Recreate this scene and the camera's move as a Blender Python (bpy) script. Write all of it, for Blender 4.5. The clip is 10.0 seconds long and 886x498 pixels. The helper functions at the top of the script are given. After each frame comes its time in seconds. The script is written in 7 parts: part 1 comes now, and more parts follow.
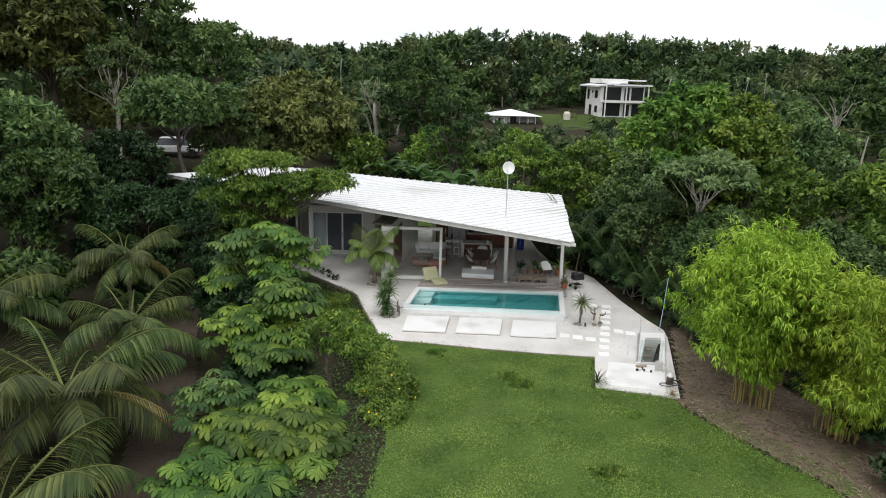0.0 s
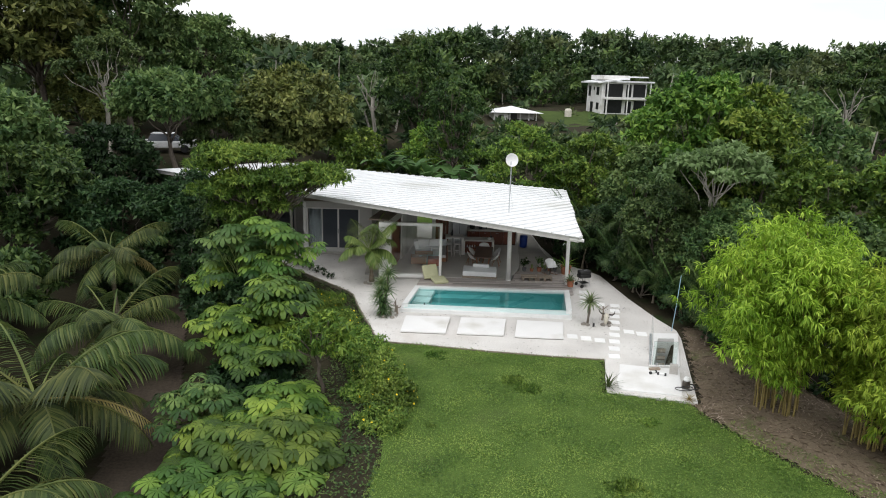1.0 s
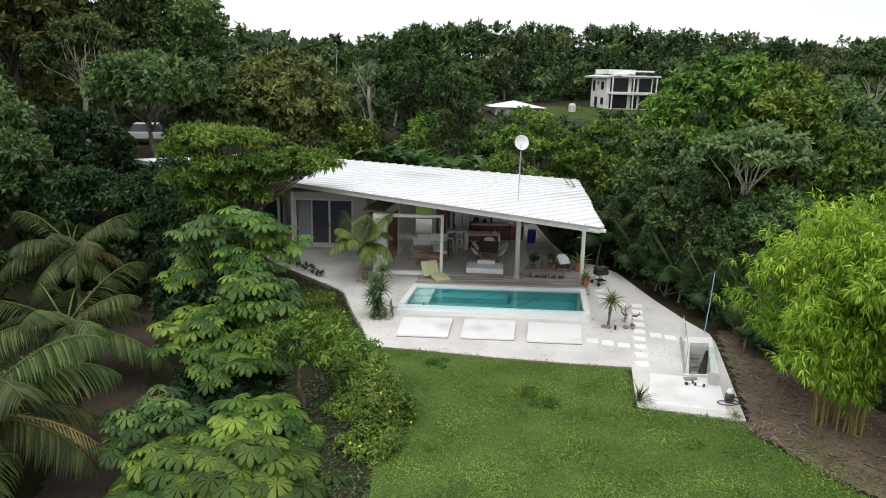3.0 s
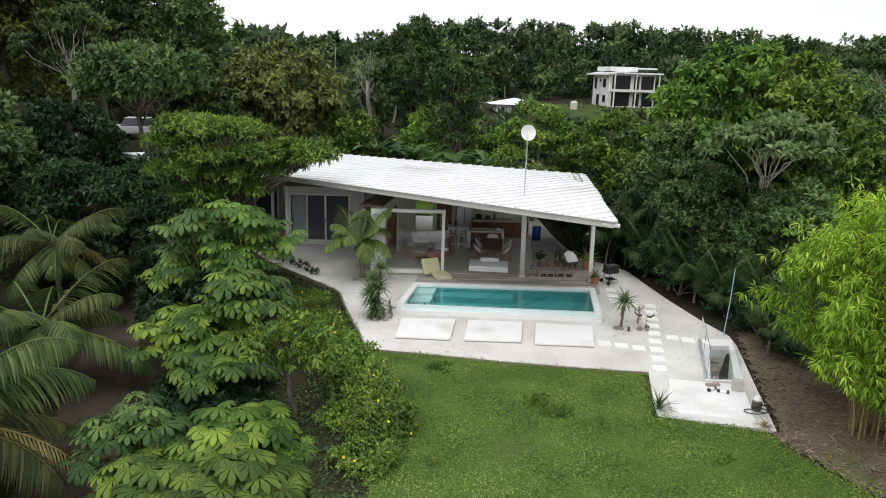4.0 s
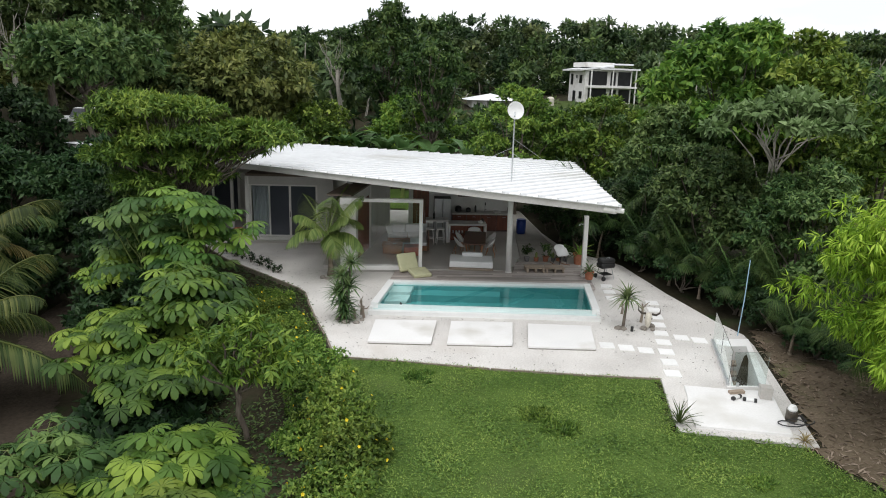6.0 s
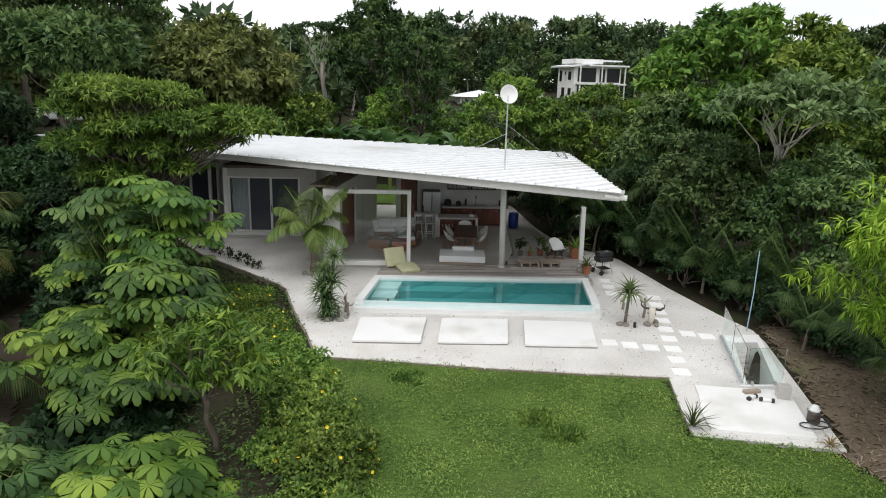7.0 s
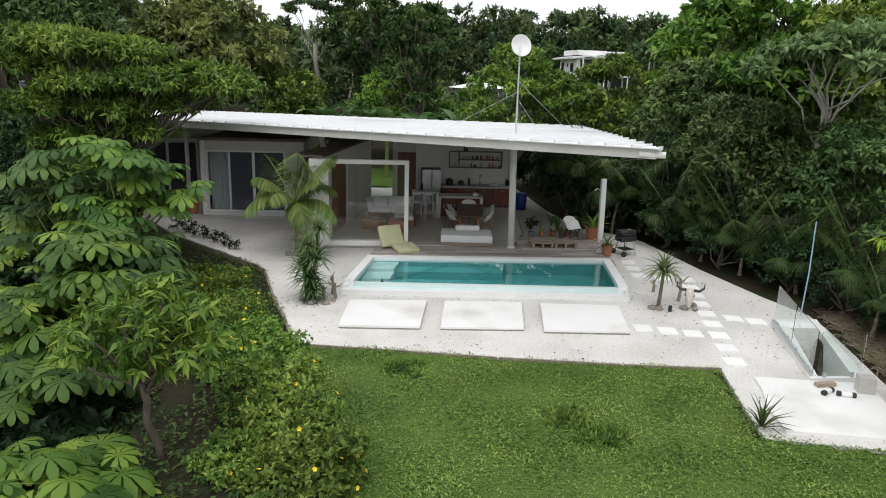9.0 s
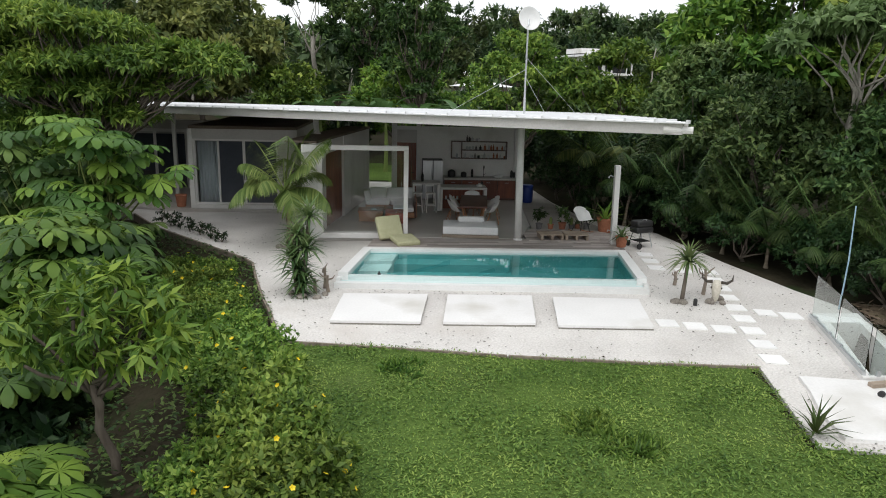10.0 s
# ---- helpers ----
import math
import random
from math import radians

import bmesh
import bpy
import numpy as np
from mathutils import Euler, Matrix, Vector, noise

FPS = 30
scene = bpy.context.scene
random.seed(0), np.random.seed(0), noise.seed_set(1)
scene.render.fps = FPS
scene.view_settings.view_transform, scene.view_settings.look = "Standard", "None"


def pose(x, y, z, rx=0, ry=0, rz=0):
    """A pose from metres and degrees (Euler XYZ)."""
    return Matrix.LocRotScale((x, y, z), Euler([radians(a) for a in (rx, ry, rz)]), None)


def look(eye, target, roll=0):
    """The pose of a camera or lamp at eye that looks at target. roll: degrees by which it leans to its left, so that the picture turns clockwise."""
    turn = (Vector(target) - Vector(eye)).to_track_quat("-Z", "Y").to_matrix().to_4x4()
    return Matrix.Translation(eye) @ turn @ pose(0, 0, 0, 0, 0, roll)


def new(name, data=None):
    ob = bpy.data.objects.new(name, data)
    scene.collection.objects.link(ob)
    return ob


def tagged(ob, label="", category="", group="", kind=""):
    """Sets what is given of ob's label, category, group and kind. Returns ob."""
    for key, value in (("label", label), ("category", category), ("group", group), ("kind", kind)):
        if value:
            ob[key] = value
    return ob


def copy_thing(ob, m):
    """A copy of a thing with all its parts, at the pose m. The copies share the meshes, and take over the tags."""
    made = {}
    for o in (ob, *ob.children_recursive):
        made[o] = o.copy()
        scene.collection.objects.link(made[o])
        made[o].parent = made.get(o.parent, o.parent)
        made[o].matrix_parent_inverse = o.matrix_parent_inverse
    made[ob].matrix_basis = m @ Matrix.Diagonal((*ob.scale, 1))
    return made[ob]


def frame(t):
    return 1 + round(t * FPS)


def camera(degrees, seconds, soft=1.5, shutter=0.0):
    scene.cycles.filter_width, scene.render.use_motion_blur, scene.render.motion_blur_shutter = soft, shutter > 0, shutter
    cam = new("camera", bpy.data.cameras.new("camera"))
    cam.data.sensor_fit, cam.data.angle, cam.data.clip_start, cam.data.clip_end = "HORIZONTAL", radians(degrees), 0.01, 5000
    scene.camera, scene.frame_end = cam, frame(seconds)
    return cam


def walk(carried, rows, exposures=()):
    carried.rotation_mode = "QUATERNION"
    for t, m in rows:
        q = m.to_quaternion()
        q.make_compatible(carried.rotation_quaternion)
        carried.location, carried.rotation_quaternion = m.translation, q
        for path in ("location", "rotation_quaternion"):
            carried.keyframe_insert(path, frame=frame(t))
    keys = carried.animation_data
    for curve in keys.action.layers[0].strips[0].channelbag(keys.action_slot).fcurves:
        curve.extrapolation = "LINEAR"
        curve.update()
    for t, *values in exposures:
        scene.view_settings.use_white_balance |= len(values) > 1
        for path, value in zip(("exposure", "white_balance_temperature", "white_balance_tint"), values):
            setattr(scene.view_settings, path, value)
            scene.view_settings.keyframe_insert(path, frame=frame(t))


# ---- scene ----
cam = camera(66.1, 10.0, soft=1.0)
PATH = [
    (0, (-1.066, -0.146, 10.614), (-1.036, 1.792, 10.119), 1.8),
    (0.5, (-1.102, 0.57, 10.366), (-1.069, 2.508, 9.872), 1.8),
    (1, (-1.061, 1.363, 10.067), (-1.03, 3.301, 9.572), 1.7),
    (1.5, (-1.038, 2.213, 9.743), (-1.008, 4.15, 9.249), 1.6),
    (2, (-1.078, 2.966, 9.477), (-1.047, 4.904, 8.985), 1.6),
    (2.5, (-1.047, 3.754, 9.21), (-1.017, 5.693, 8.718), 1.6),
    (4, (-1.13, 6.016, 8.408), (-1.097, 7.955, 7.917), 1.7),
    (4.5, (-1.176, 6.733, 8.166), (-1.137, 8.671, 7.677), 1.7),
    (5, (-1.171, 7.436, 7.901), (-1.11, 9.375, 7.415), 1.7),
    (5.5, (-1.186, 8.122, 7.658), (-1.102, 10.061, 7.172), 1.6),
    (6, (-1.206, 8.769, 7.372), (-1.098, 10.707, 6.889), 1.7),
    (7.5, (-1.147, 10.711, 6.467), (-0.998, 12.647, 5.987), 1.6),
    (8, (-1.134, 11.345, 6.104), (-0.984, 13.281, 5.625), 1.7),
    (8.5, (-1.095, 11.971, 5.759), (-0.947, 13.907, 5.28), 1.6),
    (9, (-1.076, 12.65, 5.391), (-0.929, 14.586, 4.913), 1.6),
    (9.5, (-0.98, 13.342, 5.025), (-0.841, 15.281, 4.553), 1.5),
    (10, (-0.991, 14.026, 4.709), (-0.848, 15.965, 4.24), 1.4),
]
walk(cam, [(t, look(eye, target, roll)) for t, eye, target, roll in PATH])

# ---- world and light: a bright overcast sky ----
world = bpy.data.worlds.new("overcast")
scene.world = world
world.use_nodes = True
wn, wl = world.node_tree.nodes, world.node_tree.links
wn.clear()
SUN_EL, SUN_AZ = radians(62), radians(200)
w_sky = wn.new("ShaderNodeTexSky")
w_sky.sky_type, w_sky.sun_disc = "NISHITA", False
w_sky.sun_elevation, w_sky.sun_rotation = SUN_EL, SUN_AZ
w_scale = wn.new("ShaderNodeVectorMath")
w_scale.operation = "SCALE"
w_scale.inputs["Scale"].default_value = 0.1
wl.new(w_sky.outputs[0], w_scale.inputs[0])
w_tc = wn.new("ShaderNodeTexCoord")
w_map = wn.new("ShaderNodeMapping")
w_map.inputs["Scale"].default_value = (1.0, 1.0, 4.5)
wl.new(w_tc.outputs["Generated"], w_map.inputs[0])
w_noise = wn.new("ShaderNodeTexNoise")
w_noise.inputs["Scale"].default_value, w_noise.inputs["Detail"].default_value = 2.6, 5
wl.new(w_map.outputs[0], w_noise.inputs["Vector"])
w_ramp = wn.new("ShaderNodeValToRGB")
w_ramp.color_ramp.elements[0].position, w_ramp.color_ramp.elements[0].color = 0.35, (0.75, 0.775, 0.81, 1)
w_ramp.color_ramp.elements[1].position, w_ramp.color_ramp.elements[1].color = 0.62, (1.0, 1.0, 1.0, 1)
wl.new(w_noise.outputs["Fac"], w_ramp.inputs[0])
w_mix = wn.new("ShaderNodeMix")
w_mix.data_type = "RGBA"
w_mix.inputs[0].default_value = 0.93
wl.new(w_scale.outputs[0], w_mix.inputs[6])
wl.new(w_ramp.outputs[0], w_mix.inputs[7])
w_bg = wn.new("ShaderNodeBackground")
w_bg.inputs["Strength"].default_value = 1.34
wl.new(w_mix.outputs[2], w_bg.inputs[0])
w_out = wn.new("ShaderNodeOutputWorld")
wl.new(w_bg.outputs[0], w_out.inputs[0])

sun_data = bpy.data.lights.new("sun", "SUN")
sun_data.energy, sun_data.angle, sun_data.color = 1.3, radians(50), (1.0, 0.985, 0.965)
sun = new("sun", sun_data)
sun.matrix_world = look((0, 0, 0), (-math.sin(SUN_AZ) * math.cos(SUN_EL), -math.cos(SUN_AZ) * math.cos(SUN_EL), -math.sin(SUN_EL)))


# ---- materials ----
def material(name, a, b, rough=0.6, metal=0.0, scale=1.5, fine=25.0, bump=0.2, spread=0.5, dirt=None, vary=0.0, stretch=(1, 1, 1), spec=0.5):
    """A surface whose colour wanders between a and b at a coarse and a fine scale, with relief; dirt adds stains of a third colour."""
    m = bpy.data.materials.new(name)
    m.use_nodes = True
    n, l = m.node_tree.nodes, m.node_tree.links
    bs = n["Principled BSDF"]
    bs.inputs["Roughness"].default_value, bs.inputs["Metallic"].default_value = rough, metal
    bs.inputs["Specular IOR Level"].default_value = spec
    tc = n.new("ShaderNodeNewGeometry")
    mp = n.new("ShaderNodeMapping")
    mp.inputs["Scale"].default_value = stretch
    l.new(tc.outputs["Position"], mp.inputs[0])
    coarse, small = n.new("ShaderNodeTexNoise"), n.new("ShaderNodeTexNoise")
    for node, s in ((coarse, scale), (small, fine)):
        node.inputs["Scale"].default_value, node.inputs["Detail"].default_value = s, 5
        l.new(mp.outputs[0], node.inputs["Vector"])
    add = n.new("ShaderNodeMath")
    add.operation = "MULTIPLY_ADD"
    add.inputs[1].default_value = 0.5
    l.new(coarse.outputs["Fac"], add.inputs[0])
    half = n.new("ShaderNodeMath")
    half.operation = "MULTIPLY"
    half.inputs[1].default_value = 0.5
    l.new(small.outputs["Fac"], half.inputs[0])
    l.new(half.outputs[0], add.inputs[2])
    ramp = n.new("ShaderNodeValToRGB")
    e = ramp.color_ramp.elements
    e[0].position, e[1].position = 0.5 - 0.3 * spread, 0.5 + 0.3 * spread
    e[0].color, e[1].color = (*a, 1), (*b, 1)
    l.new(add.outputs[0], ramp.inputs[0])
    colour = ramp.outputs[0]
    if dirt:
        stain = n.new("ShaderNodeTexNoise")
        stain.inputs["Scale"].default_value, stain.inputs["Detail"].default_value = scale * 0.7, 8
        l.new(tc.outputs["Position"], stain.inputs["Vector"])
        sr = n.new("ShaderNodeValToRGB")
        sr.color_ramp.elements[0].position, sr.color_ramp.elements[1].position = 0.56, 0.72
        l.new(stain.outputs["Fac"], sr.inputs[0])
        mix = n.new("ShaderNodeMix")
        mix.data_type = "RGBA"
        l.new(sr.outputs[0], mix.inputs[0])
        l.new(colour, mix.inputs[6])
        mix.inputs[7].default_value = (*dirt, 1)
        colour = mix.outputs[2]
    if vary:
        info = n.new("ShaderNodeObjectInfo")
        hsv = n.new("ShaderNodeHueSaturation")
        rng = n.new("ShaderNodeMapRange")
        rng.inputs["To Min"].default_value, rng.inputs["To Max"].default_value = 1 - vary, 1 + vary
        l.new(info.outputs["Random"], rng.inputs[0])
        l.new(rng.outputs[0], hsv.inputs["Value"])
        l.new(colour, hsv.inputs["Color"])
        colour = hsv.outputs[0]
    l.new(colour, bs.inputs["Base Color"])
    if bump:
        bp = n.new("ShaderNodeBump")
        bp.inputs["Strength"].default_value, bp.inputs["Distance"].default_value = bump, 0.03
        l.new(small.outputs["Fac"], bp.inputs["Height"])
        l.new(bp.outputs[0], bs.inputs["Normal"])
    return m


def leaf_material(name, dark, mid, light, rough=0.45, through_leaf=0.3, hue=0.03, value=0.25, patch=0.35):
    """Leaves: colour by leaf, by tree and by patches over the crown; thin, so some light comes through."""
    m = bpy.data.materials.new(name)
    m.use_nodes = True
    n, l = m.node_tree.nodes, m.node_tree.links
    bs = n["Principled BSDF"]
    bs.inputs["Roughness"].default_value = rough
    bs.inputs["Specular IOR Level"].default_value = 0.22
    geo, info = n.new("ShaderNodeNewGeometry"), n.new("ShaderNodeObjectInfo")
    tex = n.new("ShaderNodeTexNoise")
    tex.inputs["Scale"].default_value, tex.inputs["Detail"].default_value = patch, 3
    l.new(geo.outputs["Position"], tex.inputs["Vector"])
    add = n.new("ShaderNodeMath")
    add.operation = "MULTIPLY_ADD"
    add.inputs[1].default_value = 0.55
    l.new(geo.outputs["Random Per Island"], add.inputs[0])
    scl = n.new("ShaderNodeMath")
    scl.operation = "MULTIPLY_ADD"
    scl.inputs[1].default_value, scl.inputs[2].default_value = 1.1, -0.32
    l.new(tex.outputs["Fac"], scl.inputs[0])
    l.new(scl.outputs[0], add.inputs[2])
    ramp = n.new("ShaderNodeValToRGB")
    e = ramp.color_ramp.elements
    dark, mid, light = ([1.3 * col_[0], 1.3 * col_[1], 1.6 * col_[2]] for col_ in (dark, mid, light))
    e[0].position, e[0].color = 0.12, (*dark, 1)
    e[1].position, e[1].color = 0.95, (*light, 1)
    e.new(0.5).color = (*mid, 1)
    l.new(add.outputs[0], ramp.inputs[0])
    hsv = n.new("ShaderNodeHueSaturation")
    for out, lo, hi in (("Hue", 0.5 - hue, 0.5 + hue), ("Value", 1 - value, 1 + value)):
        rng = n.new("ShaderNodeMapRange")
        rng.inputs["To Min"].default_value, rng.inputs["To Max"].default_value = lo, hi
        l.new(info.outputs["Random"], rng.inputs[0])
        l.new(rng.outputs[0], hsv.inputs[out])
    l.new(ramp.outputs[0], hsv.inputs["Color"])
    l.new(hsv.outputs[0], bs.inputs["Base Color"])
    tr = n.new("ShaderNodeBsdfTranslucent")
    l.new(hsv.outputs[0], tr.inputs[0])
    mix = n.new("ShaderNodeMixShader")
    mix.inputs[0].default_value = through_leaf
    l.new(bs.outputs[0], mix.inputs[1])
    l.new(tr.outputs[0], mix.inputs[2])
    l.new(mix.outputs[0], n["Material Output"].inputs[0])
    return m


def clear_material(name, tint, rough=0.0, ior=1.45):
    m = bpy.data.materials.new(name)
    m.use_nodes = True
    bs = m.node_tree.nodes["Principled BSDF"]
    bs.inputs["Base Color"].default_value = (*tint, 1)
    bs.inputs["Transmission Weight"].default_value = 1
    bs.inputs["Roughness"].default_value, bs.inputs["IOR"].default_value = rough, ior
    return m


WHITE = material("white_plaster", (0.72, 0.71, 0.69), (0.82, 0.81, 0.79), 0.7, bump=0.1, dirt=(0.6, 0.58, 0.54), scale=0.9)
WALL_GREY = material("grey_render", (0.5, 0.49, 0.47), (0.62, 0.6, 0.58), 0.8, bump=0.15, dirt=(0.42, 0.4, 0.37), scale=0.8)
ROOF = material("white_roof_sheet", (0.74, 0.75, 0.76), (0.84, 0.85, 0.86), 0.45, bump=0.05, scale=0.35, fine=3, dirt=(0.66, 0.66, 0.64))
METAL = material("galvanised_steel", (0.5, 0.52, 0.53), (0.62, 0.64, 0.65), 0.4, 0.7, bump=0.05)
DARK_METAL = material("dark_steel", (0.02, 0.02, 0.022), (0.05, 0.05, 0.05), 0.45, 0.5, bump=0.05)
BLACK = material("black_plastic", (0.012, 0.012, 0.013), (0.03, 0.03, 0.03), 0.5, bump=0.05)
GRAVEL = material("white_gravel", (0.5, 0.475, 0.45), (0.8, 0.775, 0.745), 0.9, bump=1.0, scale=0.5, fine=24, spread=0.5, dirt=(0.58, 0.54, 0.5))
PEBBLE = material("white_pebbles", (0.6, 0.57, 0.54), (0.82, 0.8, 0.77), 0.85, bump=0.1, scale=40, fine=90, vary=0.1)
SLAB = material("white_cement_slab", (0.75, 0.74, 0.73), (0.84, 0.83, 0.82), 0.65, bump=0.08, scale=0.8, dirt=(0.62, 0.6, 0.56))
TILE = material("white_stepping_tile", (0.8, 0.79, 0.78), (0.88, 0.88, 0.87), 0.6, bump=0.1, vary=0.04)
SLAB_FOOT = material("dark_cement_edge", (0.12, 0.12, 0.09), (0.4, 0.38, 0.34), 0.9, scale=4, spread=0.8)
CONCRETE = material("polished_concrete", (0.44, 0.42, 0.39), (0.56, 0.53, 0.5), 0.35, bump=0.05, scale=0.7, dirt=(0.4, 0.38, 0.35))
TERRACE = material("rough_terrace_concrete", (0.34, 0.32, 0.29), (0.48, 0.45, 0.42), 0.8, bump=0.3, scale=0.7, dirt=(0.3, 0.27, 0.24))
DECK = material("weathered_deck_wood", (0.27, 0.235, 0.215), (0.5, 0.45, 0.42), 0.8, bump=0.3, scale=1.0, fine=14, stretch=(0.25, 6, 1), vary=0.28)
PALLET = material("raw_pallet_wood", (0.26, 0.2, 0.15), (0.42, 0.35, 0.28), 0.8, bump=0.3, stretch=(0.4, 6, 1), vary=0.2)
RED_WOOD = material("red_brown_wood", (0.12, 0.03, 0.015), (0.24, 0.07, 0.035), 0.45, bump=0.1, scale=2, fine=16, stretch=(1, 1, 0.15), vary=0.12)
DARK_WOOD = material("dark_table_wood", (0.05, 0.02, 0.012), (0.12, 0.05, 0.03), 0.35, bump=0.1, stretch=(1, 0.2, 1))
MID_WOOD = material("varnished_wood", (0.28, 0.13, 0.06), (0.42, 0.21, 0.1), 0.4, bump=0.1, stretch=(0.2, 1, 1))
SOFFIT = material("pale_soffit_board", (0.56, 0.55, 0.53), (0.66, 0.65, 0.62), 0.8, bump=0.1)
MEADOW = material("rough_meadow", (0.03, 0.05, 0.014), (0.085, 0.12, 0.032), 1.0, bump=0.8, scale=0.15, fine=1.5, spread=0.9, spec=0.1)
CEILING_WOOD = material("dark_ceiling_boards", (0.06, 0.045, 0.035), (0.12, 0.09, 0.07), 0.8, bump=0.2)
BROWN_TOP = material("weathered_brown_slab", (0.12, 0.09, 0.07), (0.24, 0.19, 0.15), 0.9, bump=0.3, scale=1.2)
POOL = material("turquoise_pool_plaster", (0.1, 0.37, 0.38), (0.15, 0.45, 0.455), 0.5, bump=0.05, scale=0.8, fine=6)
POOL_PALE = material("pale_aqua_plaster", (0.58, 0.7, 0.69), (0.68, 0.77, 0.76), 0.5, bump=0.05)
POOL_RIM = material("white_pool_rim", (0.74, 0.75, 0.74), (0.84, 0.84, 0.83), 0.6, bump=0.05, scale=1.3, dirt=(0.68, 0.69, 0.67))
WATER = clear_material("pool_water", (0.62, 0.94, 0.93), 0.015, 1.33)
wb = WATER.node_tree.nodes.new("ShaderNodeBump")
wt = WATER.node_tree.nodes.new("ShaderNodeTexNoise")
wt.inputs["Scale"].default_value = 1.6
wb.inputs["Strength"].default_value, wb.inputs["Distance"].default_value = 0.06, 0.05
WATER.node_tree.links.new(wt.outputs["Fac"], wb.inputs["Height"])
WATER.node_tree.links.new(wb.outputs[0], WATER.node_tree.nodes["Principled BSDF"].inputs["Normal"])
GLASS = clear_material("window_glass", (0.95, 0.97, 0.96))
GLASS_GREEN = clear_material("balustrade_glass", (0.85, 0.94, 0.92))
SCREEN = material("dark_door_glass", (0.06, 0.068, 0.085), (0.085, 0.095, 0.115), 0.16, bump=0.0)
WINDOW_DARK = material("dark_far_windows", (0.008, 0.009, 0.01), (0.025, 0.026, 0.028), 0.3, bump=0.0)
CURTAIN = material("pale_curtain_fabric", (0.55, 0.6, 0.66), (0.68, 0.72, 0.76), 0.9, bump=0.2, stretch=(4, 4, 0.2))
FABRIC_WHITE = material("white_cotton", (0.72, 0.73, 0.74), (0.82, 0.82, 0.82), 0.9, bump=0.2, scale=3)
FABRIC_GREEN = material("olive_canvas", (0.5, 0.5, 0.3), (0.62, 0.61, 0.4), 0.9, bump=0.3, scale=3)
FABRIC_RED = material("striped_red_fabric", (0.3, 0.06, 0.04), (0.5, 0.16, 0.1), 0.9, bump=0.3, stretch=(1, 8, 1), scale=3)
SHELL = material("white_chair_shell", (0.76, 0.76, 0.75), (0.84, 0.84, 0.83), 0.35, bump=0.0)
TERRACOTTA = material("terracotta", (0.3, 0.11, 0.06), (0.45, 0.19, 0.11), 0.85, bump=0.2, scale=5, vary=0.2)
GREY_POT = material("grey_pot", (0.1, 0.1, 0.1), (0.2, 0.19, 0.19), 0.8, bump=0.2)
BLUE = material("blue_plastic", (0.01, 0.03, 0.2), (0.02, 0.06, 0.3), 0.4, bump=0.0)
STAINLESS = material("brushed_fridge_steel", (0.45, 0.46, 0.47), (0.56, 0.57, 0.58), 0.3, 0.6, bump=0.03, stretch=(1, 1, 0.1))
BONE = material("bleached_bone", (0.5, 0.46, 0.38), (0.68, 0.64, 0.56), 0.8, bump=0.4, scale=6)
HORN = material("dark_horn", (0.03, 0.025, 0.02), (0.1, 0.08, 0.06), 0.5, bump=0.2, scale=8)
DRIFT = material("grey_driftwood", (0.16, 0.13, 0.1), (0.32, 0.27, 0.22), 0.9, bump=0.5, scale=4, stretch=(1, 1, 0.2))
ROCK = material("garden_rock", (0.16, 0.14, 0.12), (0.34, 0.31, 0.27), 0.9, bump=0.7, scale=4)
SOIL = material("forest_floor", (0.02, 0.018, 0.011), (0.055, 0.048, 0.03), 1.0, bump=0.8, scale=0.9, fine=9, spread=0.8, dirt=(0.025, 0.045, 0.014), spec=0.1)
DRY_SOIL = material("dry_leaf_litter", (0.085, 0.066, 0.045), (0.24, 0.19, 0.135), 1.0, bump=0.9, scale=1.2, fine=16, spread=0.9, dirt=(0.09, 0.11, 0.04), spec=0.1)
DIRT_TRACK = material("dirt_track", (0.042, 0.034, 0.027), (0.095, 0.076, 0.058), 1.0, bump=0.8, scale=0.6, fine=11, spec=0.1)
LAWN = material("lawn_turf", (0.044, 0.083, 0.015), (0.125, 0.195, 0.042), 0.9, bump=1.0, scale=0.55, fine=22, spread=0.85, dirt=(0.075, 0.11, 0.03), spec=0.15)
BARK = material("grey_brown_bark", (0.07, 0.055, 0.042), (0.19, 0.16, 0.13), 0.95, bump=0.8, scale=2, fine=12, stretch=(1, 1, 0.25), vary=0.2)
PALE_BARK = material("pale_grey_bark", (0.28, 0.26, 0.22), (0.46, 0.43, 0.38), 0.9, bump=0.4, scale=2, fine=10, stretch=(1, 1, 0.4))
PALM_BARK = material("palm_trunk_bark", (0.13, 0.1, 0.07), (0.3, 0.25, 0.19), 0.95, bump=0.8, scale=3, fine=10, stretch=(0.6, 0.6, 4))
CANE = material("bamboo_cane", (0.2, 0.15, 0.05), (0.34, 0.27, 0.1), 0.5, bump=0.1, scale=2, stretch=(1, 1, 3), vary=0.25)
PETIOLE = material("green_stalk", (0.1, 0.14, 0.03), (0.2, 0.25, 0.07), 0.6, bump=0.1)
LEAF_FOREST = leaf_material("forest_leaves", (0.014, 0.034, 0.009), (0.045, 0.09, 0.02), (0.14, 0.2, 0.045), hue=0.008, value=0.28)
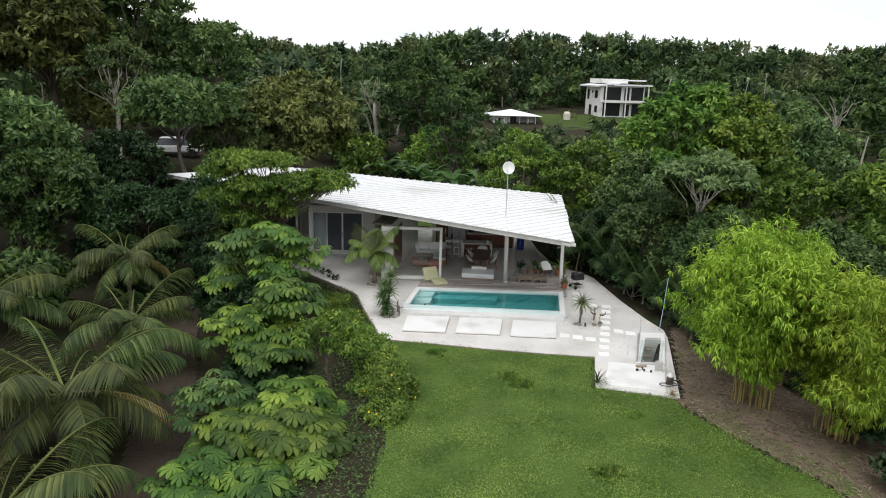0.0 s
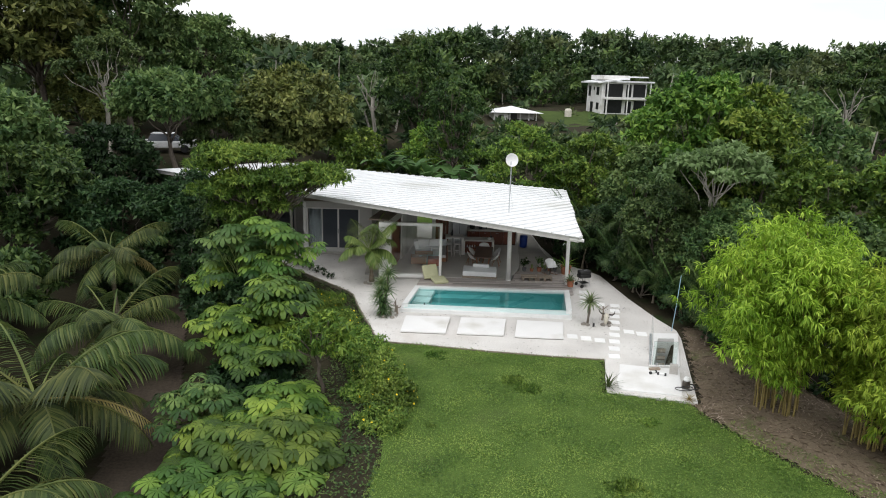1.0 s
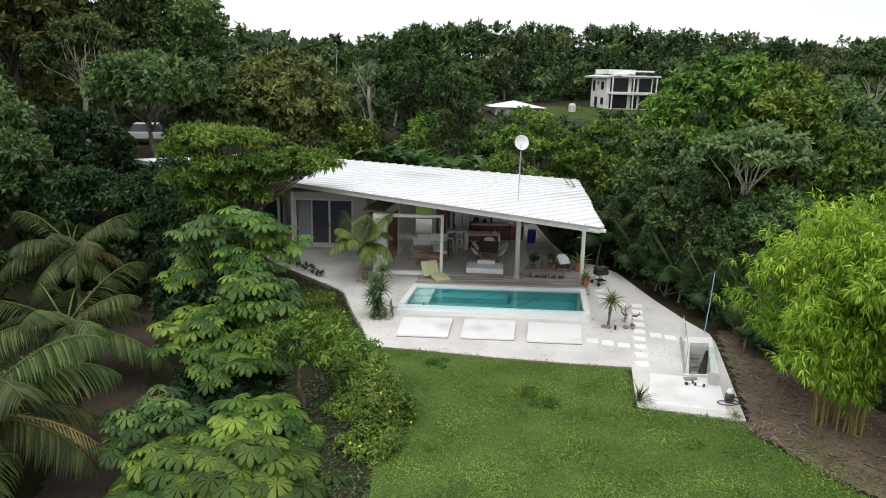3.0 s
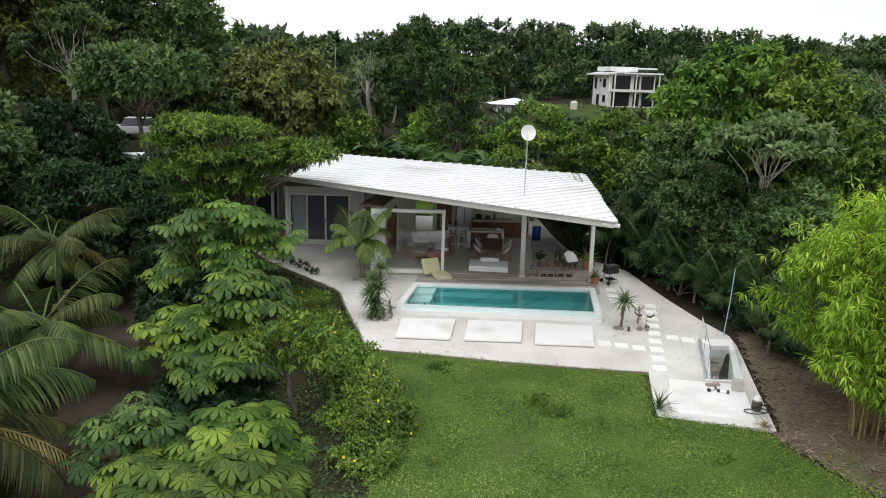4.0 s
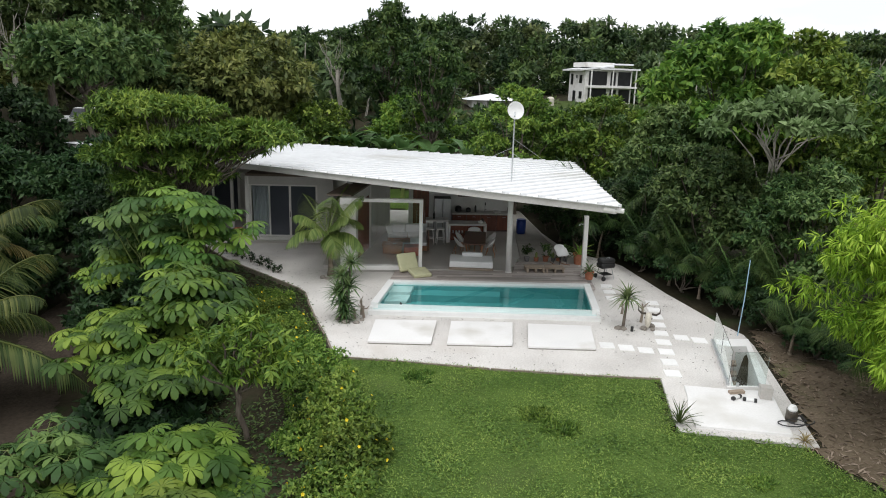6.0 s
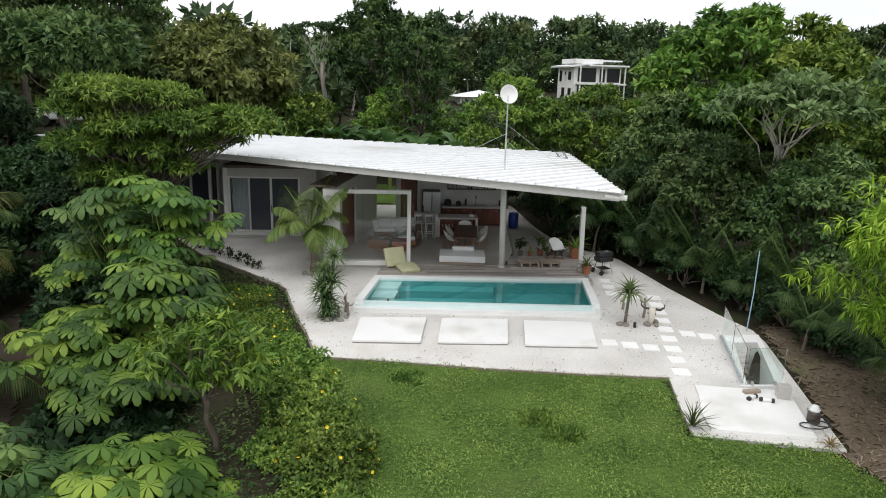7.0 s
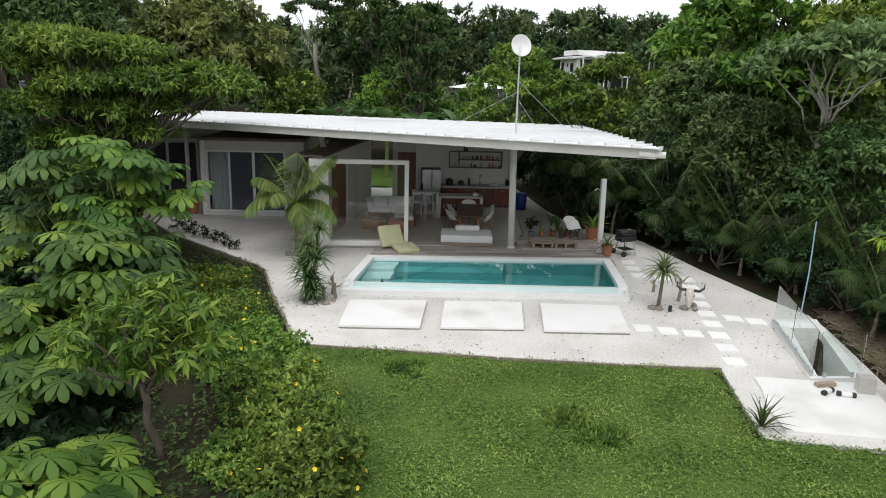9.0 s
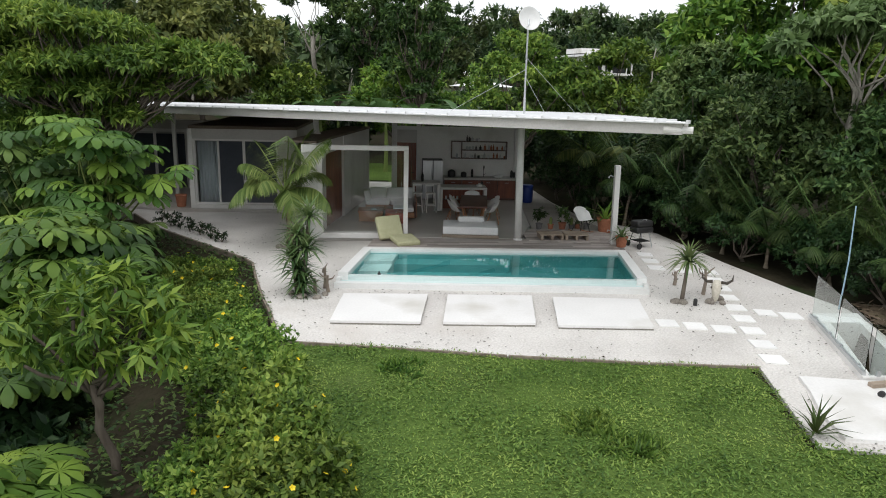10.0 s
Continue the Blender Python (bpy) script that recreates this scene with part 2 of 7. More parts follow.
LEAF_FAR = [leaf_material("hillside_leaves", d_, m_, l_, hue=0.0, value=0.0, patch=0.2) for d_, m_, l_ in (((0.012, 0.028, 0.01), (0.03, 0.06, 0.018), (0.075, 0.115, 0.035)), ((0.018, 0.042, 0.011), (0.055, 0.1, 0.024), (0.14, 0.2, 0.045)), ((0.026, 0.042, 0.013), (0.075, 0.1, 0.03), (0.16, 0.19, 0.06)), ((0.02, 0.045, 0.014), (0.07, 0.115, 0.035), (0.17, 0.23, 0.075)))]
LEAF_PALE = leaf_material("pale_feathery_leaves", (0.042, 0.078, 0.022), (0.11, 0.175, 0.05), (0.22, 0.3, 0.11), hue=0.0, value=0.0)
LEAF_UPLAND = leaf_material("upland_leaves", (0.022, 0.05, 0.014), (0.075, 0.125, 0.033), (0.19, 0.25, 0.07), hue=0.008, value=0.25)
# darker copy of the forest green: shade below the canopy put into the colour
LEAF_DARK_SHADED = leaf_material("dark_shaded_leaves", (0.008, 0.02, 0.007), (0.022, 0.05, 0.014), (0.06, 0.1, 0.028), hue=0.008, value=0.25)
LEAF_LUSH = leaf_material("lush_vine_leaves", (0.024, 0.062, 0.009), (0.09, 0.172, 0.024), (0.28, 0.375, 0.058), hue=0.015, value=0.15)
LEAF_OLIVE = leaf_material("olive_leaves", (0.036, 0.056, 0.014), (0.11, 0.135, 0.032), (0.25, 0.26, 0.065), hue=0.004, value=0.2)
LEAF_PALMATE = leaf_material("palmate_leaves", (0.018, 0.044, 0.008), (0.058, 0.113, 0.018), (0.19, 0.27, 0.034), hue=0.015, value=0.15, patch=0.6)
LEAF_BRIGHT = leaf_material("fresh_young_leaves", (0.026, 0.064, 0.01), (0.082, 0.158, 0.022), (0.24, 0.33, 0.04), hue=0.006, value=0.1, patch=0.8)
LEAF_PALM = leaf_material("palm_fronds", (0.016, 0.031, 0.008), (0.052, 0.08, 0.018), (0.18, 0.195, 0.05), hue=0.02, value=0.2, patch=0.7)
LEAF_GARDEN = leaf_material("young_palm_fronds", (0.04, 0.075, 0.014), (0.11, 0.165, 0.036), (0.26, 0.3, 0.08), hue=0.0, value=0.0, patch=0.7)
LEAF_PALM_DRY = leaf_material("yellowing_fronds", (0.12, 0.11, 0.03), (0.24, 0.2, 0.06), (0.36, 0.28, 0.1), hue=0.01, value=0.15)
LEAF_ARECA = leaf_material("areca_fronds", (0.012, 0.03, 0.007), (0.038, 0.074, 0.016), (0.12, 0.17, 0.04), hue=0.015, value=0.2, patch=0.7)
LEAF_BAMBOO = leaf_material("bamboo_leaves", (0.06, 0.13, 0.01), (0.21, 0.33, 0.026), (0.46, 0.58, 0.07), hue=0.01, value=0.1, patch=0.5)
LEAF_HEDGE = leaf_material("hedge_leaves", (0.03, 0.07, 0.01), (0.1, 0.175, 0.025), (0.28, 0.36, 0.06), hue=0.015, value=0.15, patch=0.8)
LEAF_GRASS = leaf_material("lawn_blades", (0.03, 0.068, 0.01), (0.1, 0.178, 0.027), (0.27, 0.345, 0.065), hue=0.0, value=0.0, patch=0.5, through_leaf=0.2)
LEAF_YUCCA = leaf_material("yucca_blades", (0.028, 0.06, 0.018), (0.08, 0.135, 0.038), (0.2, 0.25, 0.09), hue=0.01, value=0.1, patch=1.0)
LEAF_BANANA = leaf_material("banana_leaves", (0.03, 0.07, 0.015), (0.08, 0.15, 0.04), (0.17, 0.24, 0.09), hue=0.01, value=0.15)
PETAL = leaf_material("yellow_petals", (0.6, 0.42, 0.01), (0.75, 0.55, 0.02), (0.85, 0.68, 0.05), hue=0.0, value=0.0)


# ---- mesh helpers ----
def finish(bm, name, mat_, smooth=False):
    me = bpy.data.meshes.new(name)
    bmesh.ops.recalc_face_normals(bm, faces=bm.faces)
    bm.to_mesh(me)
    bm.free()
    me.materials.append(mat_)
    if smooth:
        me.polygons.foreach_set("use_smooth", [True] * len(me.polygons))
    return me


def part(name, bm, mat_, parent=None, label="", smooth=False):
    """Links a bmesh (or a ready mesh) as one mesh object under a thing or part."""
    me = bm if isinstance(bm, bpy.types.Mesh) else finish(bm, name, mat_, smooth)
    ob = new(name, me)
    if parent:
        ob.parent = parent
        ob.matrix_parent_inverse = Matrix.Identity(4)
    if label:
        ob["label"] = label
    return ob


def thing(name, m, label, category, group="", kind=""):
    """An Empty at the base of a thing; its parts are built in its own axes."""
    ob = new(name)
    ob.empty_display_size = 0.1
    ob.matrix_basis = m
    return tagged(ob, label, category, group, kind)


def single(name, bm, mat_, label, category, group="", kind="", smooth=False, m=None):
    ob = part(name, bm, mat_, None, "", smooth)
    if m is not None:
        ob.matrix_basis = m
    return tagged(ob, label, category, group, kind)


def box(x0, x1, y0, y1, z0, z1, bevel=0.0, bm=None, m=None):
    bm = bm or bmesh.new()
    mat4 = Matrix.Translation(((x0 + x1) / 2, (y0 + y1) / 2, (z0 + z1) / 2)) @ Matrix.Diagonal((x1 - x0, y1 - y0, z1 - z0, 1))
    made = bmesh.ops.create_cube(bm, size=1, matrix=(m @ mat4) if m else mat4)["verts"]
    if bevel:
        edges = list({e for v in made for e in v.link_edges})
        bmesh.ops.bevel(bm, geom=edges, offset=bevel, segments=2, affect="EDGES", profile=0.6)
    return bm


def tube(points, radii, seg=8, bm=None, cap=True):
    """A round tube along points with a radius at each."""
    bm = bm or bmesh.new()
    pts = [Vector(p) for p in points]
    rings = []
    for i, p in enumerate(pts):
        d = (pts[min(i + 1, len(pts) - 1)] - pts[max(i - 1, 0)]).normalized()
        q = d.to_track_quat("Z", "Y")
        rings.append([bm.verts.new(p + q @ Vector((radii[i] * math.cos(a), radii[i] * math.sin(a), 0))) for a in (2 * math.pi * k / seg for k in range(seg))])
    for r0, r1 in zip(rings, rings[1:]):
        for k in range(seg):
            bm.faces.new((r0[k], r0[(k + 1) % seg], r1[(k + 1) % seg], r1[k]))
    if cap:
        bm.faces.new(rings[0][::-1])
        bm.faces.new(rings[-1])
    return bm


def lathe(profile, seg=20, bm=None, centre=(0, 0, 0)):
    """A turned body from (radius, height) pairs, closed at both ends."""
    bm = bm or bmesh.new()
    c = Vector(centre)
    rings = [[bm.verts.new(c + Vector((r * math.cos(a), r * math.sin(a), z))) for a in (2 * math.pi * k / seg for k in range(seg))] for r, z in profile]
    for r0, r1 in zip(rings, rings[1:]):
        for k in range(seg):
            bm.faces.new((r0[k], r0[(k + 1) % seg], r1[(k + 1) % seg], r1[k]))
    bm.faces.new(rings[0][::-1])
    bm.faces.new(rings[-1])
    return bm


def prism(outline, z0, z1, holes=(), bm=None):
    """A plate with the given outline (x, y) and holes, from z0 to z1."""
    bm = bm or bmesh.new()
    loops, edges = [], []
    for ring in (outline, *holes):
        vs = [bm.verts.new((x, y, z1)) for x, y in ring]
        loops.append(vs)
        edges += [bm.edges.new((vs[i], vs[(i + 1) % len(vs)])) for i in range(len(vs))]
    top = [g for g in bmesh.ops.triangle_fill(bm, use_beauty=True, use_dissolve=False, edges=edges)["geom"] if isinstance(g, bmesh.types.BMFace)]
    for vs in loops:
        low = [bm.verts.new((v.co.x, v.co.y, z0)) for v in vs]
        for i in range(len(vs)):
            j = (i + 1) % len(vs)
            bm.faces.new((vs[i], vs[j], low[j], low[i]))
    return bm


def cushion(x0, x1, y0, y1, z0, z1, soft=0.08, bm=None, m=None):
    bm = box(x0, x1, y0, y1, z0, z1, 0, bm, m)
    bmesh.ops.bevel(bm, geom=list(bm.edges), offset=soft, segments=4, affect="EDGES", profile=0.6)
    return bm


def beam_mesh(a, b, w, z0, z1):
    """A straight bar on the ground plan from a to b."""
    d = Vector((b[0] - a[0], b[1] - a[1])).normalized() * (w / 2)
    return prism([(a[0] - d.y, a[1] + d.x), (a[0] + d.y, a[1] - d.x), (b[0] + d.y, b[1] - d.x), (b[0] - d.y, b[1] + d.x)], z0, z1)


# ---- terrain ----
def ease(a, b, v):
    k = min(1.0, max(0.0, (v - a) / (b - a)))
    return k * k * (3 - 2 * k)


def lawn_edge(y):
    return -2.7 - 0.24 * max(0.0, y - 24) - 0.4 * max(0.0, y - 32)


PATIO = [(5.45, 24.78), (3.53, 24.98), (1.07, 25.35), (-1.36, 25.8), (-3.08, 26.1), (-3.5, 27.6), (-3.9, 28.8), (-4.3, 30.2), (-4.68, 31.65), (-5.0, 32.15), (-6.1, 33.35), (-7.4, 34.75), (-8.55, 36.0), (-10.1, 38.3),
         (-14.0, 41.5), (-14.5, 47.5), (5.4, 47.5), (5.6, 42), (6.1, 38.2), (7.3, 36.9), (7.85, 35.9), (8.33, 32.1), (8.83, 29.4), (9.22, 28.0), (9.1, 27.1), (7.67, 21.43), (4.86, 22.1), (5.15, 23.5)]


def inside(x, y, ring, pad=0.0):
    hit, near = False, 1e9
    for (x0, y0), (x1, y1) in zip(ring, ring[1:] + ring[:1]):
        if (y0 > y) != (y1 > y) and x < (x1 - x0) * (y - y0) / (y1 - y0) + x0:
            hit = not hit
        k = max(0.0, min(1.0, ((x - x0) * (x1 - x0) + (y - y0) * (y1 - y0)) / ((x1 - x0) ** 2 + (y1 - y0) ** 2)))
        near = min(near, math.hypot(x - x0 - k * (x1 - x0), y - y0 - k * (y1 - y0)))
    return hit and near > pad


def height(x, y):
    z = -0.07
    z -= 1.9 * ease(0.3, 7.5, lawn_edge(y) - x) * (1 - 0.7 * ease(44, 56, y))
    z -= 1.6 * ease(0.0, 9.0, x - 9.8) * (1 - ease(45, 70, y))
    z += 0.11 * max(0.0, -19 - x) * (1 - ease(60, 100, y))
    z += 2.2 * ease(40, 56, y) * ease(0, 1, (-10 - x) / 10)
    z += 0.058 * max(0.0, min(y, 175) - 52)
    z += 0.35 * (noise.noise(Vector((x * 0.06, y * 0.06, 0))) - 0.1) * ease(8, 20, abs(x) + max(0.0, y - 45))
    return z


def ground_axis(inner0, inner1, step, outer):
    vals = list(np.arange(inner0, inner1 + 1e-6, step))
    lo, hi, d = inner0, inner1, step
    while hi < outer:
        d *= 1.22
        hi += d
        lo -= d
        vals.append(hi)
        vals.insert(0, lo)
    return vals


gx, gy = ground_axis(-26, 22, 0.5, 3500), ground_axis(6, 52, 0.5, 3500)
verts, faces = [], []
for gyv in gy:
    for gxv in gx:
        zz = height(gxv, gyv)
        if -15 < gxv < 10 and 20 < gyv < 48 and inside(gxv, gyv, PATIO, 0.45):
            zz = -2.6
        verts.append((gxv, gyv, zz))
nx = len(gx)
for j in range(len(gy) - 1):
    for i in range(nx - 1):
        a = j * nx + i
        faces.append((a, a + 1, a + nx + 1, a + nx))
ground_mesh = bpy.data.meshes.new("ground")
ground_mesh.from_pydata(verts, [], faces)
ground_mesh.materials.append(SOIL)
ground_mesh.polygons.foreach_set("use_smooth", [True] * len(faces))
tagged(new("ground", ground_mesh), "dark forest floor with leaf litter under the trees", "ground", kind="structure")


def sheet(name, ring, step, lift, mat_, label, category):
    """A thin cover that follows the terrain inside an outline."""
    bm = bmesh.new()
    xs, ys = [p[0] for p in ring], [p[1] for p in ring]
    grid = {}
    nx_, ny_ = int((max(xs) - min(xs)) / step) + 2, int((max(ys) - min(ys)) / step) + 2
    for i in range(nx_):
        for j in range(ny_):
            x, y = min(xs) + i * step, min(ys) + j * step
            if inside(x, y, ring):
                wob = 0.12 * step * (noise.noise(Vector((x * 3, y * 3, 2))))
                grid[i, j] = bm.verts.new((x + wob, y - wob, height(x, y) + lift + 0.03 * noise.noise(Vector((x * 0.5, y * 0.5, 5)))))
    for (i, j) in list(grid):
        q = [grid.get(k) for k in ((i, j), (i + 1, j), (i + 1, j + 1), (i, j + 1))]
        if all(q):
            bm.faces.new(q)
    return single(name, bm, mat_, label, category, kind="structure", smooth=True)


LAWN_RING = [(-2.2, 8.0), (11.6, 8.0), (11.0, 13.5), (9.9, 16.5), (8.45, 18.8), (7.7, 20.4), (7.4, 21.5), (4.86, 22.2), (5.15, 23.5), (5.45, 24.88), (3.53, 25.08), (1.07, 25.45), (-1.36, 25.9), (-2.95, 26.15), (-2.7, 22.5), (-2.4, 18.0), (-2.9, 13.0)]
sheet("lawn", LAWN_RING, 0.16, 0.05, LAWN, "cut green lawn of short broad-leaved grass", "lawn")
SOIL_RING = [(7.4, 21.5), (7.7, 20.4), (8.45, 18.8), (9.9, 16.5), (11.0, 13.5), (11.6, 8.0), (15, 8.0), (14.5, 18), (13, 24), (11.5, 28.5), (9.6, 28.6), (9.2, 27.0), (7.7, 21.4)]
sheet("bare_soil", SOIL_RING, 0.16, 0.035, DRY_SOIL, "bare soil with dry leaf litter beside the bamboo", "ground")
TRACK_RING = [(-6.8, 10), (-7.2, 14), (-7.9, 18.5), (-9.6, 23), (-11.3, 28), (-12.6, 32), (-13.6, 37), (-15.4, 37), (-15.2, 33), (-13.9, 29), (-12.4, 24.5), (-11.2, 20), (-10.2, 15), (-9.7, 10)]
sheet("dirt_track", TRACK_RING, 0.14, 0.04, DIRT_TRACK, "narrow brown dirt track between palms and shrubs", "path")

# ---- patio, pool and paving ----
SHEAR = 0.145
PIT = [(7.92, 27.4), (9.06, 27.42), (8.0, 24.12), (6.88, 24.12)]


def pool_pt(u, y):
    s_ = (5.5 - u) / 7.43
    back = (y - 29.05) / 3.23
    return (u + SHEAR * (y - 32.25) + 0.1 * s_ * back, y + s_ * (0.45 - 0.26 * back))


def pool_ring(u0, u1, y0, y1):
    return [pool_pt(u0, y0), pool_pt(u1, y0), pool_pt(u1, y1), pool_pt(u0, y1)]


PU0, PU1, PY0, PY1 = -1.93, 5.5, 29.05, 32.28
single("gravel_patio", prism(PATIO, -0.35, 0.0, (pool_ring(PU0 + 0.05, PU1 - 0.05, PY0 + 0.05, PY1 - 0.05), PIT)), GRAVEL, "white crushed gravel terrace round the pool", "gravel", kind="structure")

pool = thing("swimming_pool", pose(0, 0, 0), "rectangular turquoise pool with raised white rim and overflow edge", "pool")
part("basin_floor", prism(pool_ring(PU0 + 0.1, PU1 - 0.1, 29.4, 32.1), -1.35, -1.2), POOL, pool)
for name, u0, u1, y0, y1, z1 in (("rim", PU0, PU1, 32.03, PY1, 0.3), ("rim", PU0, PU0 + 0.24, 29.42, 32.03, 0.3), ("rim", PU1 - 0.24, PU1, 29.42, 32.03, 0.3)):
    bm = prism(pool_ring(u0, u1, y0, y1), 0.06, z1)
    part(name, bm, POOL_RIM, pool, "white plastered rim")
part("basin_wall", prism(pool_ring(PU0 + 0.02, PU1 - 0.02, 32.05, PY1 - 0.02), -1.3, 0.06), POOL, pool)
part("basin_wall", prism(pool_ring(PU0 + 0.02, PU0 + 0.22, 29.42, 32.05), -1.3, 0.06), POOL, pool)
part("basin_wall", prism(pool_ring(PU1 - 0.22, PU1 - 0.02, 29.42, 32.05), -1.3, 0.06), POOL, pool)
part("overflow_wall", prism(pool_ring(PU0 + 0.22, PU1 - 0.22, 29.44, 29.58), -1.3, 0.215), POOL_PALE, pool, "pale aqua overflow edge")
part("catch_channel", prism(pool_ring(PU0 + 0.1, PU1 - 0.1, 29.22, 29.44), -0.2, 0.11), POOL_PALE, pool, "wet pale aqua catch channel")
part("front_curb", prism(pool_ring(PU0, PU1, PY0, 29.22), -0.3, 0.13), POOL_RIM, pool, "white front curb")
part("front_cheek", prism(pool_ring(PU0, PU0 + 0.1, 29.22, 29.42), -0.3, 0.2), POOL_RIM, pool)
part("front_cheek", prism(pool_ring(PU1 - 0.1, PU1, 29.22, 29.42), -0.3, 0.2), POOL_RIM, pool)
for k, z1 in enumerate((-0.06, -0.36, -0.66)):
    part("entry_step", prism(pool_ring(-1.72, -0.95, 31.25 - 0.72 * k, 32.05 - 0.72 * k), -1.2, z1), POOL_PALE, pool, "pale pool step")
part("bench", prism(pool_ring(-0.95, 1.55, 29.58, 30.6), -1.2, -0.55), POOL, pool)
part("bench", prism(pool_ring(-0.95, 2.2, 31.45, 32.05), -1.2, -0.5), POOL, pool)
bm = bmesh.new()
wr = pool_ring(PU0 + 0.225, PU1 - 0.225, 29.585, 32.045)
bm.faces.new([bm.verts.new((x, y, 0.222)) for x, y in wr])
water_mesh = bpy.data.meshes.new("water")
bm.to_mesh(water_mesh)
bm.free()
water_mesh.materials.append(WATER)
water = part("water", water_mesh, WATER, pool, "clear still turquoise water")
water.visible_shadow = False
single("skimmer_float", lathe([(0.0, 0.0), (0.06, 0.01), (0.075, 0.05), (0.03, 0.09), (0.03, 0.15), (0.0, 0.16)], 12), BLACK, "small black chlorine float in the pool", "pool float", m=pose(-1.35, 29.95, 0.2) @ Matrix.Scale(0.6, 4))


def slab(ring, z1, name, label, seed):
    """A cast cement plate with a darker, mottled lower edge."""
    ob = thing(name, pose(0, 0, 0), label, "paving slab", "large slabs before the pool")
    rnd = random.Random(seed)
    pts = []
    for (x0, y0), (x1, y1) in zip(ring, ring[1:] + ring[:1]):
        for k in range(8):
            f_ = k / 8
            pts.append((x0 + f_ * (x1 - x0) + rnd.uniform(-0.006, 0.006), y0 + f_ * (y1 - y0) + rnd.uniform(-0.006, 0.006)))
    part("plate", prism(pts, z1 - 0.05, z1), SLAB, ob)
    c = (sum(p[0] for p in ring) / len(ring), sum(p[1] for p in ring) / len(ring))
    part("foot", prism([(c[0] + (x - c[0]) * 0.993, c[1] + (y - c[1]) * 0.993) for x, y in pts], -0.02, z1 - 0.05), SLAB_FOOT, ob, "dark mottled underside edge")
    return ob


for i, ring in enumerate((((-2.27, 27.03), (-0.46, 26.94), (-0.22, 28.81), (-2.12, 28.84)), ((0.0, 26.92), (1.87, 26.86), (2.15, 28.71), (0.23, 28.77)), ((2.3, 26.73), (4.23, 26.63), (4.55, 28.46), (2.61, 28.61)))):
    slab(list(ring), 0.085, "pool_slab", "large square white cement slab with dark lower edge on the gravel", i)

STEP = bmesh.new()
prism([(-0.205, -0.205), (0.205, -0.205), (0.205, 0.205), (-0.205, 0.205)], -0.02, 0.022, bm=STEP)
step_mesh = finish(STEP, "stepping_tile", TILE)
tile_places = [(4.67 + 0.515 * k, 27.05 - 0.18 * k) for k in range(3)] + [(7.4 - 0.19 * k, 31.02 - 0.738 * k) for k in range(9)]
tile_places += [(7.14, 27.71), (7.61, 27.5), (6.75, 31.15)] + [(6.34 - 0.11 * k, 32.95 - 0.74 * k) for k in range(3)]
for i, (x, y) in enumerate(tile_places):
    ob = new("stepping_tile", step_mesh)
    ob.matrix_basis = pose(x, y, 0, 0, 0, -9 + random.uniform(-2, 2))
    tagged(ob, "square white stepping tile laid in the gravel", "tile", "stepping tiles in the gravel")

# kerb boards along the lawn and the planting
kerb = [(-10.13, 38.32), (-8.58, 36.02), (-7.43, 34.77), (-6.13, 33.37), (-5.03, 32.17), (-4.71, 31.66), (-4.33, 30.2), (-3.93, 28.8), (-3.53, 27.6), (-3.11, 26.1)]
for (x0, y0), (x1, y1) in zip(kerb, kerb[1:]):
    a, b = Vector((x0, y0, 0)), Vector((x1, y1, 0))
    bm = box(0, (b - a).length + 0.02, -0.03, 0.03, -0.3, 0.05, 0.008)
    single("kerb_board", bm, DRIFT, "weathered dark edging board between gravel and planting", "edging", "edging boards", m=pose(x0, y0, 0, 0, 0, math.degrees(math.atan2(y1 - y0, x1 - x0))))
front = [(-3.08, 26.08), (-1.36, 25.78), (1.07, 25.33), (3.53, 24.96), (5.45, 24.76)]
for (x0, y0), (x1, y1) in zip(front, front[1:]):
    bm = box(0, math.hypot(x1 - x0, y1 - y0) - 0.03, -0.02, 0.02, -0.2, 0.03, 0.006)
    single("kerb_board", bm, DRIFT, "thin weathered edging board between gravel and lawn", "edging", "edging boards", m=pose(x0, y0, 0, 0, 0, math.degrees(math.atan2(y1 - y0, x1 - x0))))

# sunken pit with glass rail, and the white landing before it
single("landing_slab", prism([(5.72, 23.75), (5.86, 24.3), (6.86, 24.1), (7.93, 23.98), (7.3, 21.83), (5.3, 22.22), (5.42, 22.95)], -0.1, 0.06), SLAB, "white cement landing slab beside the sunken pit", "paving slab")
pit = thing("sunken_pit", pose(0, 0, 0), "sunken white-walled plant pit with grey floor", "pit")
inner = [(8.06, 26.82), (8.72, 26.84), (7.78, 24.22), (7.08, 24.22)]
part("coping", prism(PIT, -0.1, 0.1, (inner,)), SLAB, pit, "white coping")
part("floor", prism(PIT, -1.7, -1.35), WALL_GREY, pit, "grey cement floor")
for (x0, y0), (x1, y1) in zip(inner, inner[1:] + inner[:1]):
    d = Vector((x1 - x0, y1 - y0, 0)).normalized()
    nrm = Vector((d.y, -d.x, 0)) * -0.12
    part("side_wall", prism([(x0, y0), (x1, y1), (x1 + nrm.x, y1 + nrm.y), (x0 + nrm.x, y0 + nrm.y)], -1.35, -0.101), WHITE, pit)
for k in range(6):
    f0, f1 = 0.06 + 0.13 * k, 0.06 + 0.13 * (k + 1)
    y0, y1 = 26.82 - 2.6 * f0, 26.82 - 2.6 * f1
    part("stair_tread", prism([(8.1 - 0.98 * f1, y1 + 0.02), (8.42 - 0.94 * f1, y1 + 0.02), (8.42 - 0.94 * f0, y0), (8.1 - 0.98 * f0, y0)], -0.32 - 0.17 * k, -0.26 - 0.17 * k), DRIFT, pit, "dark weathered timber tread")
